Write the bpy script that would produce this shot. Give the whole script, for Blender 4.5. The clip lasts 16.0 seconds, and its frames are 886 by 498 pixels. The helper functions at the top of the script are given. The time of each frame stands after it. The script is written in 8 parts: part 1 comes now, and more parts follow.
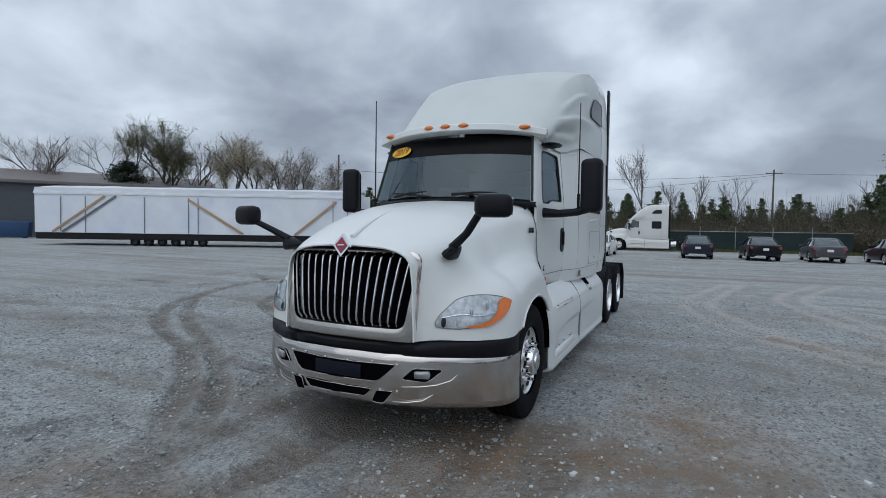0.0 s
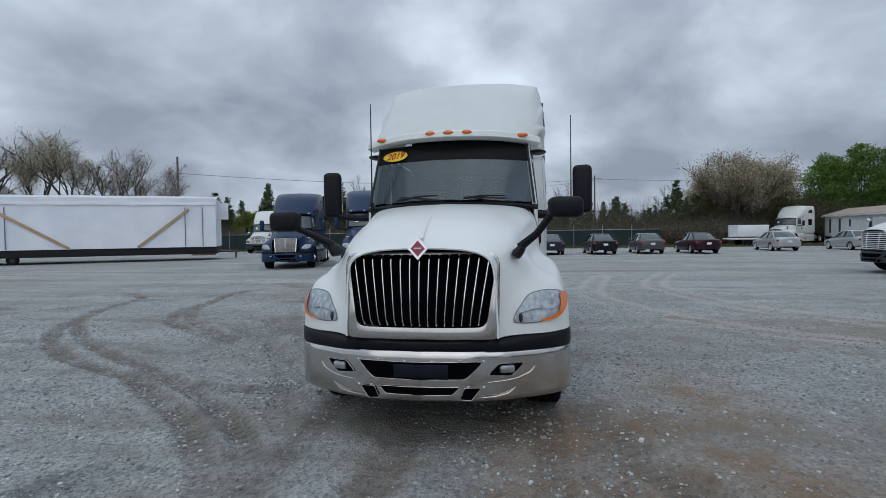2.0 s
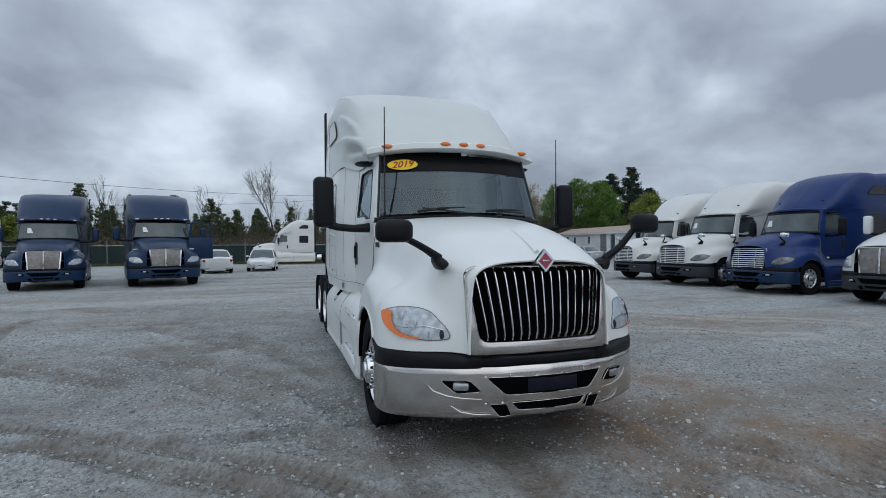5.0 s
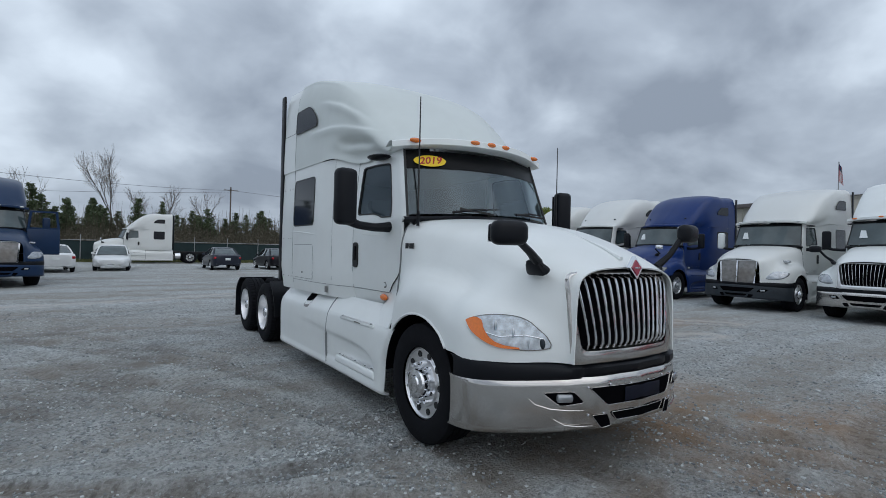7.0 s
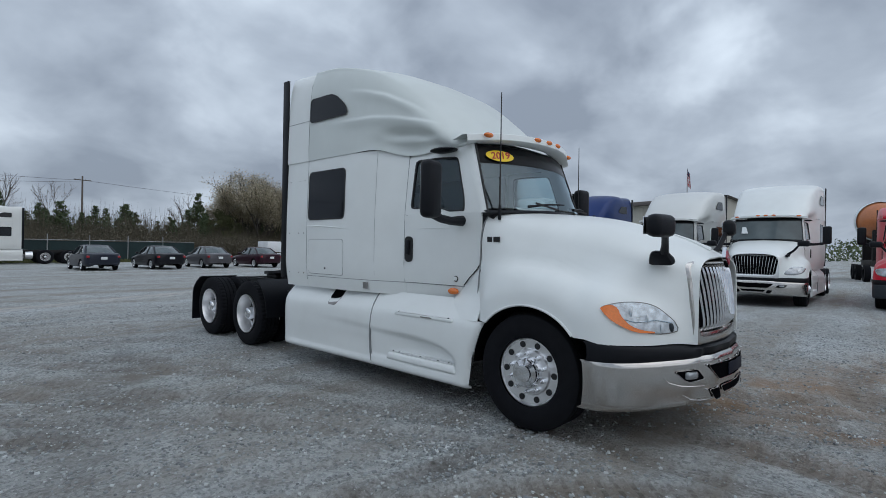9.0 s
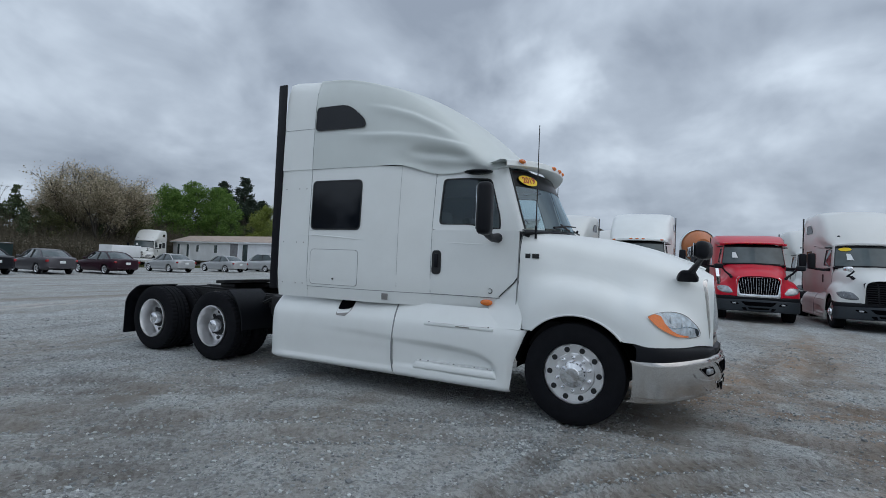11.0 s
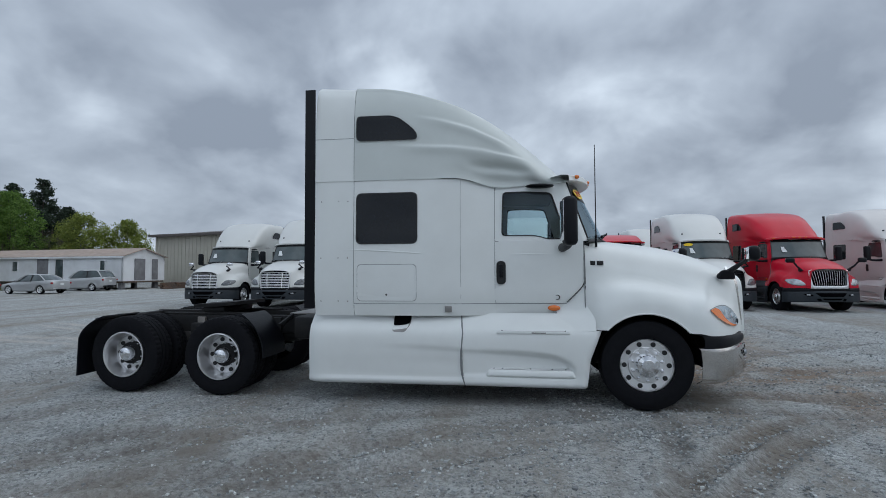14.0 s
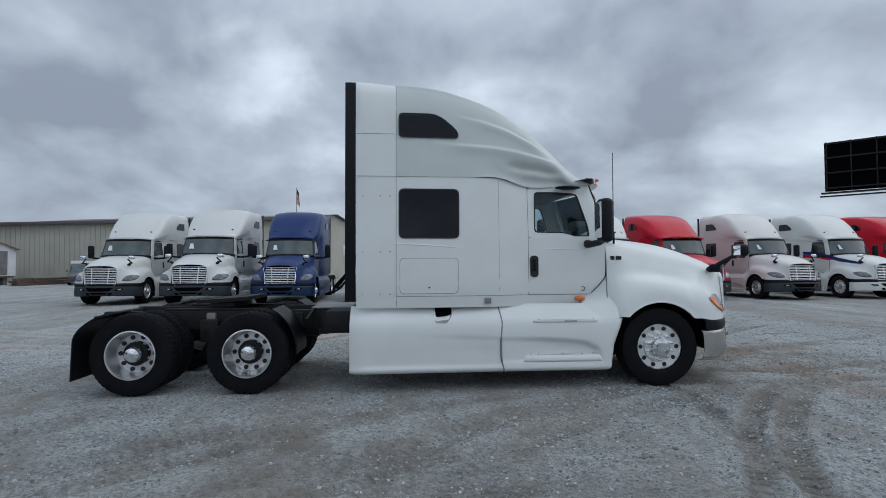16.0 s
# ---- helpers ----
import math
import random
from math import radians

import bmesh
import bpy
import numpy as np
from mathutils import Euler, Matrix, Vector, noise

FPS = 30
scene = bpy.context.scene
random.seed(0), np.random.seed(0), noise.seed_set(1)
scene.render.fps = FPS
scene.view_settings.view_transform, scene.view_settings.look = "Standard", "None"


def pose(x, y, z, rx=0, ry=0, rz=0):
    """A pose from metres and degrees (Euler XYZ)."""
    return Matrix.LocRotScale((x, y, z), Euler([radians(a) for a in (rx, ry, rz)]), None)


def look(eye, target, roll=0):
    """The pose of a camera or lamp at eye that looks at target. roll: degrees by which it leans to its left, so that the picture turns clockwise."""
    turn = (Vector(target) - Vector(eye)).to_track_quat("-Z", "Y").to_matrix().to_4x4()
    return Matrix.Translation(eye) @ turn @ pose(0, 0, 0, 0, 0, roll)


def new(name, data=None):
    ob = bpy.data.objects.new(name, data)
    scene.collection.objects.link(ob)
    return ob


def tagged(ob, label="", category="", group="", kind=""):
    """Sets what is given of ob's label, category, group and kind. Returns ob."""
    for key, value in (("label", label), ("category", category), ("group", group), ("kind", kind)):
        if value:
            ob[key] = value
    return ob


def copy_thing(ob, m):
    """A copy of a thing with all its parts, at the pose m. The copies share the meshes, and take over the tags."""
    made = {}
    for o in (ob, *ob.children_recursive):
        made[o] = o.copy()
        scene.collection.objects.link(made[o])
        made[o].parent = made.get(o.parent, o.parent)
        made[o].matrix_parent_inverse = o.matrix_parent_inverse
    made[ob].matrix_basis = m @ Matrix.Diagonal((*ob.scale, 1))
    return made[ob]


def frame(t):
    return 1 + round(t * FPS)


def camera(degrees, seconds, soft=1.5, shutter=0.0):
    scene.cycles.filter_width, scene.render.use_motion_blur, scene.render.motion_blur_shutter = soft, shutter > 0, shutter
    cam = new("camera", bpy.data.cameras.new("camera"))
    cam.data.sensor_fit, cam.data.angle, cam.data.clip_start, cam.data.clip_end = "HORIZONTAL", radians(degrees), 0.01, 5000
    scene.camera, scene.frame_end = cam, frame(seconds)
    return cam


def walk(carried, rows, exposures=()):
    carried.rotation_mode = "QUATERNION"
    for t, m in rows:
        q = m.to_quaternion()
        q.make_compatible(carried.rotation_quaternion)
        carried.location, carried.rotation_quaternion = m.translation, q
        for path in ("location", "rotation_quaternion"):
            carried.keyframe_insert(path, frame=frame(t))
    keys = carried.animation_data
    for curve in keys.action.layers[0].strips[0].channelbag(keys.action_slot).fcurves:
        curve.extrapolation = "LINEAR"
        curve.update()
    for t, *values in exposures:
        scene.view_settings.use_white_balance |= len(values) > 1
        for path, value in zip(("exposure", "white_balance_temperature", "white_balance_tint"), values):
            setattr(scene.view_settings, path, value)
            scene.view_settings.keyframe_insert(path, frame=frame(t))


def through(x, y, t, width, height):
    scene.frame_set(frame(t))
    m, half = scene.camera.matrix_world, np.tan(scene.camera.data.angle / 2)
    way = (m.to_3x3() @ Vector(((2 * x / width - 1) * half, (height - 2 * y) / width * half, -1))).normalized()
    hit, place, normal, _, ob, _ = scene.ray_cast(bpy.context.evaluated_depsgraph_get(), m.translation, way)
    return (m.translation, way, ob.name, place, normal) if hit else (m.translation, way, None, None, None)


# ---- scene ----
# ---- the camera and its way ----
cam = camera(82.6, 16.0, soft=0.9)
PATH = [
    (0, (2.253, -4.418, 1.668), (1.429, -2.597, 1.588), 0.9),
    (0.5, (1.892, -4.663, 1.648), (1.214, -2.783, 1.563), 0.6),
    (1, (1.508, -4.8, 1.637), (0.976, -2.873, 1.556), 0.1),
    (1.5, (1.085, -4.895, 1.655), (0.696, -2.935, 1.578), -0.2),
    (2, (0.668, -5.018, 1.644), (0.414, -3.035, 1.583), -0.8),
    (2.5, (0.234, -5.008, 1.634), (0.125, -3.012, 1.585), -1.2),
    (3, (-0.21, -5.008, 1.652), (-0.169, -3.008, 1.614), -1.4),
    (3.5, (-0.655, -5.066, 1.662), (-0.459, -3.076, 1.632), -1.3),
    (4, (-1.099, -4.93, 1.644), (-0.748, -2.961, 1.622), -1.3),
    (6.5, (-3.09, -3.975, 1.673), (-2.054, -2.264, 1.67), 1.3),
    (7, (-3.383, -3.589, 1.636), (-2.244, -1.945, 1.64), 1.3),
    (7.5, (-3.707, -3.296, 1.616), (-2.476, -1.72, 1.627), 1.5),
    (8, (-4.075, -3.024, 1.625), (-2.76, -1.518, 1.635), 1.0),
    (8.5, (-4.442, -2.702, 1.594), (-3.047, -1.269, 1.596), 0.7),
    (11, (-6.194, -0.955, 1.541), (-4.394, -0.087, 1.601), 2.4),
    (11.5, (-6.233, -0.702, 1.565), (-4.414, 0.127, 1.642), 1.9),
    (12, (-6.467, -0.274, 1.594), (-4.606, 0.453, 1.685), 1.3),
    (12.5, (-6.628, 0.15, 1.586), (-4.733, 0.78, 1.68), 0.6),
    (13, (-6.823, 0.612, 1.587), (-4.893, 1.128, 1.677), -0.1),
    (13.5, (-6.983, 1.07, 1.604), (-5.025, 1.464, 1.692), -0.4),
    (14, (-7.066, 1.534, 1.59), (-5.085, 1.8, 1.675), -0.3),
    (14.5, (-7.224, 1.995, 1.577), (-5.231, 2.139, 1.656), -0.1),
    (15, (-7.328, 2.452, 1.592), (-5.329, 2.478, 1.664), 0.2),
    (15.5, (-7.345, 2.96, 1.589), (-5.348, 2.877, 1.654), 0.1),
    (16, (-7.4, 3.463, 1.586), (-5.41, 3.273, 1.648), -0.2),
]
walk(cam, [(t, look(eye, target, roll)) for t, eye, target, roll in PATH])

# ---- sky and light: an overcast day ----
world = bpy.data.worlds.new("overcast_sky")
scene.world = world
world.use_nodes = True
wn, wl = world.node_tree.nodes, world.node_tree.links
wn.clear()


def wnode(kind, **values):
    n = wn.new(kind)
    for k, v in values.items():
        n.inputs[k].default_value = v
    return n


def wmath(op, a, b=None, clamp=False):
    n = wn.new("ShaderNodeMath")
    n.operation, n.use_clamp = op, clamp
    for i, v in enumerate((a, b)):
        if v is None:
            continue
        if isinstance(v, (int, float)):
            n.inputs[i].default_value = v
        else:
            wl.new(v, n.inputs[i])
    return n.outputs[0]


w_out = wn.new("ShaderNodeOutputWorld")
w_bg = wnode("ShaderNodeBackground", Strength=1.0)
w_sky = wn.new("ShaderNodeTexSky")
w_sky.sky_type, w_sky.sun_disc = "NISHITA", False
w_sky.sun_elevation, w_sky.sun_rotation = radians(47), radians(185)
w_sky.air_density, w_sky.dust_density = 1.0, 4.0
w_co = wn.new("ShaderNodeTexCoord")
w_sep = wn.new("ShaderNodeSeparateXYZ")
wl.new(w_co.outputs["Generated"], w_sep.inputs[0])
up = wmath("MAXIMUM", w_sep.outputs[2], 0.0)
flat = wmath("ADD", up, 0.42)
w_cloud = wn.new("ShaderNodeCombineXYZ")
wl.new(wmath("DIVIDE", w_sep.outputs[0], flat), w_cloud.inputs[0])
wl.new(wmath("DIVIDE", w_sep.outputs[1], flat), w_cloud.inputs[1])
w_big = wnode("ShaderNodeTexNoise", Scale=1.1, Detail=5.0, Roughness=0.5, Distortion=0.3)
w_small = wnode("ShaderNodeTexNoise", Scale=3.4, Detail=6.0, Roughness=0.5, Distortion=0.3)
wl.new(w_cloud.outputs[0], w_big.inputs["Vector"])
wl.new(w_cloud.outputs[0], w_small.inputs["Vector"])
mixed = wmath("ADD", wmath("MULTIPLY", w_big.outputs["Fac"], 0.64), wmath("MULTIPLY", w_small.outputs["Fac"], 0.36))
w_ramp = wn.new("ShaderNodeValToRGB")
w_ramp.color_ramp.elements[0].position, w_ramp.color_ramp.elements[0].color = 0.37, (0.25, 0.297, 0.370, 1)
w_ramp.color_ramp.elements[1].position, w_ramp.color_ramp.elements[1].color = 0.63, (0.66, 0.755, 0.865, 1)
mid = w_ramp.color_ramp.elements.new(0.49)
mid.color = (0.40, 0.466, 0.556, 1)
# the banks and breaks of the deck: heading from +y towards +x, height, reach in degrees, darker (-) or brighter (+)
BANKS = ((-50, 21, 12, -0.02), (-21, 18, 13, -0.065), (-9, 16, 10, 0.06), (8, 22, 12, -0.05), (4, 13, 9, 0.05), (13, 10, 13, -0.04), (32, 16, 11, 0.08),
         (42, 13, 10, 0.05), (60, 24, 17, -0.12), (64, 13, 9, 0.06), (75, 21, 8, 0.10), (91, 14, 14, -0.09), (76, 12, 7, -0.04), (99, 24, 14, -0.05), (116, 20, 15, -0.10), (113, 9, 12, -0.07))
w_curl = wnode("ShaderNodeTexNoise", Scale=3.2, Detail=5.0, Roughness=0.55)
wl.new(w_co.outputs["Generated"], w_curl.inputs["Vector"])
w_off = wn.new("ShaderNodeVectorMath")
w_off.operation, w_off.inputs[1].default_value, w_off.inputs[2].default_value = "MULTIPLY_ADD", (0.42, 0.42, 0.42), (-0.21, -0.21, -0.21)
wl.new(w_curl.outputs["Color"], w_off.inputs[0])
w_bent = wn.new("ShaderNodeVectorMath")
wl.new(w_co.outputs["Generated"], w_bent.inputs[0])
wl.new(w_off.outputs[0], w_bent.inputs[1])
w_unit = wn.new("ShaderNodeVectorMath")
w_unit.operation = "NORMALIZE"
wl.new(w_bent.outputs[0], w_unit.inputs[0])
for heading, height, reach, amount in BANKS:
    w_dot = wn.new("ShaderNodeVectorMath")
    w_dot.operation = "DOT_PRODUCT"
    w_dot.inputs[1].default_value = (math.sin(radians(heading)) * math.cos(radians(height)), math.cos(radians(heading)) * math.cos(radians(height)), math.sin(radians(height)))
    wl.new(w_unit.outputs[0], w_dot.inputs[0])
    w_near = wn.new("ShaderNodeMapRange")
    w_near.interpolation_type = "SMOOTHSTEP"
    w_near.inputs["From Min"].default_value, w_near.inputs["To Max"].default_value = math.cos(radians(reach)), amount
    wl.new(w_dot.outputs["Value"], w_near.inputs["Value"])
    mixed = wmath("ADD", mixed, w_near.outputs[0])
wl.new(mixed, w_ramp.inputs[0])
# the cloud deck is brighter overhead than at the horizon, as every overcast sky is
rise = wmath("ADD", 0.93, wmath("MULTIPLY", wmath("POWER", up, 1.7), 0.50))
w_lit = wn.new("ShaderNodeVectorMath")
w_lit.operation = "SCALE"
wl.new(w_ramp.outputs[0], w_lit.inputs[0])
wl.new(rise, w_lit.inputs["Scale"])
w_blue = wn.new("ShaderNodeVectorMath")
w_blue.operation = "SCALE"
wl.new(w_sky.outputs[0], w_blue.inputs[0])
w_blue.inputs["Scale"].default_value = 0.006
w_sum = wn.new("ShaderNodeVectorMath")
wl.new(w_lit.outputs[0], w_sum.inputs[0])
wl.new(w_blue.outputs[0], w_sum.inputs[1])
wl.new(w_sum.outputs[0], w_bg.inputs["Color"])
wl.new(w_bg.outputs[0], w_out.inputs["Surface"])

sun = new("sun", bpy.data.lights.new("sun", "SUN"))
sun.data.energy, sun.data.angle, sun.data.color = 0.42, radians(85), (1.0, 0.98, 0.95)
sun.matrix_world = look((-2, -22, 24), (0, 0, 0))
scene.view_settings.exposure = 0.12

# ---- materials ----
def material(name, color, rough=0.5, metal=0.0, vary=0.0, scale=8.0, bump=0.0, bump_scale=60.0, dirt=None, dirt_amount=0.0,
             dirt_scale=1.5, coat=0.0, by_object=0.0, spec=0.5, trans=0.0):
    """A procedural surface: base colour with grain at one scale, stains of another colour at a larger one, and fine relief."""
    m = bpy.data.materials.new(name)
    m.use_nodes = True
    n, l = m.node_tree.nodes, m.node_tree.links
    b = n["Principled BSDF"]
    b.inputs["Roughness"].default_value, b.inputs["Metallic"].default_value = rough, metal
    b.inputs["Coat Weight"].default_value = coat
    b.inputs["Coat Roughness"].default_value = 0.06
    b.inputs["Specular IOR Level"].default_value = spec
    b.inputs["Transmission Weight"].default_value = trans
    co = n.new("ShaderNodeTexCoord").outputs["Object"]
    rgb = n.new("ShaderNodeRGB")
    rgb.outputs[0].default_value = (*color, 1)
    out = rgb.outputs[0]
    if vary or by_object:
        noi = n.new("ShaderNodeTexNoise")
        noi.inputs["Scale"].default_value, noi.inputs["Detail"].default_value = scale, 6
        l.new(co, noi.inputs["Vector"])
        ma = n.new("ShaderNodeMapRange")
        ma.inputs["From Min"].default_value, ma.inputs["From Max"].default_value = 0.3, 0.7
        ma.inputs["To Min"].default_value, ma.inputs["To Max"].default_value = 1 - vary, 1 + vary
        l.new(noi.outputs["Fac"], ma.inputs["Value"])
        value = ma.outputs[0]
        if by_object:
            info = n.new("ShaderNodeObjectInfo")
            mr = n.new("ShaderNodeMapRange")
            mr.inputs["To Min"].default_value, mr.inputs["To Max"].default_value = 1 - by_object, 1 + by_object
            l.new(info.outputs["Random"], mr.inputs["Value"])
            mm = n.new("ShaderNodeMath")
            mm.operation = "MULTIPLY"
            l.new(value, mm.inputs[0]), l.new(mr.outputs[0], mm.inputs[1])
            value = mm.outputs[0]
        sc = n.new("ShaderNodeVectorMath")
        sc.operation = "SCALE"
        l.new(out, sc.inputs[0]), l.new(value, sc.inputs["Scale"])
        out = sc.outputs[0]
    if dirt:
        noi = n.new("ShaderNodeTexNoise")
        noi.inputs["Scale"].default_value, noi.inputs["Detail"].default_value, noi.inputs["Roughness"].default_value = dirt_scale, 8, 0.62
        l.new(co, noi.inputs["Vector"])
        ma = n.new("ShaderNodeMapRange")
        ma.inputs["From Min"].default_value, ma.inputs["From Max"].default_value = 0.44, 0.72
        ma.inputs["To Max"].default_value = dirt_amount
        l.new(noi.outputs["Fac"], ma.inputs["Value"])
        mx = n.new("ShaderNodeMix")
        mx.data_type = "RGBA"
        l.new(ma.outputs[0], mx.inputs[0]), l.new(out, mx.inputs[6])
        mx.inputs[7].default_value = (*dirt, 1)
        out = mx.outputs[2]
        ro = n.new("ShaderNodeMapRange")
        ro.inputs["To Min"].default_value, ro.inputs["To Max"].default_value = rough, min(1, rough + 0.35)
        l.new(ma.outputs[0], ro.inputs["Value"]), l.new(ro.outputs[0], b.inputs["Roughness"])
    l.new(out, b.inputs["Base Color"])
    if bump:
        noi = n.new("ShaderNodeTexNoise")
        noi.inputs["Scale"].default_value, noi.inputs["Detail"].default_value = bump_scale, 5
        l.new(co, noi.inputs["Vector"])
        bp = n.new("ShaderNodeBump")
        bp.inputs["Strength"].default_value, bp.inputs["Distance"].default_value = bump, 0.01
        l.new(noi.outputs["Fac"], bp.inputs["Height"]), l.new(bp.outputs[0], b.inputs["Normal"])
    return m


def glass_material(name, tint, gloss=1.45, rough=0.02):
    """Thin pane: tinted see-through, with mirror gloss that grows to the edges."""
    m = bpy.data.materials.new(name)
    m.use_nodes = True
    n, l = m.node_tree.nodes, m.node_tree.links
    n.clear()
    o = n.new("ShaderNodeOutputMaterial")
    t = n.new("ShaderNodeBsdfTransparent")
    t.inputs[0].default_value = (*tint, 1)
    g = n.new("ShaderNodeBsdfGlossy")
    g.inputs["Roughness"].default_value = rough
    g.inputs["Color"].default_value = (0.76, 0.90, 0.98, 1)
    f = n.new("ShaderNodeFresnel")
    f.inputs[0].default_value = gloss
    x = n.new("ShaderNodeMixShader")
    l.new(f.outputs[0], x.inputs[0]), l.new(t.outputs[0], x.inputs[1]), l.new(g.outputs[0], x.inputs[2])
    l.new(x.outputs[0], o.inputs["Surface"])
    return m


DUST = (0.30, 0.28, 0.25)
white_paint = material("white_paint", (0.815, 0.84, 0.825), 0.34, vary=0.015, scale=3, dirt=(0.56, 0.56, 0.53), dirt_amount=0.16, dirt_scale=1.1, coat=0.28)
cream_paint = material("white_paint_dull", (0.70, 0.71, 0.69), 0.34, vary=0.02, scale=3, dirt=(0.5, 0.48, 0.43), dirt_amount=0.2, coat=0.3)
pink_white = material("grey_white_paint", (0.70, 0.67, 0.65), 0.32, vary=0.02, scale=3, dirt=(0.45, 0.42, 0.4), dirt_amount=0.25, coat=0.3)
blue_paint = material("blue_paint", (0.006, 0.028, 0.135), 0.28, vary=0.06, scale=3, dirt=(0.02, 0.05, 0.14), dirt_amount=0.2, spec=0.32)
navy_paint = material("navy_paint", (0.006, 0.026, 0.075), 0.28, vary=0.06, scale=3, dirt=(0.02, 0.04, 0.08), dirt_amount=0.25, spec=0.32)
red_paint = material("red_paint", (0.60, 0.006, 0.028), 0.28, vary=0.05, scale=3, dirt=(0.3, 0.02, 0.03), dirt_amount=0.12, spec=0.32)
chrome = material("chrome", (0.60, 0.575, 0.55), 0.17, 1.0, vary=0.02, scale=5, dirt=(0.42, 0.40, 0.37), dirt_amount=0.22, dirt_scale=2.5)
bright_chrome = material("bright_chrome", (0.82, 0.83, 0.85), 0.08, 1.0, vary=0.03)
alloy = material("polished_aluminium", (0.90, 0.90, 0.91), 0.33, 1.0, vary=0.05, scale=12, dirt=(0.5, 0.48, 0.45), dirt_amount=0.3, dirt_scale=6)
black_plastic = material("black_plastic", (0.006, 0.007, 0.010), 0.42, vary=0.12, scale=20, dirt=(0.014, 0.015, 0.018), dirt_amount=0.4, spec=0.2, bump=0.12, bump_scale=220)
grey_plastic = material("grey_plastic", (0.026, 0.033, 0.041), 0.5, vary=0.1, scale=20, dirt=(0.06, 0.065, 0.07), dirt_amount=0.35, spec=0.3, bump=0.1, bump_scale=200)
# near-black; on openings and holes its colour stands for the shade inside
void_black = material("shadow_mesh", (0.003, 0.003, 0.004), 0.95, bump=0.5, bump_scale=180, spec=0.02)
rubber = material("tyre_rubber", (0.009, 0.0095, 0.012), 0.75, vary=0.15, scale=14, dirt=(0.014, 0.014, 0.015), dirt_amount=0.35, dirt_scale=4, bump=0.2, bump_scale=120, spec=0.1)
seal = material("black_seal", (0.012, 0.012, 0.013), 0.55)
rail_black = material("greasy_black_steel", (0.009, 0.009, 0.010), 0.6, vary=0.2, scale=12, dirt=(0.035, 0.032, 0.028), dirt_amount=0.5, dirt_scale=3, bump=0.2, bump_scale=50, spec=0.3)
steel = material("worn_steel", (0.30, 0.29, 0.28), 0.45, 0.7, vary=0.2, scale=10, dirt=(0.16, 0.12, 0.09), dirt_amount=0.6)
band_black = material("tint_band", (0.0025, 0.003, 0.004), 0.30, vary=0.1, spec=0.12)
tint_glass = material("privacy_glass", (0.006, 0.008, 0.012), 0.05, vary=0.1, spec=0.32)
dark_insert = material("dark_blue_insert", (0.006, 0.008, 0.018), 0.6, vary=0.2, spec=0.2)
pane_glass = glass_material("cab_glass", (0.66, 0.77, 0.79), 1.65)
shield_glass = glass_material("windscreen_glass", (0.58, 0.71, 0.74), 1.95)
far_glass = material("far_screen_glass", (0.055, 0.075, 0.078), 0.06, vary=0.35, scale=1.6, coat=0.5)
lens_glass = glass_material("lamp_lens", (0.95, 0.96, 0.97), 1.45, 0.03)
reflector = material("lamp_reflector", (0.72, 0.73, 0.75), 0.34, 1.0, vary=0.15, scale=25)
lamp_bowl = material("lamp_bowl", (0.66, 0.68, 0.70), 0.28, 0.25, vary=0.30, scale=22)
dull_alloy = material("dull_aluminium", (0.72, 0.72, 0.73), 0.42, 0.9, vary=0.12, scale=14, dirt=(0.16, 0.15, 0.14), dirt_amount=0.5, dirt_scale=5)
dark_lamp = material("dark_lamp", (0.16, 0.17, 0.18), 0.15, 0.4, vary=0.6, scale=9)
lamp_far = material("far_lamp", (0.42, 0.44, 0.46), 0.2, 0.7, vary=0.3, scale=14)
amber = material("amber_lens", (0.80, 0.19, 0.025), 0.2, vary=0.08, scale=60, coat=0.5)
tail_red = material("red_lens", (0.33, 0.015, 0.02), 0.15, vary=0.08, coat=0.6)
cabin_grey = material("cabin_trim", (0.045, 0.05, 0.056), 0.7, vary=0.12, scale=6)
cabin_light = material("cabin_headliner", (0.14, 0.145, 0.15), 0.8, vary=0.05)
sticker_yellow = material("yellow_sticker", (0.85, 0.58, 0.01), 0.45, vary=0.03)
sticker_red = material("red_lettering", (0.42, 0.03, 0.02), 0.5)
paper = material("paper_sheet", (0.75, 0.78, 0.78), 0.8, vary=0.04, scale=40)
emblem_red = material("emblem_red", (0.33, 0.03, 0.06), 0.3, coat=0.4)
gap_dark = material("panel_gap", (0.22, 0.23, 0.235), 0.7)
# roof fairing of the main tractor: the body white made greyer and duller
roof_paint = material("greyer_roof_paint", (0.65, 0.69, 0.67), 0.42, vary=0.03, scale=2, dirt=(0.5, 0.52, 0.5), dirt_amount=0.25, dirt_scale=0.9, coat=0.15)

# ---- modelling helpers ----
BODY = {"widen": False}  # tractors are drawn a little narrow and set out to their true width here


def widen(co):
    a = abs(co.x)
    f = min(max((a - 0.72) / 0.33, 0), 1)
    f = f * f * (3 - 2 * f)
    co.x *= (1 + f * (0.055 + 0.030 * min(max((co.y - 2.0) / 2.0, 0), 1))) * (1 + 0.03 * min(max((-0.35 - co.y) / 0.4, 0), 1))


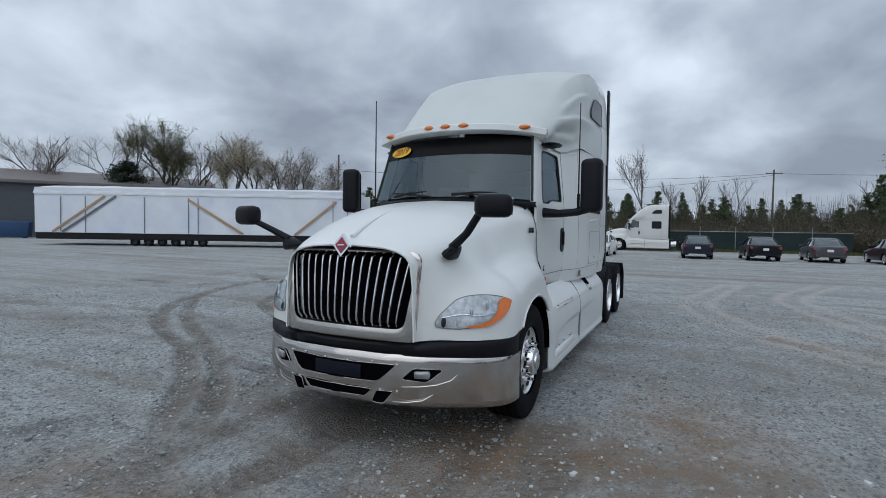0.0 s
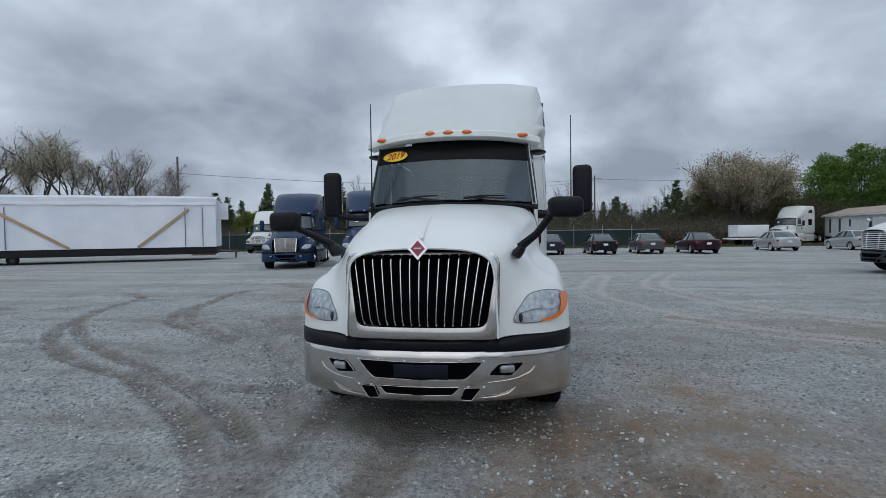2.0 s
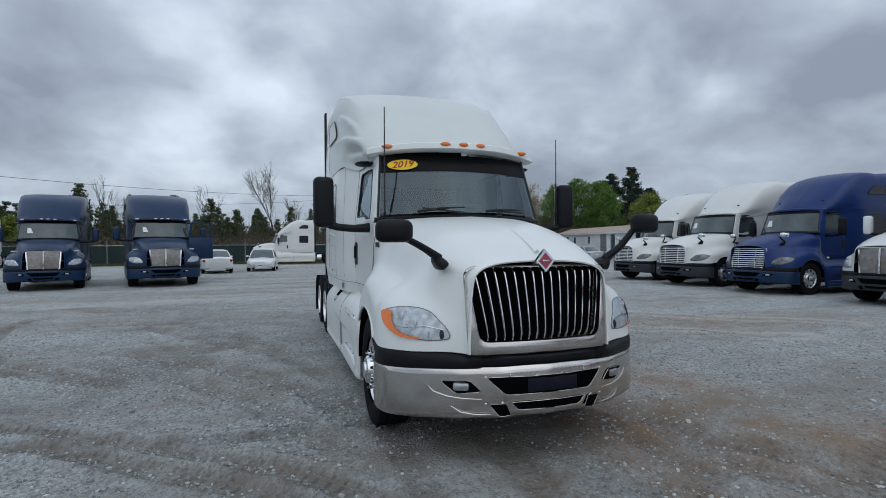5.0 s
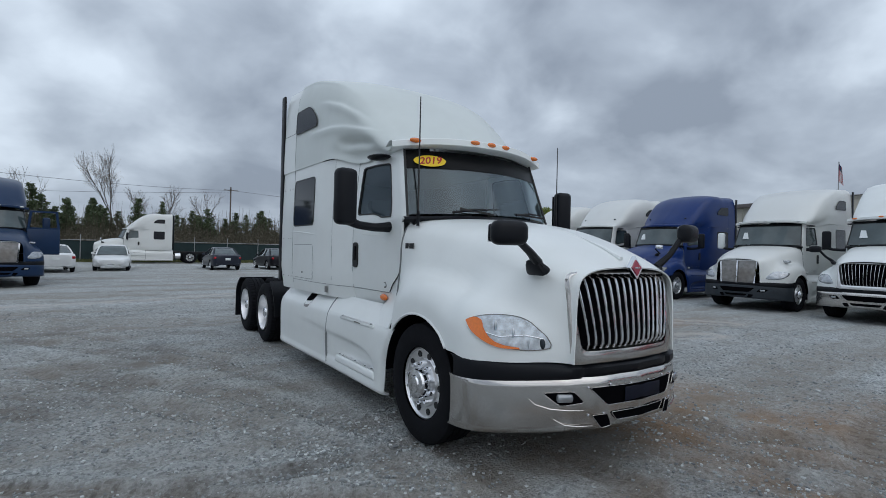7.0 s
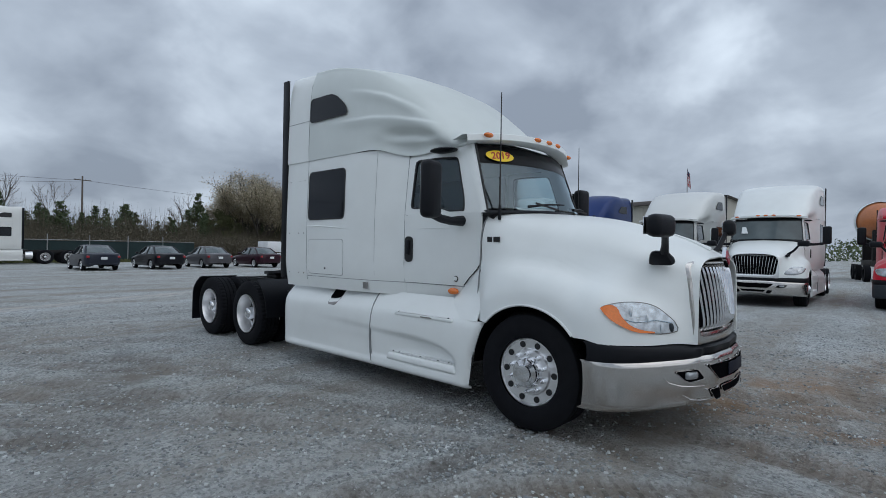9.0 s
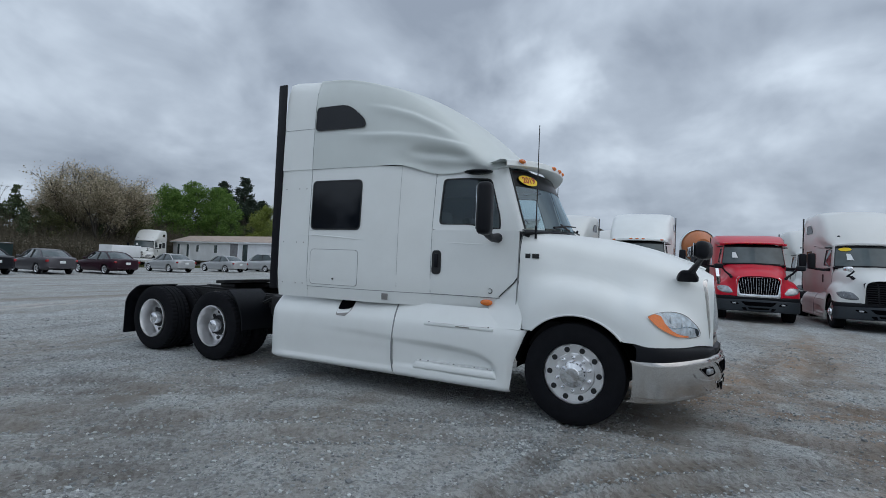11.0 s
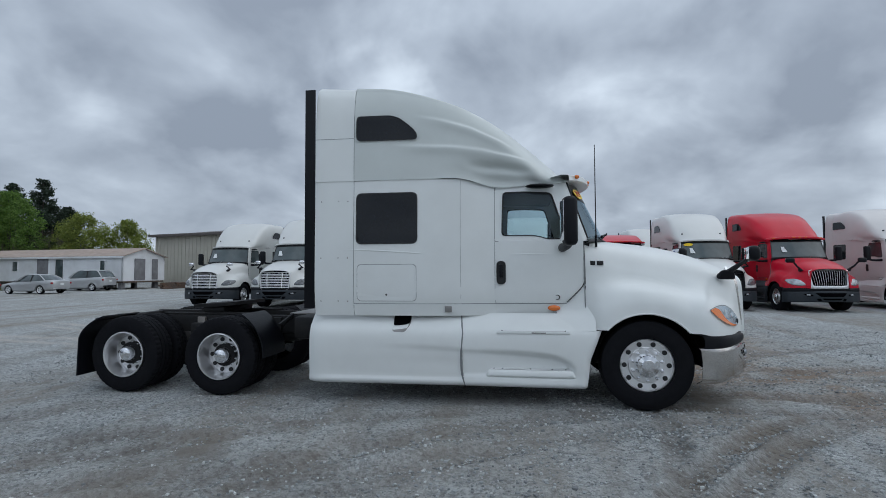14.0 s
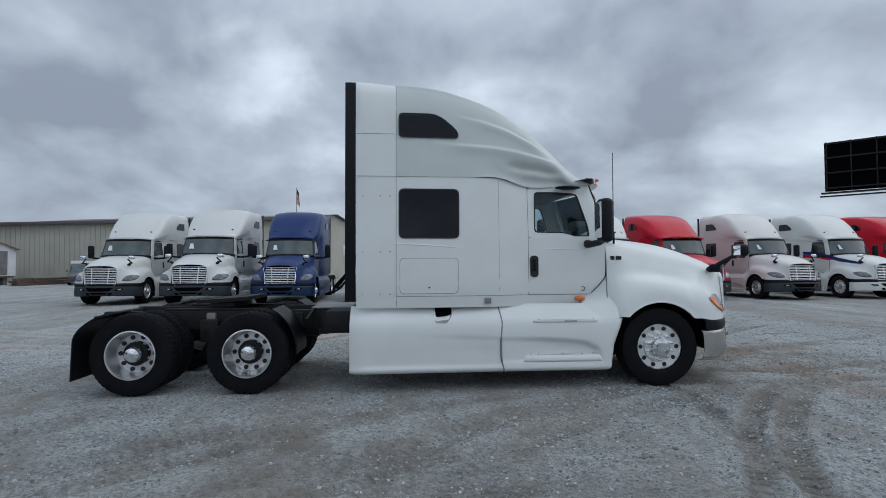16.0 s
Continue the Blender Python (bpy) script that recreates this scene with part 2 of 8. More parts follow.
def part(name, bm, mat, parent=None, label="", smooth=True, angle=35.0):
    """One mesh object out of a bmesh, under parent where there is one."""
    me = bpy.data.meshes.new(name)
    if BODY["widen"]:
        for v in bm.verts:
            widen(v.co)
    bm.normal_update()
    if smooth:
        for f in bm.faces:
            f.smooth = True
        lim = radians(angle)
        for e in bm.edges:
            if len(e.link_faces) == 2 and e.calc_face_angle(0) > lim:
                e.smooth = False
    bm.to_mesh(me)
    bm.free()
    for m in (mat if isinstance(mat, (list, tuple)) else (mat,)):
        me.materials.append(m)
    ob = new(name, me)
    if parent is not None:
        ob.parent = parent
    if label:
        tagged(ob, label)
    return ob


def facing(bm, way):
    """Turns the faces of a pane towards a direction."""
    bm.normal_update()
    bmesh.ops.reverse_faces(bm, faces=[f for f in bm.faces if f.normal.dot(Vector(way)) < 0])
    return bm


def thing(name, label, category, at=None, group="", kind=""):
    ob = new(name)
    ob.empty_display_size = 0.2
    if at is not None:
        ob.matrix_world = at
    return tagged(ob, label, category, group, kind)


def spline(pts, n):
    """n points evenly along a Catmull-Rom curve through pts."""
    p = np.array(pts, float)
    p = np.vstack([2 * p[0] - p[1], p, 2 * p[-1] - p[-2]])
    fine = []
    for i in range(1, len(p) - 2):
        for k in range(12):
            t = k / 12
            a, b, c, d = p[i - 1], p[i], p[i + 1], p[i + 2]
            fine.append(0.5 * (2 * b + (c - a) * t + (2 * a - 5 * b + 4 * c - d) * t * t + (3 * b - a - 3 * c + d) * t ** 3))
    fine.append(p[-2])
    fine = np.array(fine)
    s = np.concatenate([[0], np.cumsum(np.linalg.norm(np.diff(fine, axis=0), axis=1))])
    u = np.linspace(0, s[-1], n)
    return np.stack([np.interp(u, s, fine[:, i]) for i in range(fine.shape[1])], 1)


def along(table, y):
    """Linear look-up in a table {y: value}."""
    ks = sorted(table)
    return float(np.interp(y, ks, [table[k] for k in ks]))


def sheet(rows, bm=None, close=False, mat=0):
    """A net of quads through rows of points."""
    bm = bm or bmesh.new()
    v = [[bm.verts.new(tuple(q)) for q in r] for r in rows]
    m = len(v[0])
    for i in range(len(v) - 1):
        for j in range(m if close else m - 1):
            q = (v[i][j], v[i + 1][j], v[i + 1][(j + 1) % m], v[i][(j + 1) % m])
            try:
                f = bm.faces.new(q)
                f.material_index = mat
            except ValueError:
                pass
    return bm


def both(bm):
    """Adds the mirror image across x = 0."""
    g = bmesh.ops.duplicate(bm, geom=bm.verts[:] + bm.edges[:] + bm.faces[:])["geom"]
    vs = [e for e in g if isinstance(e, bmesh.types.BMVert)]
    for v in vs:
        v.co.x = -v.co.x
    bmesh.ops.reverse_faces(bm, faces=[e for e in g if isinstance(e, bmesh.types.BMFace)])
    bmesh.ops.remove_doubles(bm, verts=bm.verts[:], dist=0.0005)
    return bm


def thick(bm, depth):
    """Gives an open sheet a thickness against its normals."""
    bmesh.ops.recalc_face_normals(bm, faces=bm.faces[:])
    bmesh.ops.solidify(bm, geom=bm.faces[:], thickness=depth)
    return bm


def box(size, at=(0, 0, 0), bevel=0.0, bm=None, turn=None, taper=None, seg=2):
    bm = bm or bmesh.new()
    g = bmesh.ops.create_cube(bm, size=1)["verts"]
    for v in g:
        v.co = Vector((v.co.x * size[0], v.co.y * size[1], v.co.z * size[2]))
        if taper and v.co.z > 0:
            v.co.x *= taper[0]
            v.co.y *= taper[1]
    if bevel:
        es = list({e for v in g for e in v.link_edges})
        r = bmesh.ops.bevel(bm, geom=es, offset=bevel, segments=seg, profile=0.5, affect="EDGES")
        g = list({v for f in r["faces"] for v in f.verts} | {v for v in g if v.is_valid})
    m = Matrix.Translation(at) @ (turn.to_4x4() if turn is not None else Matrix())
    bmesh.ops.transform(bm, matrix=m, verts=g)
    return bm


def tube(pts, radius, bm=None, sides=10, ends=True):
    """A round bar along a line of points; radius may be a list."""
    bm = bm or bmesh.new()
    pts = [Vector(p) for p in pts]
    rs = radius if isinstance(radius, (list, tuple)) else [radius] * len(pts)
    rings = []
    ref = None
    for i, p in enumerate(pts):
        d = (pts[min(i + 1, len(pts) - 1)] - pts[max(i - 1, 0)]).normalized()
        if ref is None or abs(ref.dot(d)) > 0.98:
            ref = Vector((0, 0, 1)) if abs(d.z) < 0.9 else Vector((1, 0, 0))
        a = d.cross(ref).normalized()
        b = d.cross(a).normalized()
        ref = -b if False else ref
        rings.append([bm.verts.new(p + rs[i] * (math.cos(t) * a + math.sin(t) * b)) for t in np.linspace(0, 2 * math.pi, sides, endpoint=False)])
    for r, s in zip(rings, rings[1:]):
        for j in range(sides):
            bm.faces.new((r[j], r[(j + 1) % sides], s[(j + 1) % sides], s[j]))
    if ends:
        bm.faces.new(rings[0][::-1]), bm.faces.new(rings[-1])
    return bm


def lathe(profile, bm=None, sides=32, at=(0, 0, 0), axis="x", start=0.0, caps=False):
    """Turns (along, radius) pairs round an axis."""
    bm = bm or bmesh.new()
    rings = []
    for a, r in profile:
        ring = []
        for t in np.linspace(0, 2 * math.pi, sides, endpoint=False) + start:
            c, s = r * math.cos(t), r * math.sin(t)
            q = (a, c, s) if axis == "x" else ((c, a, s) if axis == "y" else (c, s, a))
            ring.append(bm.verts.new((q[0] + at[0], q[1] + at[1], q[2] + at[2])))
        rings.append(ring)
    for r, s in zip(rings, rings[1:]):
        for j in range(sides):
            bm.faces.new((r[j], r[(j + 1) % sides], s[(j + 1) % sides], s[j]))
    for ring, (_, r) in ((rings[0], profile[0]), (rings[-1], profile[-1])):
        if caps and r > 1e-4:
            bm.faces.new(ring)
    bmesh.ops.remove_doubles(bm, verts=[v for ring in rings for v in ring], dist=1e-5)
    bmesh.ops.recalc_face_normals(bm, faces=bm.faces[:])
    return bm


def prism(outline, depth, place, bm=None):
    """A flat outline (list of 2D points) drawn out by depth; place maps (u, v, w) to a point."""
    bm = bm or bmesh.new()
    a = [bm.verts.new(place(u, v, 0)) for u, v in outline]
    b = [bm.verts.new(place(u, v, depth)) for u, v in outline]
    bm.faces.new(a), bm.faces.new(b[::-1])
    for i in range(len(a)):
        j = (i + 1) % len(a)
        bm.faces.new((a[i], b[i], b[j], a[j]))
    bmesh.ops.recalc_face_normals(bm, faces=bm.faces[:])
    return bm


def rounded(pts, r, n=5):
    """A polygon with its corners rounded to about r."""
    out = []
    m = len(pts)
    for i in range(m):
        p, a, b = Vector(pts[i]), Vector(pts[i - 1]), Vector(pts[(i + 1) % m])
        ri = r[i] if isinstance(r, (list, tuple)) else r
        da, db = (a - p), (b - p)
        ka, kb = min(ri, da.length * 0.48), min(ri, db.length * 0.48)
        s, e = p + da.normalized() * ka, p + db.normalized() * kb
        for k in range(n + 1):
            t = k / n
            out.append(tuple((1 - t) ** 2 * s + 2 * t * (1 - t) * p + t * t * e))
    return out


def ring(outer, inner, depth, place, bm=None):
    """A band between two outlines of as many points."""
    bm = bm or bmesh.new()
    n = len(outer)
    vs = [[bm.verts.new(place(u, v, w)) for u, v in o] for o, w in ((outer, 0), (outer, depth), (inner, depth), (inner, 0))]
    for k in range(4):
        a, b = vs[k], vs[(k + 1) % 4]
        for i in range(n):
            j = (i + 1) % n
            bm.faces.new((a[i], a[j], b[j], b[i]))
    bmesh.ops.recalc_face_normals(bm, faces=bm.faces[:])
    return bm


def sphere(r, at, scale=(1, 1, 1), bm=None, u=12, v=8):
    bm = bm or bmesh.new()
    g = bmesh.ops.create_uvsphere(bm, u_segments=u, v_segments=v, radius=r)["verts"]
    bmesh.ops.transform(bm, matrix=Matrix.Translation(at) @ Matrix.Diagonal((*scale, 1)), verts=g)
    return bm


def text_mesh(words, size, m, mat, parent, name="lettering", label=""):
    """Letters of the built-in font as a mesh."""
    c = bpy.data.curves.new(name, "FONT")
    c.body, c.size, c.extrude, c.align_x, c.align_y = words, size, 0.001, "CENTER", "CENTER"
    c.shear, c.offset = 0.22, size * 0.022
    o = bpy.data.objects.new(name, c)
    scene.collection.objects.link(o)
    dg = bpy.context.evaluated_depsgraph_get()
    me = bpy.data.meshes.new_from_object(o.evaluated_get(dg))
    bpy.data.objects.remove(o)
    me.materials.clear()
    me.materials.append(mat)
    me.transform(m)
    ob = new(name, me)
    ob.parent = parent
    return tagged(ob, label) if label else ob

# ---- road tractors: front towards -y, right side at -x, front axle at y = 0 ----
HOOD = {  # y: half section from the middle of the top to the lower edge
    0.64: [(0, 1.985), (0.52, 1.968), (0.82, 1.915), (0.915, 1.74), (0.93, 1.50), (0.945, 1.30), (0.96, 1.12), (0.97, 0.98)],
    0.46: [(0, 1.972), (0.51, 1.950), (0.80, 1.885), (0.90, 1.70), (0.94, 1.46), (1.01, 1.28), (1.075, 1.08), (1.10, 0.855)],
    0.20: [(0, 1.950), (0.49, 1.920), (0.775, 1.83), (0.87, 1.61), (0.915, 1.455), (1.03, 1.355), (1.09, 1.22), (1.105, 1.06)],
    -0.10: [(0, 1.918), (0.47, 1.880), (0.74, 1.76), (0.84, 1.57), (0.89, 1.425), (1.02, 1.345), (1.09, 1.22), (1.105, 1.07)],
    -0.40: [(0, 1.866), (0.45, 1.825), (0.71, 1.70), (0.81, 1.51), (0.87, 1.37), (1.005, 1.28), (1.085, 1.13), (1.10, 0.93)],
    -0.66: [(0, 1.795), (0.43, 1.750), (0.68, 1.63), (0.78, 1.46), (0.87, 1.33), (1.00, 1.22), (1.065, 1.06), (1.085, 0.855)],
    -0.86: [(0, 1.722), (0.42, 1.678), (0.65, 1.56), (0.735, 1.40), (0.80, 1.26), (0.905, 1.15), (0.975, 1.02), (0.995, 0.855)],
    -1.00: [(0, 1.664), (0.41, 1.622), (0.62, 1.51), (0.69, 1.34), (0.735, 1.19), (0.805, 1.08), (0.86, 0.97), (0.875, 0.855)],
    -1.10: [(0, 1.612), (0.39, 1.578), (0.585, 1.48), (0.635, 1.31), (0.66, 1.16), (0.69, 1.03), (0.71, 0.94), (0.715, 0.86)],
    -1.225: [(0, 1.540), (0.35, 1.518), (0.52, 1.445), (0.562, 1.29), (0.570, 1.15), (0.575, 1.02), (0.58, 0.93), (0.58, 0.85)],
    -1.18: [(0, 1.565), (0.36, 1.540), (0.53, 1.46), (0.565, 1.30), (0.57, 1.15), (0.575, 1.02), (0.58, 0.93), (0.58, 0.85)],
}
ROOF = {  # y: half section from the seam above the doors to the middle of the roof
    0.80: [(0.84, 2.655), (0.845, 2.66), (0.84, 2.665), (0.825, 2.675), (0.80, 2.685), (0.72, 2.695), (0.38, 2.717), (0, 2.725)],
    0.98: [(0.87, 2.63), (0.875, 2.64), (0.88, 2.655), (0.872, 2.675), (0.85, 2.72), (0.80, 2.765), (0.52, 2.865), (0, 2.90)],
    1.13: [(0.885, 2.625), (0.89, 2.645), (0.905, 2.68), (0.905, 2.73), (0.872, 2.795), (0.79, 2.875), (0.52, 3.005), (0, 3.05)],
    1.30: [(0.895, 2.62), (0.90, 2.68), (0.948, 2.76), (0.955, 2.86), (0.91, 2.95), (0.81, 3.045), (0.52, 3.16), (0, 3.205)],
    1.70: [(0.935, 2.60), (0.935, 2.69), (1.00, 2.84), (0.99, 3.095), (0.93, 3.29), (0.83, 3.388), (0.54, 3.475), (0, 3.508)],
    2.10: [(1.045, 2.70), (1.035, 2.78), (1.045, 2.95), (1.022, 3.31), (0.965, 3.545), (0.885, 3.622), (0.57, 3.688), (0, 3.712)],
    2.50: [(1.075, 2.70), (1.07, 2.84), (1.06, 3.08), (1.035, 3.475), (0.99, 3.70), (0.935, 3.758), (0.60, 3.82), (0, 3.84)],
    2.95: [(1.083, 2.70), (1.08, 2.90), (1.07, 3.18), (1.048, 3.57), (0.998, 3.81), (0.945, 3.872), (0.58, 3.922), (0, 3.938)],
    3.42: [(1.085, 2.70), (1.082, 2.92), (1.075, 3.22), (1.056, 3.61), (1.003, 3.85), (0.95, 3.911), (0.62, 3.956), (0, 3.97)],
    3.92: [(1.09, 2.70), (1.088, 2.92), (1.08, 3.22), (1.06, 3.63), (1.006, 3.893), (0.955, 3.948), (0.64, 3.987), (0, 4.002)],
}
SOFT_ROOF = {  # the rounder fairing of the other make
    0.80: [(0.84, 2.655), (0.845, 2.66), (0.84, 2.665), (0.825, 2.675), (0.80, 2.685), (0.72, 2.695), (0.38, 2.717), (0, 2.725)],
    0.98: [(0.87, 2.63), (0.875, 2.64), (0.88, 2.655), (0.872, 2.68), (0.845, 2.715), (0.78, 2.75), (0.42, 2.86), (0, 2.895)],
    1.30: [(0.895, 2.62), (0.90, 2.68), (0.945, 2.755), (0.945, 2.85), (0.912, 2.935), (0.845, 2.985), (0.46, 3.095), (0, 3.13)],
    1.70: [(0.935, 2.60), (0.935, 2.69), (1.00, 2.84), (0.992, 3.10), (0.942, 3.27), (0.872, 3.335), (0.48, 3.408), (0, 3.43)],
    2.10: [(1.045, 2.70), (1.035, 2.78), (1.045, 2.95), (1.02, 3.30), (0.955, 3.53), (0.88, 3.592), (0.50, 3.655), (0, 3.675)],
    2.50: [(1.075, 2.70), (1.07, 2.84), (1.06, 3.08), (1.032, 3.465), (0.966, 3.695), (0.893, 3.756), (0.54, 3.814), (0, 3.832)],
    2.95: [(1.083, 2.70), (1.08, 2.90), (1.07, 3.18), (1.045, 3.56), (0.98, 3.808), (0.91, 3.872), (0.58, 3.922), (0, 3.938)],
    3.42: [(1.085, 2.70), (1.082, 2.92), (1.075, 3.22), (1.055, 3.60), (0.99, 3.848), (0.92, 3.910), (0.62, 3.956), (0, 3.97)],
    3.92: [(1.09, 2.70), (1.088, 2.92), (1.08, 3.22), (1.06, 3.62), (0.995, 3.892), (0.925, 3.948), (0.64, 3.987), (0, 4.002)],
}
WIDTH = {0.62: 0.925, 1.0: 0.938, 1.40: 0.95, 1.72: 0.968, 2.10: 1.05, 2.5: 1.088, 3.0: 1.094, 3.92: 1.096}


def side_x(y, z):
    w = along(WIDTH, y)
    lean = np.interp(y, (1.5, 2.3), (0.075, 0.018))
    if z > 1.93:
        w -= lean * ((z - 1.93) / 0.75)
    if z < 1.30:
        w -= 0.03 * ((1.30 - z) / 0.2)
    return w


SECTIONS = {}


def stations(table, ys, n):
    """Sections between those of the table, each of n points."""
    ks = sorted(table)
    key = (id(table), n)
    if key not in SECTIONS:
        SECTIONS[key] = (table, np.array([spline(table[k], n) for k in ks]))
    cols = SECTIONS[key][1]
    out = []
    for y in ys:
        out.append([(float(np.interp(y, ks, cols[:, j, 0])), y, float(np.interp(y, ks, cols[:, j, 1]))) for j in range(n)])
    return out


def smooth_table(table, steps):
    """More sections, put in by a cubic curve along y."""
    ks = sorted(table)
    sec = np.array([[(k, *p) for p in table[k]] for k in ks])
    made = {}
    runs = [spline(sec[:, j], steps) for j in range(sec.shape[1])]
    ys = np.linspace(ks[0], ks[-1], steps)
    for y in ys:
        made[float(y)] = [(float(np.interp(y, r[:, 0], r[:, 1])), float(np.interp(y, r[:, 0], r[:, 2]))) for r in runs]
    return made


HOOD_FINE, ROOF_FINE, SOFT_FINE = smooth_table(HOOD, 40), smooth_table(ROOF, 48), smooth_table(SOFT_ROOF, 40)
HOOD_KEYS, ROOF_KEYS = sorted(HOOD_FINE), sorted(ROOF_FINE)
HOOD_SKIN = {k: spline(HOOD_FINE[k], 60)[12:] for k in HOOD_KEYS}
HOOD_SKIN = {k: s[np.argsort(s[:, 1])] for k, s in HOOD_SKIN.items()}
ROOF_SKIN = {k: spline(ROOF_FINE[k], 40)[:30] for k in ROOF_KEYS}


def roof_x(y, z):
    c = ROOF_SKIN[min(ROOF_KEYS, key=lambda q: abs(q - y))]
    return float(np.interp(z, c[:, 1], c[:, 0]))


def tyre(parent, at, radius, width, lugs, outward=-1, name="tyre"):
    w, r = width / 2, radius
    prof = [(-w * 0.86, 0.30), (-w * 0.98, 0.34), (-w, r * 0.80), (-w * 0.95, r * 0.92), (-w * 0.84, r * 0.982), (-w * 0.70, r),
            (-w * 0.42, r), (-w * 0.40, r - 0.014), (-w * 0.34, r - 0.014), (-w * 0.32, r), (-w * 0.04, r), (-w * 0.03, r - 0.014),
            (w * 0.03, r - 0.014), (w * 0.04, r), (w * 0.32, r), (w * 0.34, r - 0.014), (w * 0.40, r - 0.014), (w * 0.42, r),
            (w * 0.70, r), (w * 0.84, r * 0.982), (w * 0.95, r * 0.92), (w, r * 0.80), (w * 0.98, 0.34), (w * 0.86, 0.30)]
    bm = lathe(prof, sides=144 if lugs else 48, at=at)
    if lugs:  # block tread: grooves across the shoulders of the one moulding
        for v in bm.verts:
            dy, dz = v.co.y - at[1], v.co.z - at[2]
            rad = math.hypot(dy, dz)
            if rad > r * 0.95 and abs(v.co.x - at[0]) > w * 0.38:
                if round(math.atan2(dz, dy) / (2 * math.pi) * 144) % 3 == 0:
                    k = (rad - 0.010) / rad
                    v.co.y, v.co.z = at[1] + dy * k, at[2] + dz * k
    return part(name, bm, rubber, parent)


def hand_holes(wheel, x, y, z, radius, size, side):
    """Ten dark holes round a disc, alike, each a part of its own."""
    first = None
    for k in range(10):
        a = 2 * math.pi * k / 10
        dy, dz = radius * math.cos(a), radius * math.sin(a)
        if first is None:
            first = part("hand_hole", lathe([(x - side * 0.012, size), (x, size), (x + side * 0.001, 0.0)], None, 12, (0, y + dy, z + dz)), seal, wheel)
            y0, z0 = dy, dz
        else:
            ob = new("hand_hole", first.data)
            ob.parent = wheel
            ob.matrix_local = pose(0, dy - y0, dz - z0)


def front_wheel(parent, side, detail):
    s = side
    wheel = part("wheel", lathe([(s * 1.005, 0.302), (s * 1.03, 0.305), (s * 1.035, 0.292), (s * 1.018, 0.280), (s * 1.012, 0.205), (s * 1.03, 0.196), (s * 1.03, 0.10)],
                                sides=48, at=(0, 0, 0.505)), alloy, parent, "polished aluminium disc wheel")
    tyre(wheel, (s * 0.935, 0, 0.505), 0.505, 0.27, False)
    hand_holes(wheel, s * 1.021, 0, 0.505, 0.243, 0.028, s)
    bm = lathe([(s * 1.03, 0.135), (s * 1.075, 0.13), (s * 1.10, 0.118), (s * 1.108, 0.075), (s * 1.12, 0.07), (s * 1.125, 0.0)], sides=32, at=(0, 0, 0.505))
    part("hub_cap", bm, bright_chrome, wheel)
    if detail:
        for k in range(10):
            a = 2 * math.pi * (k + 0.5) / 10
            bm = lathe([(s * 1.03, 0.020), (s * 1.06, 0.019), (s * 1.064, 0.015), (s * 1.085, 0.013), (s * 1.09, 0.0)], None, 8, (0, 0.165 * math.cos(a), 0.505 + 0.165 * math.sin(a)))
            part("lug_nut", bm, bright_chrome, wheel)
    return wheel


def rear_wheel(parent, side, y, detail):
    s = side
    bm = lathe([(s * 1.015, 0.300), (s * 1.030, 0.298), (s * 1.032, 0.284), (s * 1.00, 0.272), (s * 0.93, 0.262), (s * 0.895, 0.252)], sides=48, at=(0, y, 0.50))
    wheel = part("wheel", bm, alloy, parent, "dished aluminium drive wheel")
    part("disc", lathe([(s * 0.896, 0.253), (s * 0.885, 0.240), (s * 0.88, 0.14), (s * 0.885, 0.12)], sides=40, at=(0, y, 0.50)), dull_alloy, wheel)
    part("hub_ring", lathe([(s * 0.875, 0.150), (s * 0.93, 0.145), (s * 0.935, 0.10)], sides=28, at=(0, y, 0.50)), rail_black, wheel)
    tyre(wheel, (s * 0.90, y, 0.50), 0.50, 0.255, detail, name="outer_tyre")
    tyre(wheel, (s * 0.575, y, 0.50), 0.50, 0.255, detail, name="inner_tyre")
    bm = lathe([(s * 0.93, 0.098), (s * 0.985, 0.094), (s * 1.005, 0.082), (s * 1.018, 0.05), (s * 1.022, 0.0)], sides=24, at=(0, y, 0.50))
    part("hub_cap", bm, bright_chrome, wheel)
    hand_holes(wheel, s * 0.892, y, 0.50, 0.205, 0.028, s)
    if detail:
        for k in range(10):
            a = 2 * math.pi * (k + 0.5) / 10
            part("lug_nut", lathe([(s * 0.88, 0.019), (s * 0.91, 0.017), (s * 0.925, 0.0)], None, 8, (0, y + 0.145 * math.cos(a), 0.50 + 0.145 * math.sin(a))), bright_chrome, wheel)


def hood_point(y, frac, n=40):
    """A point of the hood's skin: frac 0 the ridge, 1 the lower edge; and the way outwards."""
    ks = sorted(HOOD_FINE)
    k = min(ks, key=lambda q: abs(q - y))
    s = spline(HOOD_FINE[k], n)
    i = frac * (n - 1)
    a, b = int(i), min(int(i) + 1, n - 1)
    return s[a] + (s[b] - s[a]) * (i - a)


def skin_x(y, z):
    """x of the hood's flank at (y, z)."""
    ks = HOOD_KEYS
    y = min(max(y, ks[0]), ks[-1])
    i = min(max(np.searchsorted(ks, y), 1), len(ks) - 1)
    vals = []
    for k in (ks[i - 1], ks[i]):
        s = HOOD_SKIN[k]
        vals.append(np.interp(z, s[:, 1], s[:, 0]))
    t = (y - ks[i - 1]) / (ks[i] - ks[i - 1])
    return vals[0] * (1 - t) + vals[1] * t


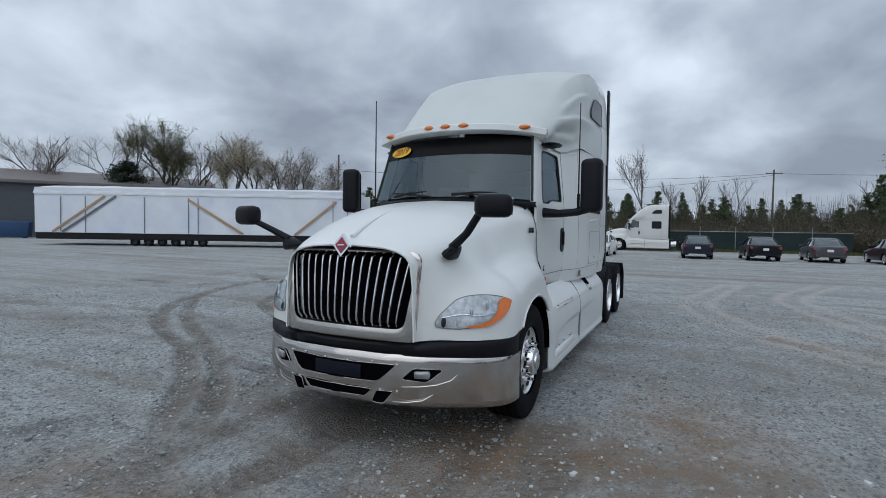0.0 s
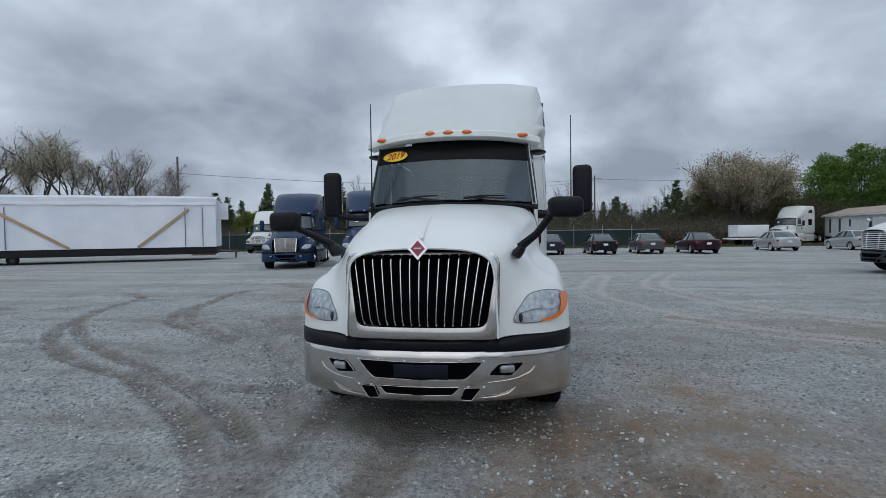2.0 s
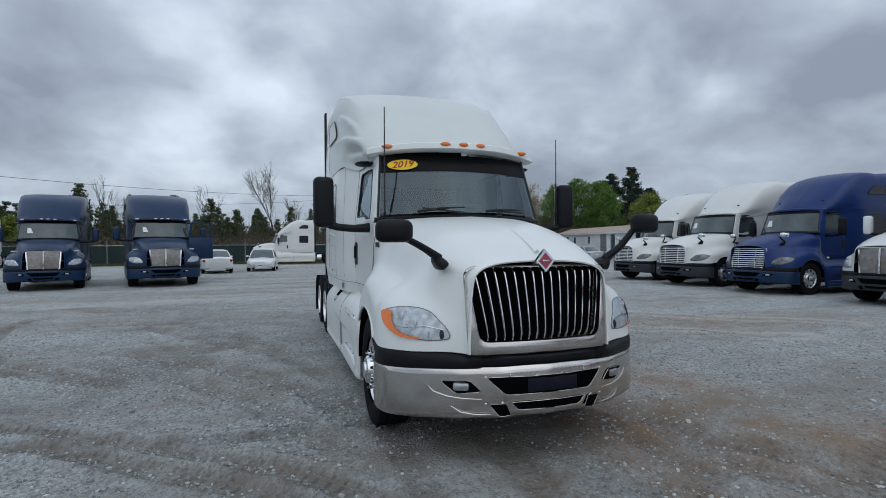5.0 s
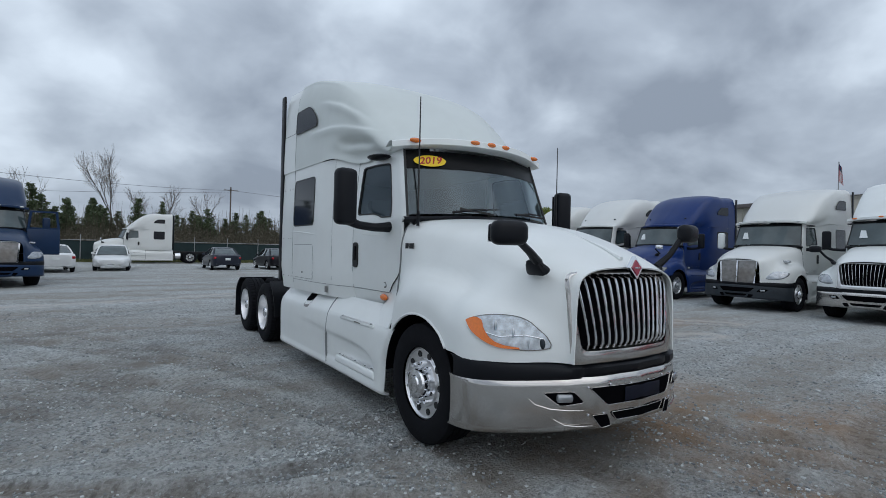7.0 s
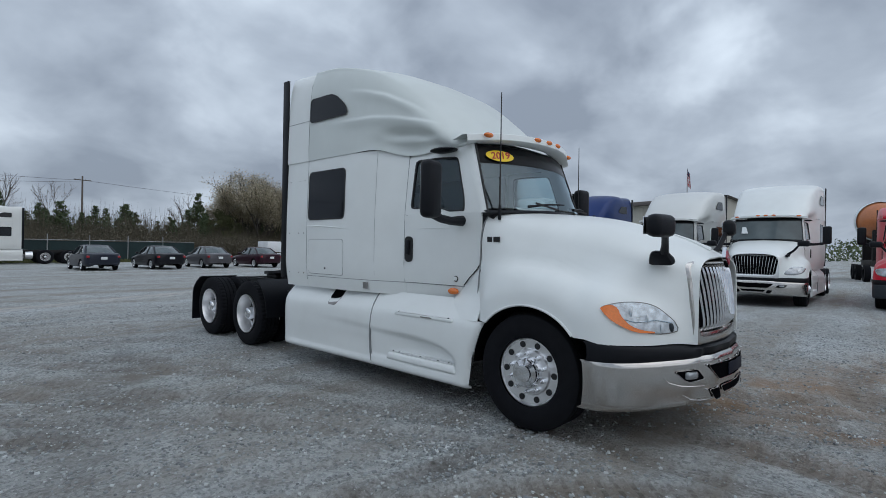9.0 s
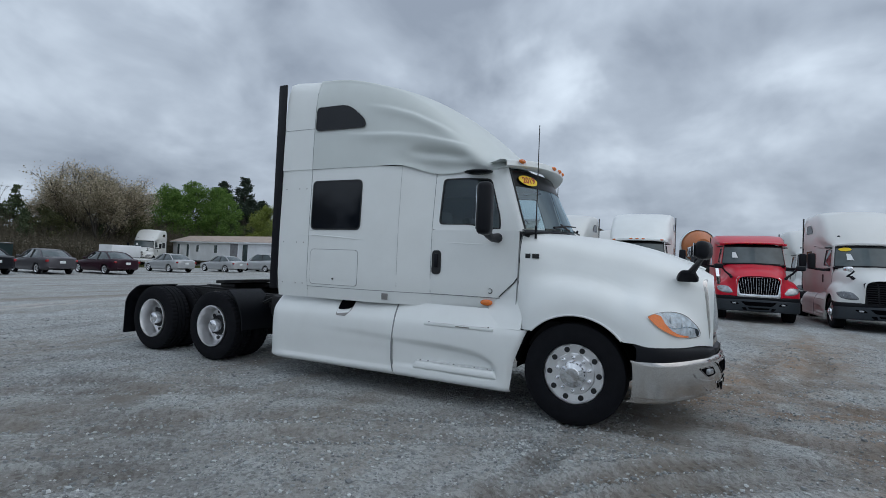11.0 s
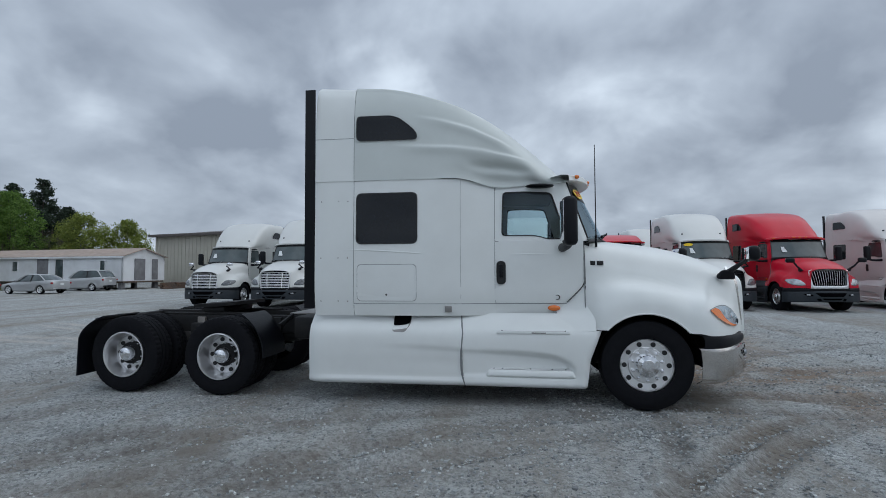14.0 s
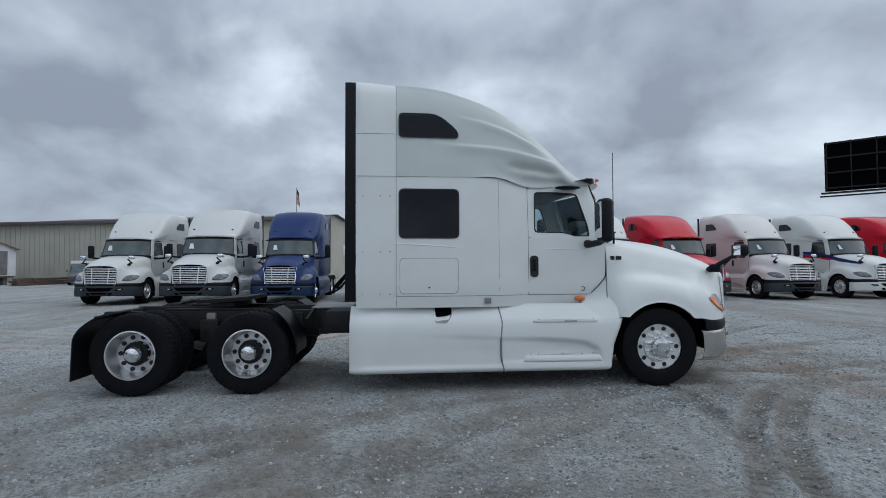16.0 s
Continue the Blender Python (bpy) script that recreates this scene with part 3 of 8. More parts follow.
def tractor(at, paint, label, style="bars", bumper=None, detail=False, surround=None, mirror_mat=None, skirt_paint=None,
            screen=None, group="parked road tractors", chassis=True, sticker=False, sheet_of_paper=False, marks=amber, name="semi_truck", band=None):
    t = thing(name, label, "truck", at, group)
    BODY["widen"] = True
    bumper = bumper or chrome
    surround = surround or chrome
    mirror_mat = mirror_mat or black_plastic
    skirt_paint = skirt_paint or paint
    screen = screen or (shield_glass if detail else far_glass)
    n_y = 60 if detail else 26

    # hood with its fenders: one moulding
    ys = np.linspace(0.64, -1.225, n_y)
    rows = stations(HOOD_FINE, ys, 34 if detail else 22)
    for r in rows:
        y = r[0][1]
        arch = 0.505 + math.sqrt(max(0, 0.59 ** 2 - y * y))
        low = max(arch, 0.875 if y < 0 else 0.90) if abs(y) < 0.59 else r[-1][2]
        if abs(y) < 0.59 and low > r[-1][2] - 0.3:
            n = len(r)
            k0 = int(n * 0.62)
            z0, z1 = r[k0][2], r[-1][2]
            for k in range(k0, n):
                f = (r[k][2] - z0) / (z1 - z0)
                z = z0 + (low - z0) * f
                r[k] = (r[k][0], y, z)
    bm = both(sheet(rows))
    hood = part("hood", thick(bm, 0.012), paint, t, angle=60)
    # arch lip
    for s in (-1, 1):
        pts = [(s * 1.10, 0.588 * math.cos(a), 0.505 + 0.588 * math.sin(a)) for a in np.linspace(0.74, math.pi - 0.70, 24)]
        part("arch_lip", tube(pts, 0.012, sides=6), paint, hood)
        bm = sheet([[(s * x, 0.575 * math.cos(a), 0.505 + 0.575 * math.sin(a)) for x in (1.085, 0.45)] for a in np.linspace(0.0, math.pi, 24)])
        sheet([[(s * 0.45, 0.575 * math.cos(a), 0.505 + 0.575 * math.sin(a)), (s * 0.45, 0, 0.3)] for a in np.linspace(0.0, math.pi, 24)], bm)
        part("wheel_well", bm, void_black, hood)
    part("hood_gap", both(tube([(x + 0.002, 0.652, z) for x, z in spline(HOOD[0.64], 20)], 0.006, sides=6)), gap_dark, hood)

    # cab and sleeper sides
    for s in (-1, 1):
        ysd = np.linspace(1.70, 3.42, 30 if detail else 12)
        rows = [[(s * side_x(y, z), y, z) for z in np.linspace(1.045, along({1.7: 2.60, 2.1: 2.70, 3.42: 2.70}, y), 18)] for y in ysd]
        sl = part("sleeper_side", thick(sheet(rows), 0.02), paint, t)
        rows = [[(s * side_x(y, z), y, z) for z in np.linspace(1.045, 2.70, 12)] for y in np.linspace(3.426, 3.92, 6)]
        part("side_extender", thick(sheet(rows), 0.02), paint, t)
        part("extender_flap", box((0.03, 0.13, 2.74), (s * 1.085, 3.99, 2.50), 0.008), black_plastic, t, "black rubber extender flap")
        # sleeper windows
        for o, zoff in ((rounded([(3.38, 2.53), (2.64, 2.53), (2.64, 1.93), (3.38, 1.93)], 0.07), 0), (rounded([(3.38, 3.50), (2.90, 3.50), (2.65, 3.30), (2.64, 3.20), (3.38, 3.20)], [0.06, 0.12, 0.12, 0.05, 0.06]), 1)):
            def at_side(u, v, w, s=s, zoff=zoff):
                if not zoff:
                    x = side_x(u, v)
                else:
                    x = roof_x(u, v) + 0.012
                return (s * (x + 0.001 + w), u, v)
            win = part("sleeper_window", prism(o, 0.004, at_side), tint_glass, t, "dark privacy glass sleeper window", smooth=False)
            o2 = [((u - 3.01) * 1.035 + 3.01, (v - (2.23 if not zoff else 3.35)) * 1.05 + (2.23 if not zoff else 3.35)) for u, v in o]
            part("window_seal", ring(o2, o, 0.006, at_side), seal, win, smooth=False)
        if detail:
            def on_side(u, v, w, s=s):
                return (s * (side_x(u, v) + 0.0005 + w), u, v)
            o = rounded([(3.38, 1.67), (2.64, 1.67), (2.64, 1.22), (3.38, 1.22)], 0.06)
            oi = [((u - 3.01) * 0.985 + 3.01, (v - 1.445) * 0.976 + 1.445) for u, v in o]
            hatch = part("luggage_door", prism(oi, 0.004, on_side), paint, t, "flush luggage door", smooth=False)
            part("luggage_seam", ring(o, oi, 0.0015, on_side), gap_dark, hatch, smooth=False)
            part("lock", lathe([(s * 1.092, 0.012), (s * 1.099, 0.011), (s * 1.099, 0)], None, 10, (0, 3.01, 1.30)), black_plastic, hatch)
            for pts in ([(3.423, z) for z in np.linspace(1.14, 3.93, 14)], [(y, 3.235) for y in (3.42, 3.7, 3.92)], [(y, 1.19) for y in np.linspace(3.42, 0.86, 20)],
                        [(1.705, z) for z in np.linspace(1.19, 2.60, 8)], [(2.11, z) for z in np.linspace(1.25, 2.68, 8)]):
                def skin(y, z):
                    if z <= 2.7:
                        return side_x(y, z)
                    return roof_x(y, z)
                thin = 0.0016 if pts[0][0] == 2.11 else 0.0032
                part("panel_seam", tube([(s * (skin(y, z) + 0.0005), y, z) for y, z in pts], thin, sides=5), gap_dark, sl)
            for z in (1.22, 1.75, 2.45, 3.25):
                for y in (3.50, 3.62, 3.84):
                    part("rivet", sphere(0.008, (s * (side_x(y, min(z, 2.6)) + 0.002 - (0.02 if z > 3 else 0)), y, z), (0.5, 1, 1), None, 8, 5), steel, sl)
            part("grille_plate", box((0.006, 0.085, 0.075), (s * (side_x(2.26, 1.12) + 0.012), 2.26, 1.125), 0.002), steel, sl, "small grey vent plate")
            part("body_crease", tube([(s * (side_x(y, z) - 0.002), y, z) for y, z in ((3.60, 1.855), (3.2, 1.84), (2.8, 1.815), (2.5, 1.79))], [0.002, 0.009, 0.010, 0.002], sides=8), paint, sl)
            part("body_crease", tube([(s * (side_x(y, z) - 0.003), y, z) for y, z in ((1.55, 1.79), (1.3, 1.785), (0.9, 1.78))], [0.002, 0.008, 0.002], sides=8), paint, sl)

    # roof fairing
    fairing = SOFT_FINE if style == "slats" else ROOF_FINE
    ys = np.linspace(0.80, 3.42, n_y)
    rows = stations(fairing, ys, 120 if detail else 22)
    if detail:
        for r in rows:
            for k, (x, y, z) in enumerate(r):
                for table, amp, ya, yb in (({1.3: 2.93, 1.49: 3.062, 1.63: 3.149, 1.98: 3.311, 2.33: 3.418, 2.67: 3.483}, 0.026, 1.40, 2.66),
                                           ({1.2: 2.87, 1.36: 2.92, 1.84: 3.033, 2.19: 3.082, 2.61: 3.105, 3.04: 3.127}, 0.026, 1.25, 2.95)):
                    zc = along(table, y)
                    fade = max(0, min(1, (y - ya) / 0.25, (yb - y) / 0.55))
                    x += amp * fade * (math.exp(-((z - zc) / 0.085) ** 2) if z < zc else math.exp(-((z - zc) / 0.018) ** 2))
                zc = along({1.29: 2.77, 1.63: 2.83, 1.98: 2.86}, y)
                x -= 0.052 * max(0, min(1, (y - 1.22) / 0.25, (2.05 - y) / 0.22)) * math.exp(-((z - zc) / 0.055) ** 2)
                r[k] = (x, y, z)
    if style == "slats":
        for r in rows:
            y, zt = r[0][1], r[-1][2]
            up = 0.17 * math.sin(math.pi * min(max((y - 0.80) / 2.4, 0), 1)) ** 0.8
            for k, (x, _, z) in enumerate(r):
                r[k] = (x * (1 - 0.03 * (y < 1.2)), y, z + up * min(max((z - 2.72) / max(zt - 2.72, 0.05), 0), 1))
    roof = part("roof_fairing", both(sheet(rows)), roof_paint if detail else paint, t, angle=60)
    part("roof_extender", thick(both(sheet(stations(fairing, np.linspace(3.426, 3.92, 5), 18))), 0.02), paint, roof, angle=60)
    if detail:
        pts = [(side_x(y, 2.68) + 0.002, y, z) for y, z in ((3.42, 2.70), (2.8, 2.705), (2.3, 2.712), (2.08, 2.705), (1.9, 2.655), (1.70, 2.61), (1.3, 2.625), (1.0, 2.65))]
        for s in (-1, 1):
            part("roof_seam", tube([(s * x, y, z) for x, y, z in pts], 0.0045, sides=5), gap_dark, roof)

    # cab corner posts, header and windscreen
    def base(x):
        return Vector((x, 0.30 + 0.33 * (x / 0.93) ** 2, 1.985 - 0.03 * x * x))

    def head(x):
        return Vector((x, 0.63 + 0.23 * (x / 0.88) ** 2, 2.665 - 0.015 * x * x))
    xs = np.linspace(-1, 1, 25)
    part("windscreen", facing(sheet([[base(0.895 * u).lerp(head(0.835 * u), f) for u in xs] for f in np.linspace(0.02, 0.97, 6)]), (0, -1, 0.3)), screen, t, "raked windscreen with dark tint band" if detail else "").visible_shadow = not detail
    part("tint_band", sheet([[base(0.895 * u).lerp(head(0.835 * u), f) - Vector((0, 0.004, 0)) for u in xs] for f in ((0.70, 0.84, 0.98) if detail else (0.88, 0.98))]), band_black, t)
    for s in (-1, 1):
        part("screen_seal", tube([base(s * 0.90).lerp(head(s * 0.84), f) - Vector((0, 0.006, 0)) for f in np.linspace(0, 1, 6)], 0.011, sides=6), seal, t)
    part("cowl", sheet([[base(0.93 * u) + Vector((0, o, h)) for u in xs] for o, h in ((-0.004, -0.006), (-0.04, -0.03), (0.02, -0.06))]), black_plastic, t)
    for s in (-1, 1):
        rows = []
        for f in np.linspace(-0.04, 1.02, 8):
            a, b = base(0.895).lerp(head(0.835), f), None
            z = a.z
            y = 0.655 + 0.25 * max(0, f)
            rows.append([(s * a.x, a.y - 0.003, z), (s * (a.x + (side_x(y, z) - a.x) * 0.55), a.y + (y - a.y) * 0.25, z), (s * side_x(y, z), y + 0.01, z), (s * side_x(y + 0.06, z), y + 0.075, z)])
        part("corner_post", thick(sheet(rows), 0.02), paint, t, angle=60)
    if detail:
        for x0, x1 in ((-0.55, -0.08), (0.18, 0.62)):
            a, b = base(x0) + Vector((0, -0.03, 0.03)), base(x1) + Vector((0, -0.055, 0.065))
            w = part("wiper", tube([a, a.lerp(b, 0.5) + Vector((0, -0.01, 0.012)), b], [0.016, 0.012, 0.006], sides=6), black_plastic, t)
            part("wiper_blade", box((abs(x1 - x0) * 0.95, 0.012, 0.02), a.lerp(b, 0.55) + Vector((0, 0.008, -0.01)), 0.004, None, Matrix.Rotation(math.atan2(b.z - a.z, b.x - a.x), 3, "Y") ), seal, w)

    # visor with marker lamps
    def vis(u):
        return 0.49 + 0.33 * u * u
    us = np.linspace(-1.0, 1.0, 31)
    rows = [[(0.99 * u * k, vis(u) + dy, z - 0.05 * abs(u) ** 4) for u in us] for dy, z, k in ((0.24, 2.745, 0.93), (0.08, 2.778, 0.96), (0.012, 2.772, 0.965), (0.0, 2.762, 0.97), (-0.006, 2.705, 0.97), (0.008, 2.695, 0.965), (0.15, 2.685, 0.94))]
    if style == "slats":
        rows = [[(x * 0.93, y + 0.10, z - 0.02) for x, y, z in r] for r in rows]
    visor = part("header_panel" if style == "slats" else "sun_visor", sheet(rows), paint, t, angle=38)
    for x in (-0.79, -0.20, 0, 0.20, 0.79) if style != "slats" else ():
        u = x / 0.99
        part("marker_lamp", sphere(0.06, (x, vis(u) + 0.008, 2.748 - 0.05 * abs(u) ** 4), (1.0, 0.6, 0.42)), marks, visor, "amber marker lamp")

    if style == "slats":
        for x in (-0.70, -0.20, 0, 0.20, 0.70):
            part("marker_lamp", sphere(0.045, (x, 1.13 + 0.10 * x * x, 3.035 - 0.07 * x * x), (0.9, 0.6, 0.7)), grey_plastic, roof, "small grey marker lamp")
    # doors
    for s in (-1, 1):
        rows = []
        for z in np.linspace(1.195, 1.935, 10):
            y0 = 0.66 if z > 1.40 else 0.66 + (1.40 - z) * 0.95
            rows.append([(s * (side_x(y, z)), y, z) for y in np.linspace(y0, 1.70, 10)])
        door = part("door", thick(sheet(rows), 0.02), paint, t)
        o = [(1.70, 1.935), (1.70, 2.60), (1.30, 2.625), (0.95, 2.64), (0.655, 1.935)]
        i = rounded([(1.625, 2.00), (1.61, 2.545), (1.34, 2.55), (1.02, 2.53), (0.885, 2.10), (0.86, 1.92), (0.95, 1.88), (1.12, 1.975), (1.25, 2.0)], 0.05)
        i = [(max(u, 0.72), v) for u, v in i]
        # frame of the window: a band from the outline to the opening
        m = 80

        def resample(poly, cx, cy):
            out = []
            angs = np.linspace(0, 2 * math.pi, m, endpoint=False)
            for a in angs:
                d = np.array((math.cos(a), math.sin(a)))
                best = None
                for k in range(len(poly)):
                    p, q = np.array(poly[k]) - (cx, cy), np.array(poly[(k + 1) % len(poly)]) - (cx, cy)
                    e = q - p
                    den = d[0] * e[1] - d[1] * e[0]
                    if abs(den) < 1e-9:
                        continue
                    r = (p[0] * e[1] - p[1] * e[0]) / den
                    g = (p[0] * d[1] - p[1] * d[0]) / den
                    if r > 0 and -1e-6 <= g <= 1 + 1e-6:
                        best = r if best is None else min(best, r)
                out.append((cx + d[0] * best, cy + d[1] * best))
            return out
        inn = resample([(u, max(v, 1.955)) for u, v in i], 1.28, 2.25)
        outl = resample(o, 1.28, 2.25)

        def on_door(u, v, w, s=s):
            return (s * (side_x(u, v) - w), u, v)
        part("window_surround", ring(outl, inn, 0.02, on_door), paint, door, smooth=False)
        seal_in = [((u - 1.28) * 0.955 + 1.28, (v - 2.25) * 0.95 + 2.25) for u, v in inn]
        part("window_seal", ring(inn, seal_in, 0.02, lambda u, v, w, s=s: (s * (side_x(u, v) + 0.004 - w), u, v)), seal, door, smooth=False)
        pane = bmesh.new()
        pane.faces.new([pane.verts.new((s * (side_x(u, v) - 0.008), u, v)) for u, v in seal_in])
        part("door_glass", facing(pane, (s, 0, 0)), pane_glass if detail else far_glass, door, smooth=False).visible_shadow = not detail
        oh = rounded([(1.685, 1.70), (1.575, 1.70), (1.575, 1.42), (1.685, 1.42)], 0.05)
        handle = part("door_handle", prism(oh, 0.012, lambda u, v, w, s=s: (s * (side_x(u, v) + w), u, v)), seal, door, "black recessed door handle", smooth=False)
        if detail:
            part("grab_lever", box((0.02, 0.045, 0.16), (s * (side_x(1.63, 1.58) + 0.018), 1.63, 1.58), 0.009), black_plastic, handle)
        part("rain_visor", sphere(0.15, (s * (side_x(1.2, 2.58) + 0.06), 1.16, 2.60), (0.62, 1.15, 0.17), None, 16, 8), black_plastic, door, "black look-down mirror over the window")
        part("side_marker", sphere(0.055, (s * (side_x(0.98, 1.14) + 0.012), 1.01, 1.135), (0.35, 1.35, 0.62)), marks, t, "amber side marker lamp")
        rows = []
        for z in np.linspace(0.89, 1.42, 14):
            y1 = float(np.interp(z, (0.89, 1.077, 1.21, 1.42), (0.78, 1.0, 0.875, 0.67)))
            x0 = float(np.interp(z, (0.89, 1.0, 1.2, 1.42), (1.085, 1.04, 0.965, 0.945)))
            x1 = float(np.interp(z, (0.88, 0.95, 1.02, 1.065, 1.10), (1.076, 1.033, 0.984, 0.945, side_x(y1, 1.10) - 0.006))) if z < 1.10 else side_x(y1, z) - 0.006
            rows.append([(s * (x0 + (x1 - x0) * f), 0.55 + (y1 - 0.55) * f, z) for f in np.linspace(0, 1, 8)])
        part("fender_tail", thick(sheet(rows), 0.012), paint, t)
        part("seat", box((0.5, 0.5, 0.14), (s * 0.5, 1.55, 1.45), 0.05), cabin_grey, t)
        part("seat_back", box((0.5, 0.14, 0.75), (s * 0.5, 1.80, 1.85), 0.05, None, Matrix.Rotation(radians(-12), 3, "X")), cabin_grey, t)
    part("dashboard", box((1.72, 0.45, 0.35), (0, 0.78, 1.77), 0.08), cabin_grey, t)
    part("steering_wheel", lathe([(0, 0.21), (0.03, 0.20), (0.03, 0.235), (0, 0.235)], None, 24, (0, 0, 0), "z"), cabin_grey, t).matrix_local = pose(0.48, 1.12, 1.83, -35, 0, 0)
    part("cabin_floor", box((1.72, 2.7, 0.06), (0, 2.05, 1.16), 0.01), cabin_grey, t)
    part("bunk_wall", box((1.9, 0.05, 2.6), (0, 3.36, 2.45), 0.01), cabin_grey, t)
    part("headliner", box((1.64, 2.4, 0.03), (0, 2.15, 2.60), 0.01), cabin_light, t)
    for q in (-1, 1):
        part("cabin_lining", box((0.04, 1.62, 1.5), (q * 0.90, 2.54, 1.88), 0.01), cabin_grey, t)
    part("firewall", box((1.7, 0.05, 0.85), (0, 0.60, 1.52), 0.01), rail_black, t)

    # side skirts and steps
    for s in (-1, 1):
        zs_p = (0.225, 0.25, 0.285, 0.32, 0.45, 0.66, 0.80, 0.88, 0.95, 1.02, 1.065)
        xs_p = (1.05, 1.094, 1.103, 1.098, 1.10, 1.104, 1.098, 1.078, 1.035, 0.985, 0.945)
        fine_p = spline(list(zip(xs_p, zs_p)), 60)

        def skirt_x(z):
            return float(np.interp(z, fine_p[:, 1], fine_p[:, 0]))

        def step01(v):
            v = min(max(v, 0.0), 1.0)
            return v * v * (3 - 2 * v)
        crease = {0.795: 0.42, 0.83: 0.49, 0.87: 0.535, 0.96: 0.58, 1.06: 0.607, 1.3: 0.632, 1.57: 0.648, 2.10: 0.662, 2.57: 0.687, 3.26: 0.703}

        def gap_y(z):
            return float(np.interp(z, (0.228, 0.39, 0.587, 0.852, 1.05), (2.06, 2.098, 2.105, 2.085, 2.115)))
        zr = np.concatenate([np.linspace(0.225, 0.34, 7), np.linspace(0.37, 1.06, 26)])
        rows = []
        for f in np.linspace(0, 1, 24):
            row = []
            for z in zr:
                y = gap_y(z) + 0.008 + (3.995 - gap_y(z)) * f
                x = skirt_x(z) - 0.05 * max(0, (y - 3.85) / 0.15) ** 2
                zc = along(crease, y)
                x -= 0.016 * step01((3.3 - y) / 1.0) * step01((zc + 0.015 - z) / 0.05) * step01((z - 0.33) / 0.2)
                x -= 0.010 * step01((z - 0.30) / 0.03) * step01((0.62 - z) / 0.3) * step01((3.82 - y) / 0.06)
                row.append((s * x, y, z))
            rows.append(row)
        rear = part("rear_skirt", thick(sheet(rows), 0.02), skirt_paint, t, angle=60)
        if detail:
            def on_skirt(u, v, w, s=s):
                return (s * (skirt_x(v) + 0.002 + w), u, v)
            o = rounded([(2.94, 1.05), (2.722, 1.05), (2.722, 0.945), (2.787, 0.85), (2.936, 0.855)], 0.03)
            flange = part("filler_opening", prism(o, 0.003, on_skirt), steel, rear, "grey filler recess", smooth=False)
            # black inset painting the shade inside the filler hole
            o = rounded([(2.935, 1.055), (2.728, 1.055), (2.728, 0.955), (2.80, 0.935), (2.93, 0.925)], 0.03)
            part("filler_shadow", prism(o, 0.006, on_skirt), void_black, flange, "dark filler hole", smooth=False)
        rows = []
        for f in np.linspace(0, 1, 44):
            row = []
            for z in np.concatenate([np.linspace(0.225, 0.34, 7), np.linspace(0.36, 0.89, 30)]):
                y0 = float(np.interp(z, (0.225, 0.25, 0.549, 0.805, 0.89), (0.66, 0.655, 0.618, 0.52, 0.485)))
                y = y0 + (gap_y(z) - 0.008 - y0) * f
                x = skirt_x(z) - 0.04 * step01((0.06 - (y - y0)) / 0.06) ** 2
                zc = along(crease, y)
                deep = step01((2.05 - y) / 0.9) * step01((y - 0.80) / 0.06)
                x -= (0.016 + 0.060 * deep) * step01((zc + 0.015 - z) / 0.07) * step01((z - 0.33) / 0.05) * step01((y - 0.76) / 0.08)
                row.append((s * x, y, z))
            rows.append(row)
        front = part("step_fairing", thick(sheet(rows), 0.02), skirt_paint, t, angle=60)
        rows = []
        for f in np.linspace(0, 1, 20):
            row = []
            for z in np.linspace(0.885, 1.075, 10):
                y0 = float(np.interp(z, (0.885, 1.075), (0.765, 0.985)))
                row.append((s * (skirt_x(min(z, 1.064)) - 0.002), y0 + (gap_y(z) - 0.008 - y0) * f, z))
            rows.append(row)
        part("step_top", thick(sheet(rows), 0.012), skirt_paint, front, angle=60)
        rows = [[(s * (side_x(y, z) - 0.002), y + (1 - f) * 0.14 * (z < 1.3) * (1.19 - z) / 0.13, z) for z in np.linspace(1.06, 1.188, 5)] for f, y in ((f, 0.87 + 0.83 * f) for f in np.linspace(0, 1, 12))]
        part("door_sill", thick(sheet(rows), 0.015), paint, t)
        part("skirt_gap", tube([(s * (skirt_x(z) - 0.010), gap_y(z), z) for z in np.linspace(0.232, 1.05, 14)], 0.014, sides=6), gap_dark, front)
        step = part("lower_step", box((0.10, 1.04, 0.088), (s * 1.062, 1.30, 0.388), 0.03, None, None, (0.8, 0.94), 3), skirt_paint, front)
        upper = part("upper_step", box((0.05, 0.84, 0.036), (s * 1.078, 1.265, 0.862), 0.012), skirt_paint, front)
        if detail:
            part("step_tread", box((0.055, 0.92, 0.010), (s * 1.058, 1.30, 0.437), 0.004), alloy, step, "grey aluminium tread strip")
            for y in (0.90, 1.05, 1.30, 1.62, 1.72):
                part("bolt", sphere(0.011, (s * 1.075, y, 0.440), (1, 1, 0.7), None, 8, 5), grey_plastic, step)
            part("step_tread", box((0.035, 0.74, 0.008), (s * 1.080, 1.265, 0.882), 0.003), alloy, upper)
            part("step_mark", box((0.004, 0.16, 0.012), (s * 1.105, 1.20, 0.862), 0.001), steel, upper)
            for y in (0.90, 1.62):
                part("bolt", sphere(0.010, (s * 1.09, y, 0.884), (1, 1, 0.7), None, 8, 5), grey_plastic, upper)
            for pts in ([(0.86, 1.205), (0.78, 1.285), (0.70, 1.365), (0.655, 1.43)], [(0.64, 1.40), (0.66, 1.28), (0.70, 1.11)]):
                part("panel_seam", tube([(s * (side_x(y, z) + (0.012 if z < 1.3 else 0.004)), y, z) for y, z in pts], 0.006, sides=5), seal, front)
    # plain boxes for engine and radiator, added unseen to keep light from underneath
    part("engine_sump", box((0.9, 1.9, 0.45), (0, -0.1, 0.62), 0.08), rail_black, t)
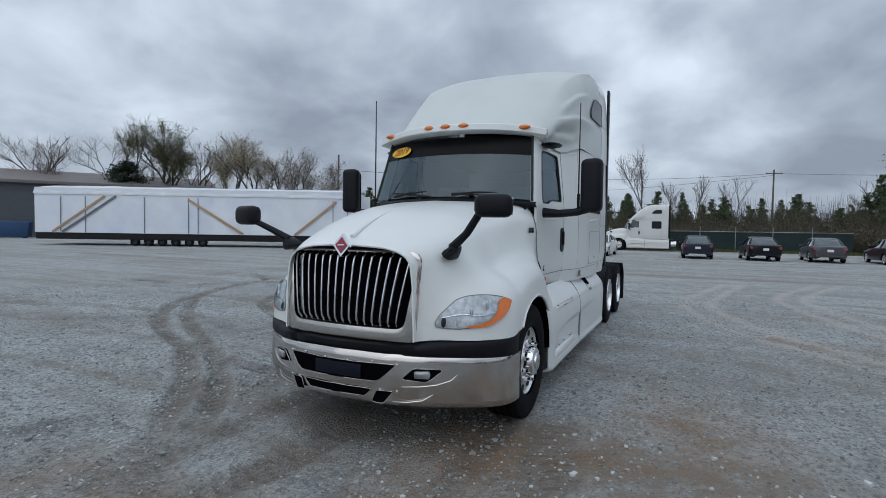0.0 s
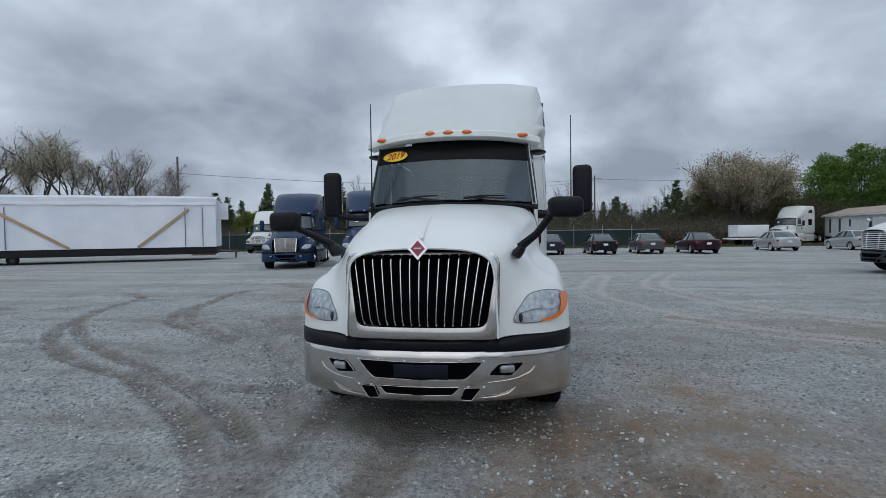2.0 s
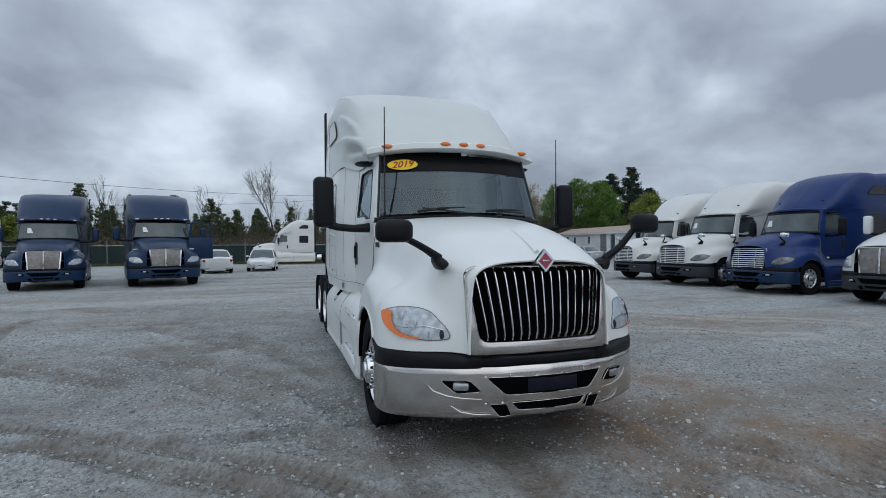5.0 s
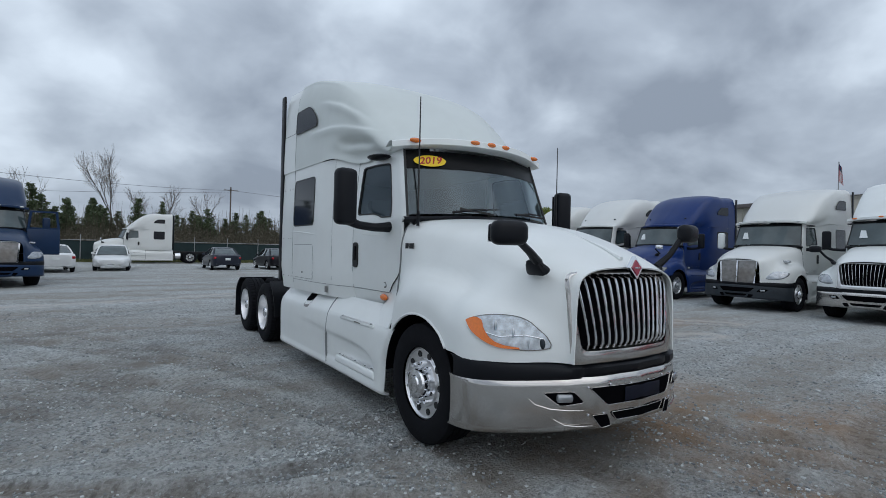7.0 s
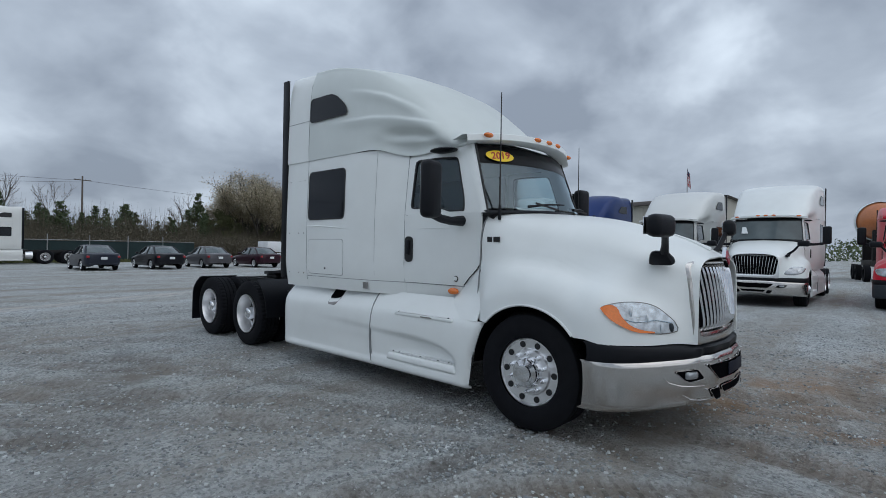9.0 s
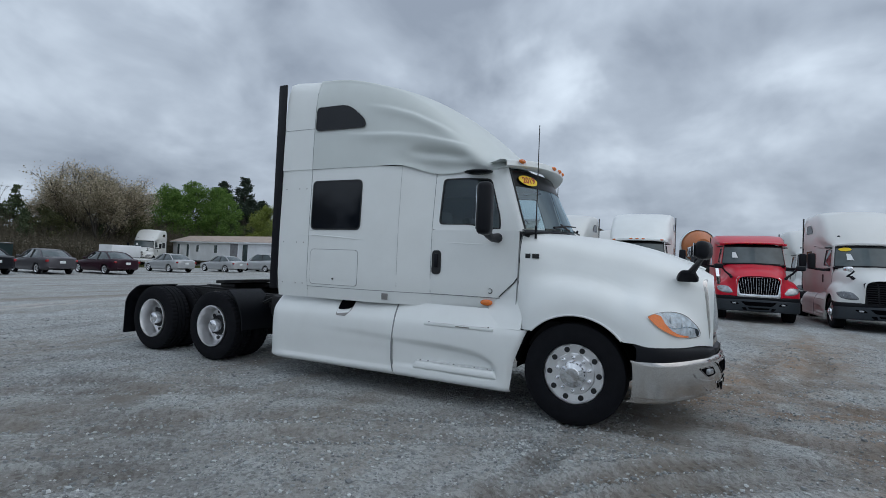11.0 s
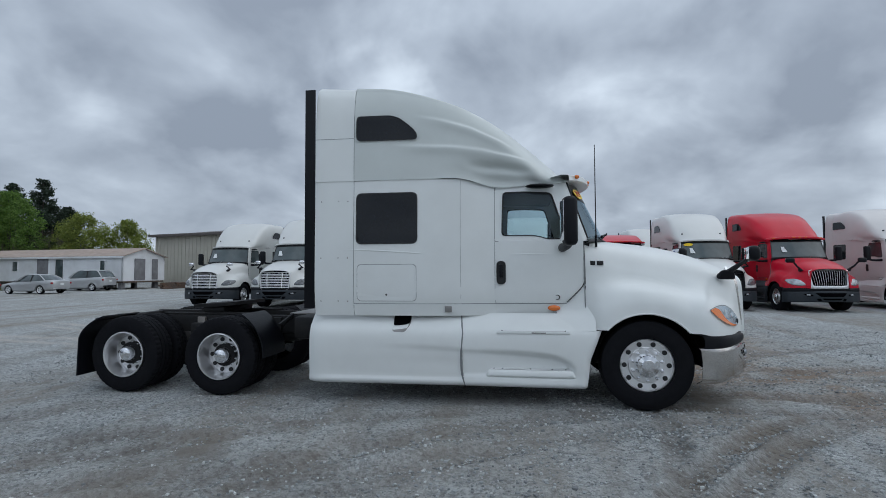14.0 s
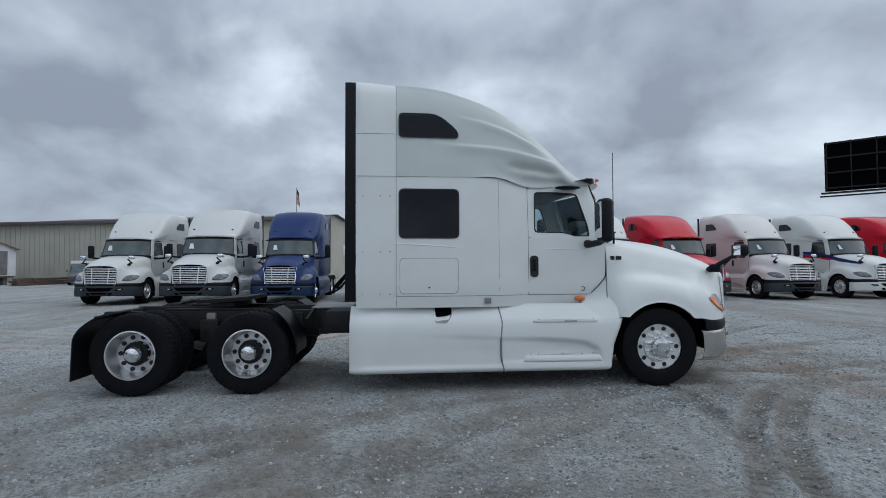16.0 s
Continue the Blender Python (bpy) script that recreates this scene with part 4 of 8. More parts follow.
    part("radiator_support", box((1.5, 0.12, 0.5), (0, -1.0, 0.62), 0.03), rail_black, t)
    part("under_frame", box((1.7, 4.3, 0.3), (0, 2.2, 0.85), 0.05), rail_black, t)

    # bumper: the bright lower part and the dark moulding above it
    xs = np.concatenate([np.linspace(0, 0.86, 16), np.linspace(0.9, 1.10, 14)])

    def by(x):
        x = abs(x)
        return float(np.interp(x, (0, 0.36, 0.64, 0.80, 0.92, 1.00, 1.05, 1.085, 1.10, 1.105), (-1.335, -1.297, -1.185, -1.075, -0.965, -0.865, -0.78, -0.68, -0.60, -0.55)))
    line = spline([(x, by(x)) for x in (0, 0.18, 0.36, 0.50, 0.64, 0.80, 0.92, 1.00, 1.05, 1.085, 1.10, 1.105)], 44)

    def bz(x, top):
        return (0.755 - 0.035 * x * x) if top else (0.378 - 0.04 * x * x)
    cut = style == "bars" and bumper is chrome
    rows = []
    for x, y in line:
        z0, z1 = bz(x, 0), bz(x, 1)
        rows.append([(x, y + 0.02, z1 + 0.005), (x, y, z1 - 0.015)] + [(x, y - 0.012 * math.sin(math.pi * f), z1 - 0.015 + (z0 - z1 + 0.05) * f) for f in np.linspace(0.08, 1, 12)] + [(x * 0.99, y + 0.05, z0)])
    bump = part("bumper", thick(both(sheet(rows)), 0.008), bumper, t, "polished chrome bumper" if bumper is chrome else "dark plastic bumper", angle=50)
    rows = []
    for x, y in line[:-1]:
        z1 = bz(x, 1)
        zt = float(np.interp(x, (0, 0.50, 0.75, 1.0, 1.1), (0.838, 0.845, 0.862, 0.872, 0.872)))
        y += 0.028 * (x < 0.5)
        rows.append([(x, y + 0.012, z1), (x, y - 0.006, z1 + 0.03), (x, y - 0.004, (z1 + zt) / 2 + 0.02), (x, y + 0.006, zt - 0.03), (x, y + 0.03, zt - 0.012), (x, y + 0.07, zt - 0.01)])
    part("bumper_moulding", both(sheet(rows)), black_plastic, bump, "black plastic moulding", angle=60)
    # openings in the bumper: black sheets laid on, the shade inside painted
    def on_bumper(u, v, w):
        return (u, by(u) - 0.021 - w, v)
    outl = [rounded([(-0.47, 0.687), (0.47, 0.687), (0.34, 0.558), (-0.34, 0.558)], 0.035), rounded([(-0.30, 0.502), (0.30, 0.502), (0.245, 0.443), (-0.245, 0.443)], 0.02)]
    outl += [rounded([(q * 0.765, 0.652), (q * 0.58, 0.664), (q * 0.50, 0.582), (q * 0.67, 0.565)], 0.025) for q in (-1, 1)]
    outl += [rounded([(q * 0.45, 0.49), (q * 0.335, 0.497), (q * 0.30, 0.41), (q * 0.385, 0.402)], 0.015) for q in (-1, 1)]
    for o in outl:
        cx, cy = np.mean([p[0] for p in o]), np.mean([p[1] for p in o])
        fine = []
        for a, b in zip(o, o[1:] + o[:1]):
            for k in range(3):
                fine.append((a[0] + (b[0] - a[0]) * k / 3, a[1] + (b[1] - a[1]) * k / 3))
        cols = sorted({round(p[0], 4) for p in fine})
        bm = bmesh.new()
        lo = [[], []]
        for u in np.linspace(cols[0] + 0.003, cols[-1] - 0.003, 24):
            vs = []
            for a, b in zip(fine, fine[1:] + fine[:1]):
                if (a[0] - u) * (b[0] - u) <= 0 and abs(a[0] - b[0]) > 1e-6:
                    vs.append(a[1] + (b[1] - a[1]) * (u - a[0]) / (b[0] - a[0]))
            if len(vs) >= 2:
                lo[0].append(on_bumper(u, min(vs), -0.002)), lo[1].append(on_bumper(u, max(vs), -0.002))
        sheet(lo, bm)
        op = part("bumper_opening", bm, void_black, bump, "black sheet for the shade in a bumper opening")
        if detail:
            part("opening_rim", tube([on_bumper(u, v, 0.0) for u, v in fine + fine[:2]], 0.0022, sides=6), chrome, op)
    for q in (-1, 1):
        fog = part("fog_lamp", box((0.12, 0.05, 0.062), (q * 0.635, by(0.635) - 0.012, 0.618), 0.02, None, Matrix.Rotation(q * radians(-22) * -1, 3, "Z")), lamp_far, bump, "clear fog lamp")
        if detail:
            for x, z in ((0.47, 0.685), (0.47, 0.49), (0.36, 0.50), (0.10, 0.69), (0.30, 0.70)):
                part("bolt", sphere(0.010, (q * x, by(x) - 0.014, z), (1, 0.6, 1), None, 8, 5), bright_chrome, bump)
            part("bumper_swage", tube([(q * x, by(x) - 0.016, z) for x, z in ((0.50, 0.525), (0.62, 0.53), (0.72, 0.54), (0.80, 0.57), (0.83, 0.61))], [0.002, 0.005, 0.006, 0.005, 0.002], sides=6), bumper, bump)
            part("bumper_swage", tube([(q * x, by(x) - 0.016, z) for x, z in ((0.44, 0.415), (0.55, 0.415), (0.64, 0.43), (0.70, 0.47))], [0.002, 0.006, 0.006, 0.002], sides=6), bumper, bump)
    if detail:
        part("plate", box((0.40, 0.008, 0.10), (0.02, by(0) - 0.013, 0.622), 0.004), dark_insert, bump, "dark blue plate behind the opening")

    # grille
    def ny(x, z):
        return -1.262 + 0.22 * x * x + 0.13 * max(0, z - 1.0) ** 1.2 + 0.04 * max(0, 1.0 - z)

    def on_nose(u, v, w):
        return (u, ny(u, v) + w, v)
    o_in = rounded([(-0.572, 1.475), (0.572, 1.475), (0.492, 0.93), (-0.492, 0.93)], [0.06, 0.06, 0.07, 0.07], 6)
    o_out = rounded([(-0.592, 1.502), (0.592, 1.502), (0.582, 0.84), (-0.582, 0.84)], [0.10, 0.10, 0.05, 0.05], 6)
    m = 8

    def dense(o):
        out = []
        for a, b in zip(o, o[1:] + o[:1]):
            k = max(1, int(math.dist(a, b) / 0.08))
            out += [(a[0] + (b[0] - a[0]) * j / k, a[1] + (b[1] - a[1]) * j / k) for j in range(k)]
        return out
    if style in ("bars", "flat"):
        k = 96
        def even(o):
            p = np.array(o + o[:1])
            s = np.concatenate([[0], np.cumsum(np.linalg.norm(np.diff(p, axis=0), axis=1))])
            u = np.linspace(0, s[-1], k, endpoint=False)
            return [(float(np.interp(q, s, p[:, 0])), float(np.interp(q, s, p[:, 1]))) for q in u]
        a, b = even(o_out), even(o_in)
        g = part("grille", thick(sheet([[on_nose(u * 0.97, v, 0.08) for u, v in b], [on_nose(u, v, 0.05) for u, v in b], [on_nose(u, v, -0.005) for u, v in b], [on_nose((u + p) / 2, (v + q) / 2, -0.022) for (u, v), (p, q) in zip(b, a)], [on_nose(p, q, -0.012) for p, q in a], [on_nose(p, q, 0.10) for p, q in a]], close=True), 0.004), surround, t, "chrome grille surround", angle=50)
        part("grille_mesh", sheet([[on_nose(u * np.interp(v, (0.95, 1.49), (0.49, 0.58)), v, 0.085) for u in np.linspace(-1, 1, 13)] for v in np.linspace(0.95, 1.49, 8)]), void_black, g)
        nb = 15
        for j in range(nb):
            f = -1 + 2 * (j + 0.5) / nb
            xt, xb = f * 0.548, f * 0.462
            pts = [on_nose(xt, 1.468, 0.035), on_nose(xt, 1.44, -0.012), on_nose(xt + (xb - xt) * 0.45, 1.22, -0.022), on_nose(xt + (xb - xt) * 0.88, 1.00, -0.016), on_nose(xb, 0.942, 0.014)]
            bm = bmesh.new()
            pts = [Vector(p) for p in spline(pts, 12)]
            w = 0.0068
            rr = [[p + Vector((dx, dy, 0)) for dx, dy in ((-w * 1.1, 0.009), (-w * 0.9, 0.0), (-w * 0.45, -0.006), (w * 0.45, -0.006), (w * 0.9, 0.0), (w * 1.1, 0.009))] for p in pts]
            part("grille_bar", sheet(rr), bright_chrome, g)
    else:
        ow, top, low = (0.55, 1.43, 0.80) if style == "slats" else (0.46, 1.47, 0.80)
        o_in = rounded([(-ow, top), (ow, top), (ow * 0.9, low), (-ow * 0.9, low)], 0.06, 5)
        o_out = [(u * 1.08, (v - 1.12) * 1.09 + 1.12) for u, v in o_in]
        g = part("grille", sheet([[on_nose(u, v, 0.04) for u, v in o_in], [on_nose(u, v, -0.02) for u, v in o_in], [on_nose(u, v, -0.03) for u, v in o_out], [on_nose(u, v, 0.06) for u, v in o_out]], close=True), surround, t, angle=50)
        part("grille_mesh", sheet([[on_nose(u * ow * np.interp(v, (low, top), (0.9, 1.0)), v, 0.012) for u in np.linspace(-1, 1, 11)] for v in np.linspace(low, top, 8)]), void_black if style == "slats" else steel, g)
        if style == "slats":
            for j in range(9):
                v = low + 0.05 + (top - low - 0.1) * j / 8
                w = ow * np.interp(v, (low, top), (0.9, 1.0))
                part("grille_bar", tube([on_nose(u * w, v, -0.012) for u in np.linspace(-0.99, 0.99, 9)], 0.016, sides=6), surround, g)
            for u in (-0.33, 0.33):
                part("grille_post", tube([on_nose(u * ow * 1.6 * np.interp(v, (low, top), (0.9, 1.0)), v, -0.012) for v in np.linspace(low, top, 5)], 0.017, sides=6), surround, g)
        else:
            part("grille_post", tube([on_nose(0, v, -0.02) for v in np.linspace(low, top, 5)], 0.022, sides=6), surround, g)
    if detail:
        def diamond(k):
            return [(0, k * 1.15), (k, 0), (0, -k * 1.15), (-k, 0)]
        em = part("emblem", prism(diamond(0.076), 0.03, lambda u, v, w: (u, -1.285 + w + 0.12 * v, 1.535 + v)), bright_chrome, g, "diamond emblem with chrome edge", smooth=False)
        part("emblem_field", prism(diamond(0.052), 0.01, lambda u, v, w: (u, -1.292 + w + 0.12 * v, 1.535 + v)), emblem_red, em, smooth=False)
        part("emblem_bar", box((0.055, 0.006, 0.012), (0, -1.294, 1.535), 0.001), bright_chrome, em)
        part("hood_rib", tube([(0, y, hood_point(y, 0)[1] + 0.002) for y in (-1.15, -1.0, -0.8, -0.55)], [0.02, 0.014, 0.008, 0.002], sides=8), paint, hood)

    # headlamps, let into the fenders
    for s in (-1, 1):
        o = rounded([(-0.66, 1.135), (-0.80, 1.185), (-0.97, 1.165), (-1.09, 1.04), (-1.12, 0.955), (-1.03, 0.935), (-0.86, 0.985)], [0.03, 0.10, 0.10, 0.04, 0.03, 0.05, 0.1], 5)
        k = 40
        p = np.array(o + o[:1])
        sl = np.concatenate([[0], np.cumsum(np.linalg.norm(np.diff(p, axis=0), axis=1))])
        oo = [(float(np.interp(q, sl, p[:, 0])), float(np.interp(q, sl, p[:, 1]))) for q in np.linspace(0, sl[-1], k, endpoint=False)]
        cy, cz = -0.90, 1.065

        def on_skin(y, z, w, s=s):
            x = skin_x(y, z)
            return (s * (x + w * 0.75), y - w * 0.65, z)
        rows = [[on_skin(cy + (u - cy) * f, cz + (v - cz) * f, w) for u, v in oo] for f, w in ((1.03, 0.0), (1.0, 0.006), (0.93, 0.012), (0.7, 0.016), (0.4, 0.018), (0.05, 0.019))]
        lens = part("headlamp", facing(sheet(rows, close=True), (s, -1, 0.2)), lens_glass if detail else dark_lamp if style == "slats" else lamp_far, t, "clear headlamp with amber corner", angle=60)
        lens.visible_shadow = not detail
        if detail:
            rows = [[on_skin(cy + (u - cy) * f, cz + (v - cz) * f, w) for u, v in oo] for f, w in ((1.0, 0.004), (0.8, 0.004), (0.5, 0.004), (0.06, 0.004))]
            part("lamp_bowl", sheet(rows, close=True), lamp_bowl, lens)
            part("lamp_rim", tube([on_skin(u, v, 0.004) for u, v in oo + oo[:1]], 0.0035, sides=6), steel, lens)
            for y, z, r in ((-0.86, 1.095, 0.055), (-0.955, 1.05, 0.048), (-1.03, 0.985, 0.035)):
                c = Vector(on_skin(y, z, 0.006))
                part("projector", sphere(r, c, (0.18, 0.18, 0.9), None, 14, 10), reflector, lens)
            part("lamp_divider", tube([on_skin(y, z, 0.008) for y, z in ((-0.80, 1.06), (-0.90, 1.03), (-1.0, 1.045), (-1.08, 1.02))], 0.005, sides=6), bright_chrome, lens)
            part("lamp_tip", sphere(0.05, on_skin(-1.075, 0.985, -0.004), (0.35, 0.6, 0.8), None, 10, 8), grey_plastic, lens)
        bm = bmesh.new()
        top, bot = spline([(-0.665, 1.135), (-0.715, 1.158), (-0.77, 1.14), (-0.81, 1.075), (-0.87, 1.012), (-0.935, 0.978), (-1.0, 0.964)], 16), spline([(-0.662, 1.128), (-0.73, 1.06), (-0.83, 0.995), (-0.92, 0.958), (-1.005, 0.952)], 16)
        sheet([[on_skin(u, v, 0.021) for u, v in top], [on_skin(u, v, 0.021) for u, v in bot]], bm)
        if style == "bars":
            part("turn_lens", bm, amber, lens, "amber turn lens")
        else:
            bm.free()

    # mirrors
    for s in (-1, 1):
        arm = part("mirror_arm", tube([(s * 0.93, 0.90, 1.855), (s * 1.08, 0.90, 1.845), (s * 1.25, 0.87, 1.86), (s * 1.37, 0.86, 1.90)], [0.055, 0.042, 0.040, 0.045], sides=10), black_plastic, t)
        part("door_mirror", box((0.20, 0.15, 0.54), (s * 1.39, 0.86, 2.125), 0.055, None, Matrix.Rotation(s * radians(-10), 3, "Z"), None, 3), mirror_mat, arm, "tall black mirror housing")
        part("mirror_glass", box((0.15, 0.006, 0.44), (s * 1.385, 0.942, 2.13), 0.002, None, Matrix.Rotation(s * radians(-10), 3, "Z")), bright_chrome, arm)
        if style == "mesh":
            part("fender_lamp", box((0.16, 0.14, 0.07), (s * 0.88, -0.30, 1.47), 0.025), lamp_far, t, "small white fender lamp")
            continue
        fy, fz, hx, hy, hz = (-0.07, 0.03, -0.015, -0.09, -0.045) if s < 0 and detail else (0, 0, -0.03, 0, 0.03) if style != "slats" else (0.25, 0.10, -0.24, 0.22, 0.06)
        foot = part("hood_mirror_foot", box((0.10, 0.22, 0.12), (s * 0.735, -0.92 + fy, 1.50 + fz), 0.035, None, Matrix.Rotation(s * radians(40), 3, "Y"), (0.5, 0.6), 2), black_plastic, t)
        part("hood_mirror_arm", tube([(s * 0.74, -0.95 + fy, 1.53 + fz), (s * 0.85, -0.99 + (fy + hy) / 2, 1.635), (s * (0.96 + hx), -1.02 + hy, 1.74 + hz), (s * (1.01 + hx), -1.03 + hy, 1.765 + hz)], [0.035, 0.026, 0.024, 0.03], sides=8), black_plastic, foot)
        part("hood_mirror_head", box((0.235, 0.12, 0.165) if style != "slats" else (0.15, 0.10, 0.15), (s * (1.06 + hx), -1.03 + hy, 1.805 + hz), 0.05, None, Matrix.Rotation(s * radians(12), 3, "Z"), None, 3), mirror_mat if style != "slats" else bright_chrome, foot, "convex hood mirror")
        part("hood_mirror_glass", box((0.18, 0.006, 0.125), (s * (1.07 + hx), -0.966 + hy, 1.805 + hz), 0.002, None, Matrix.Rotation(s * radians(12), 3, "Z")), bright_chrome, foot)

    # front axle and wheels
    for s in (-1, 1):
        front_wheel(t, s, detail)
    part("front_axle", tube([(-0.85, 0, 0.42), (-0.4, 0, 0.36), (0.4, 0, 0.36), (0.85, 0, 0.42)], 0.06, sides=8), rail_black, t)

    if chassis:
        for s in (-1, 1):
            part("frame_rail", box((0.09, 3.35, 0.24), (s * 0.43, 5.62, 0.855), 0.012), rail_black, t)
            for y in (5.25, 6.625):
                rear_wheel(t, s, y, detail)
            if detail:
                fl = part("quarter_fender", thick(sheet([[(s * x, 5.25 + 0.585 * math.cos(a), 0.52 + 0.585 * math.sin(a)) for x in (1.0, 0.76, 0.48)] for a in np.linspace(math.pi * 0.66, math.pi * 1.02, 12)]), 0.015), black_plastic, t, "black quarter fender")
                part("fender_bracket", tube([(s * 0.45, 4.55, 0.98), (s * 0.75, 4.60, 0.86)], 0.03, sides=6), rail_black, fl)
                part("mud_flap", thick(sheet([[(s * x, 6.90 + 0.36 * math.sin(math.pi / 2 * min(1, f / 0.5)) + 0.03 * f, 1.01 - 0.80 * f ** 1.25) for x in (0.50, 0.78, 1.06)] for f in np.linspace(0, 1, 14)]), 0.015), black_plastic, t, "black hanging mud flap")
                part("flap_hanger", tube([(s * 0.43, 7.02, 0.95), (s * 1.04, 7.02, 0.96)], 0.022, sides=8), rail_black, t)
        for y in (5.25, 6.625):
            part("drive_axle", tube([(-0.9, y, 0.50), (0.9, y, 0.50)], 0.10, sides=10), rail_black, t)
            part("differential", sphere(0.24, (0, y, 0.5), (1, 1.1, 1)), rail_black, t)
        part("crossmember", box((0.86, 0.10, 0.2), (0, 7.25, 0.86), 0.02), rail_black, t)
        if detail:
            fw = part("fifth_wheel", prism(rounded([(-0.42, 5.42), (0.42, 5.42), (0.45, 5.80), (0.34, 6.16), (0.12, 6.24), (0.06, 5.94), (-0.06, 5.94), (-0.12, 6.24), (-0.34, 6.16), (-0.45, 5.80)], 0.05), 0.05, lambda u, v, w: (u, v, 1.135 - 0.07 * (v - 5.8) - w)), rail_black, t, "greasy black coupling plate", smooth=False)
            part("coupling_base", box((0.80, 0.34, 0.09), (0, 5.80, 1.045), 0.03), rail_black, fw)
            for s in (-1, 1):
                part("slide_rail", box((0.07, 1.35, 0.03), (s * 0.43, 5.85, 0.99), 0.008), rail_black, t)
                for y in (4.4, 4.75, 5.9, 6.9):
                    part("bracket", box((0.05, 0.12, 0.30), (s * 0.50, y, 0.80), 0.01), steel if y == 5.9 else rail_black, t)
                part("spring_hanger", box((0.10, 0.24, 0.30), (s * 0.55, 5.9, 0.72), 0.03), rail_black, t)
                part("air_bag", lathe([(0.58, 0.10), (0.62, 0.14), (0.70, 0.145), (0.78, 0.14), (0.80, 0.10)], None, 14, (s * 0.43, 5.60, 0), "z"), rubber, t)
            part("deck_plate", box((0.9, 0.55, 0.02), (0, 4.32, 1.0), 0.005), steel, t, "worn steel deck plate")
            part("air_tank", tube([(-0.3, 4.5, 0.72), (-0.3, 5.0, 0.72)], 0.12, sides=14), rail_black, t)
            for x, bend in ((-0.12, 0.18), (0.0, 0.10), (0.12, 0.14)):
                part("air_hose", tube(spline([(x, 3.95, 1.75), (x - 0.05, 4.22, 1.45 - bend), (x, 4.35, 1.25), (x + 0.1, 4.10, 1.55), (x + 0.12, 4.0, 1.8)], 16), 0.014, sides=6), rubber, t)
            part("tail_lamp_bar", box((0.7, 0.05, 0.10), (0, 7.33, 0.88), 0.02), rail_black, t)
        else:
            for s in (-1, 1):
                part("fuel_tank", tube([(s * 0.80, 4.15, 0.62), (s * 0.80, 4.55, 0.62)], 0.25, sides=16), alloy, t)
    if detail:
        for pts in (((-0.855, 0.50, 1.86), (-0.855, 0.50, 3.10)), ((1.27, 0.84, 1.90), (1.27, 0.84, 2.95))):
            ae = part("antenna", tube([pts[0], pts[1]], [0.008, 0.0045], sides=6), seal, t, "thin whip antenna")
            part("antenna_base", tube([pts[0], Vector(pts[0]) + Vector((0, 0, 0.14))], 0.014, sides=8), black_plastic, ae)
        for s in (-1, 1):
            # maker's badge as plain bars
            for y, w, h, z in ((0.555, 0.055, 0.05, 1.668), (0.47, 0.075, 0.05, 1.668)):
                part("badge_bar", box((0.008, w, h), (s * (side_x(0.62, z) + 0.008 - 0.012), y, z), 0.002), seal, hood)
            part("sill_badge", tube([(s * (side_x(0.97, 1.24) + 0.004), 0.97 + 0.026 * math.cos(a), 1.265 + 0.026 * math.sin(a)) for a in np.linspace(0.9, 5.4, 12)], 0.005, sides=5), seal, t)
    if sticker:
        m = base(-0.70).lerp(head(-0.66), 0.82)
        o = [(0.165 * math.cos(a), 0.068 * math.sin(a)) for a in np.linspace(0, 2 * math.pi, 32, endpoint=False)]
        turn = Matrix.Translation(m + Vector((0.03, -0.028, 0))) @ Matrix.Rotation(radians(-22), 4, "Z") @ Matrix.Rotation(radians(63), 4, "X")
        bm = prism(o, 0.002, lambda u, v, w: (u, v, w))
        bmesh.ops.transform(bm, matrix=turn, verts=bm.verts[:])
        st = part("year_sticker", bm, sticker_yellow, t, "yellow oval sticker with red year", smooth=False)
        if detail:
            text_mesh("2019", 0.115, turn @ Matrix.Rotation(radians(5), 4, "Z") @ Matrix.Translation((0, 0, 0.004)), sticker_red, st, "year_lettering")
    if sheet_of_paper:
        m = base(-0.55).lerp(head(-0.5), 0.45)
        part("price_sheet", box((0.2, 0.004, 0.24), m + Vector((0, -0.012, 0)), 0, None, Matrix.Rotation(radians(-30), 3, "X")), paper, t)
    if band:
        for s in (-1, 1):
            rows = [[(s * (along(WIDTH, y) + 0.003 if y > 0.66 else s * s * (skin_x(y, z) + 0.006)), y, z + o) for y, z in ((2.0, 1.88), (1.3, 1.86), (0.7, 1.76), (0.3, 1.66), (-0.2, 1.58), (-0.7, 1.50))] for o in (-0.07, 0.07)]
            part("painted_stripe", sheet(rows), band, t)
            part("painted_stripe", sheet([[(x * 1.001, y, z + 0.16 - 0.03 * k) for k, (x, y, z) in enumerate(r)] for r in rows]), blue_paint, t)
    BODY["widen"] = False
    return t

# ---- the main subject ----
tractor(pose(0, -1.2, 0, 0, 0, -1.2) @ pose(0, 1.2, 0), white_paint, "white sleeper road tractor with chrome grille and bumper", detail=True, sticker=True, group="", screen=None)

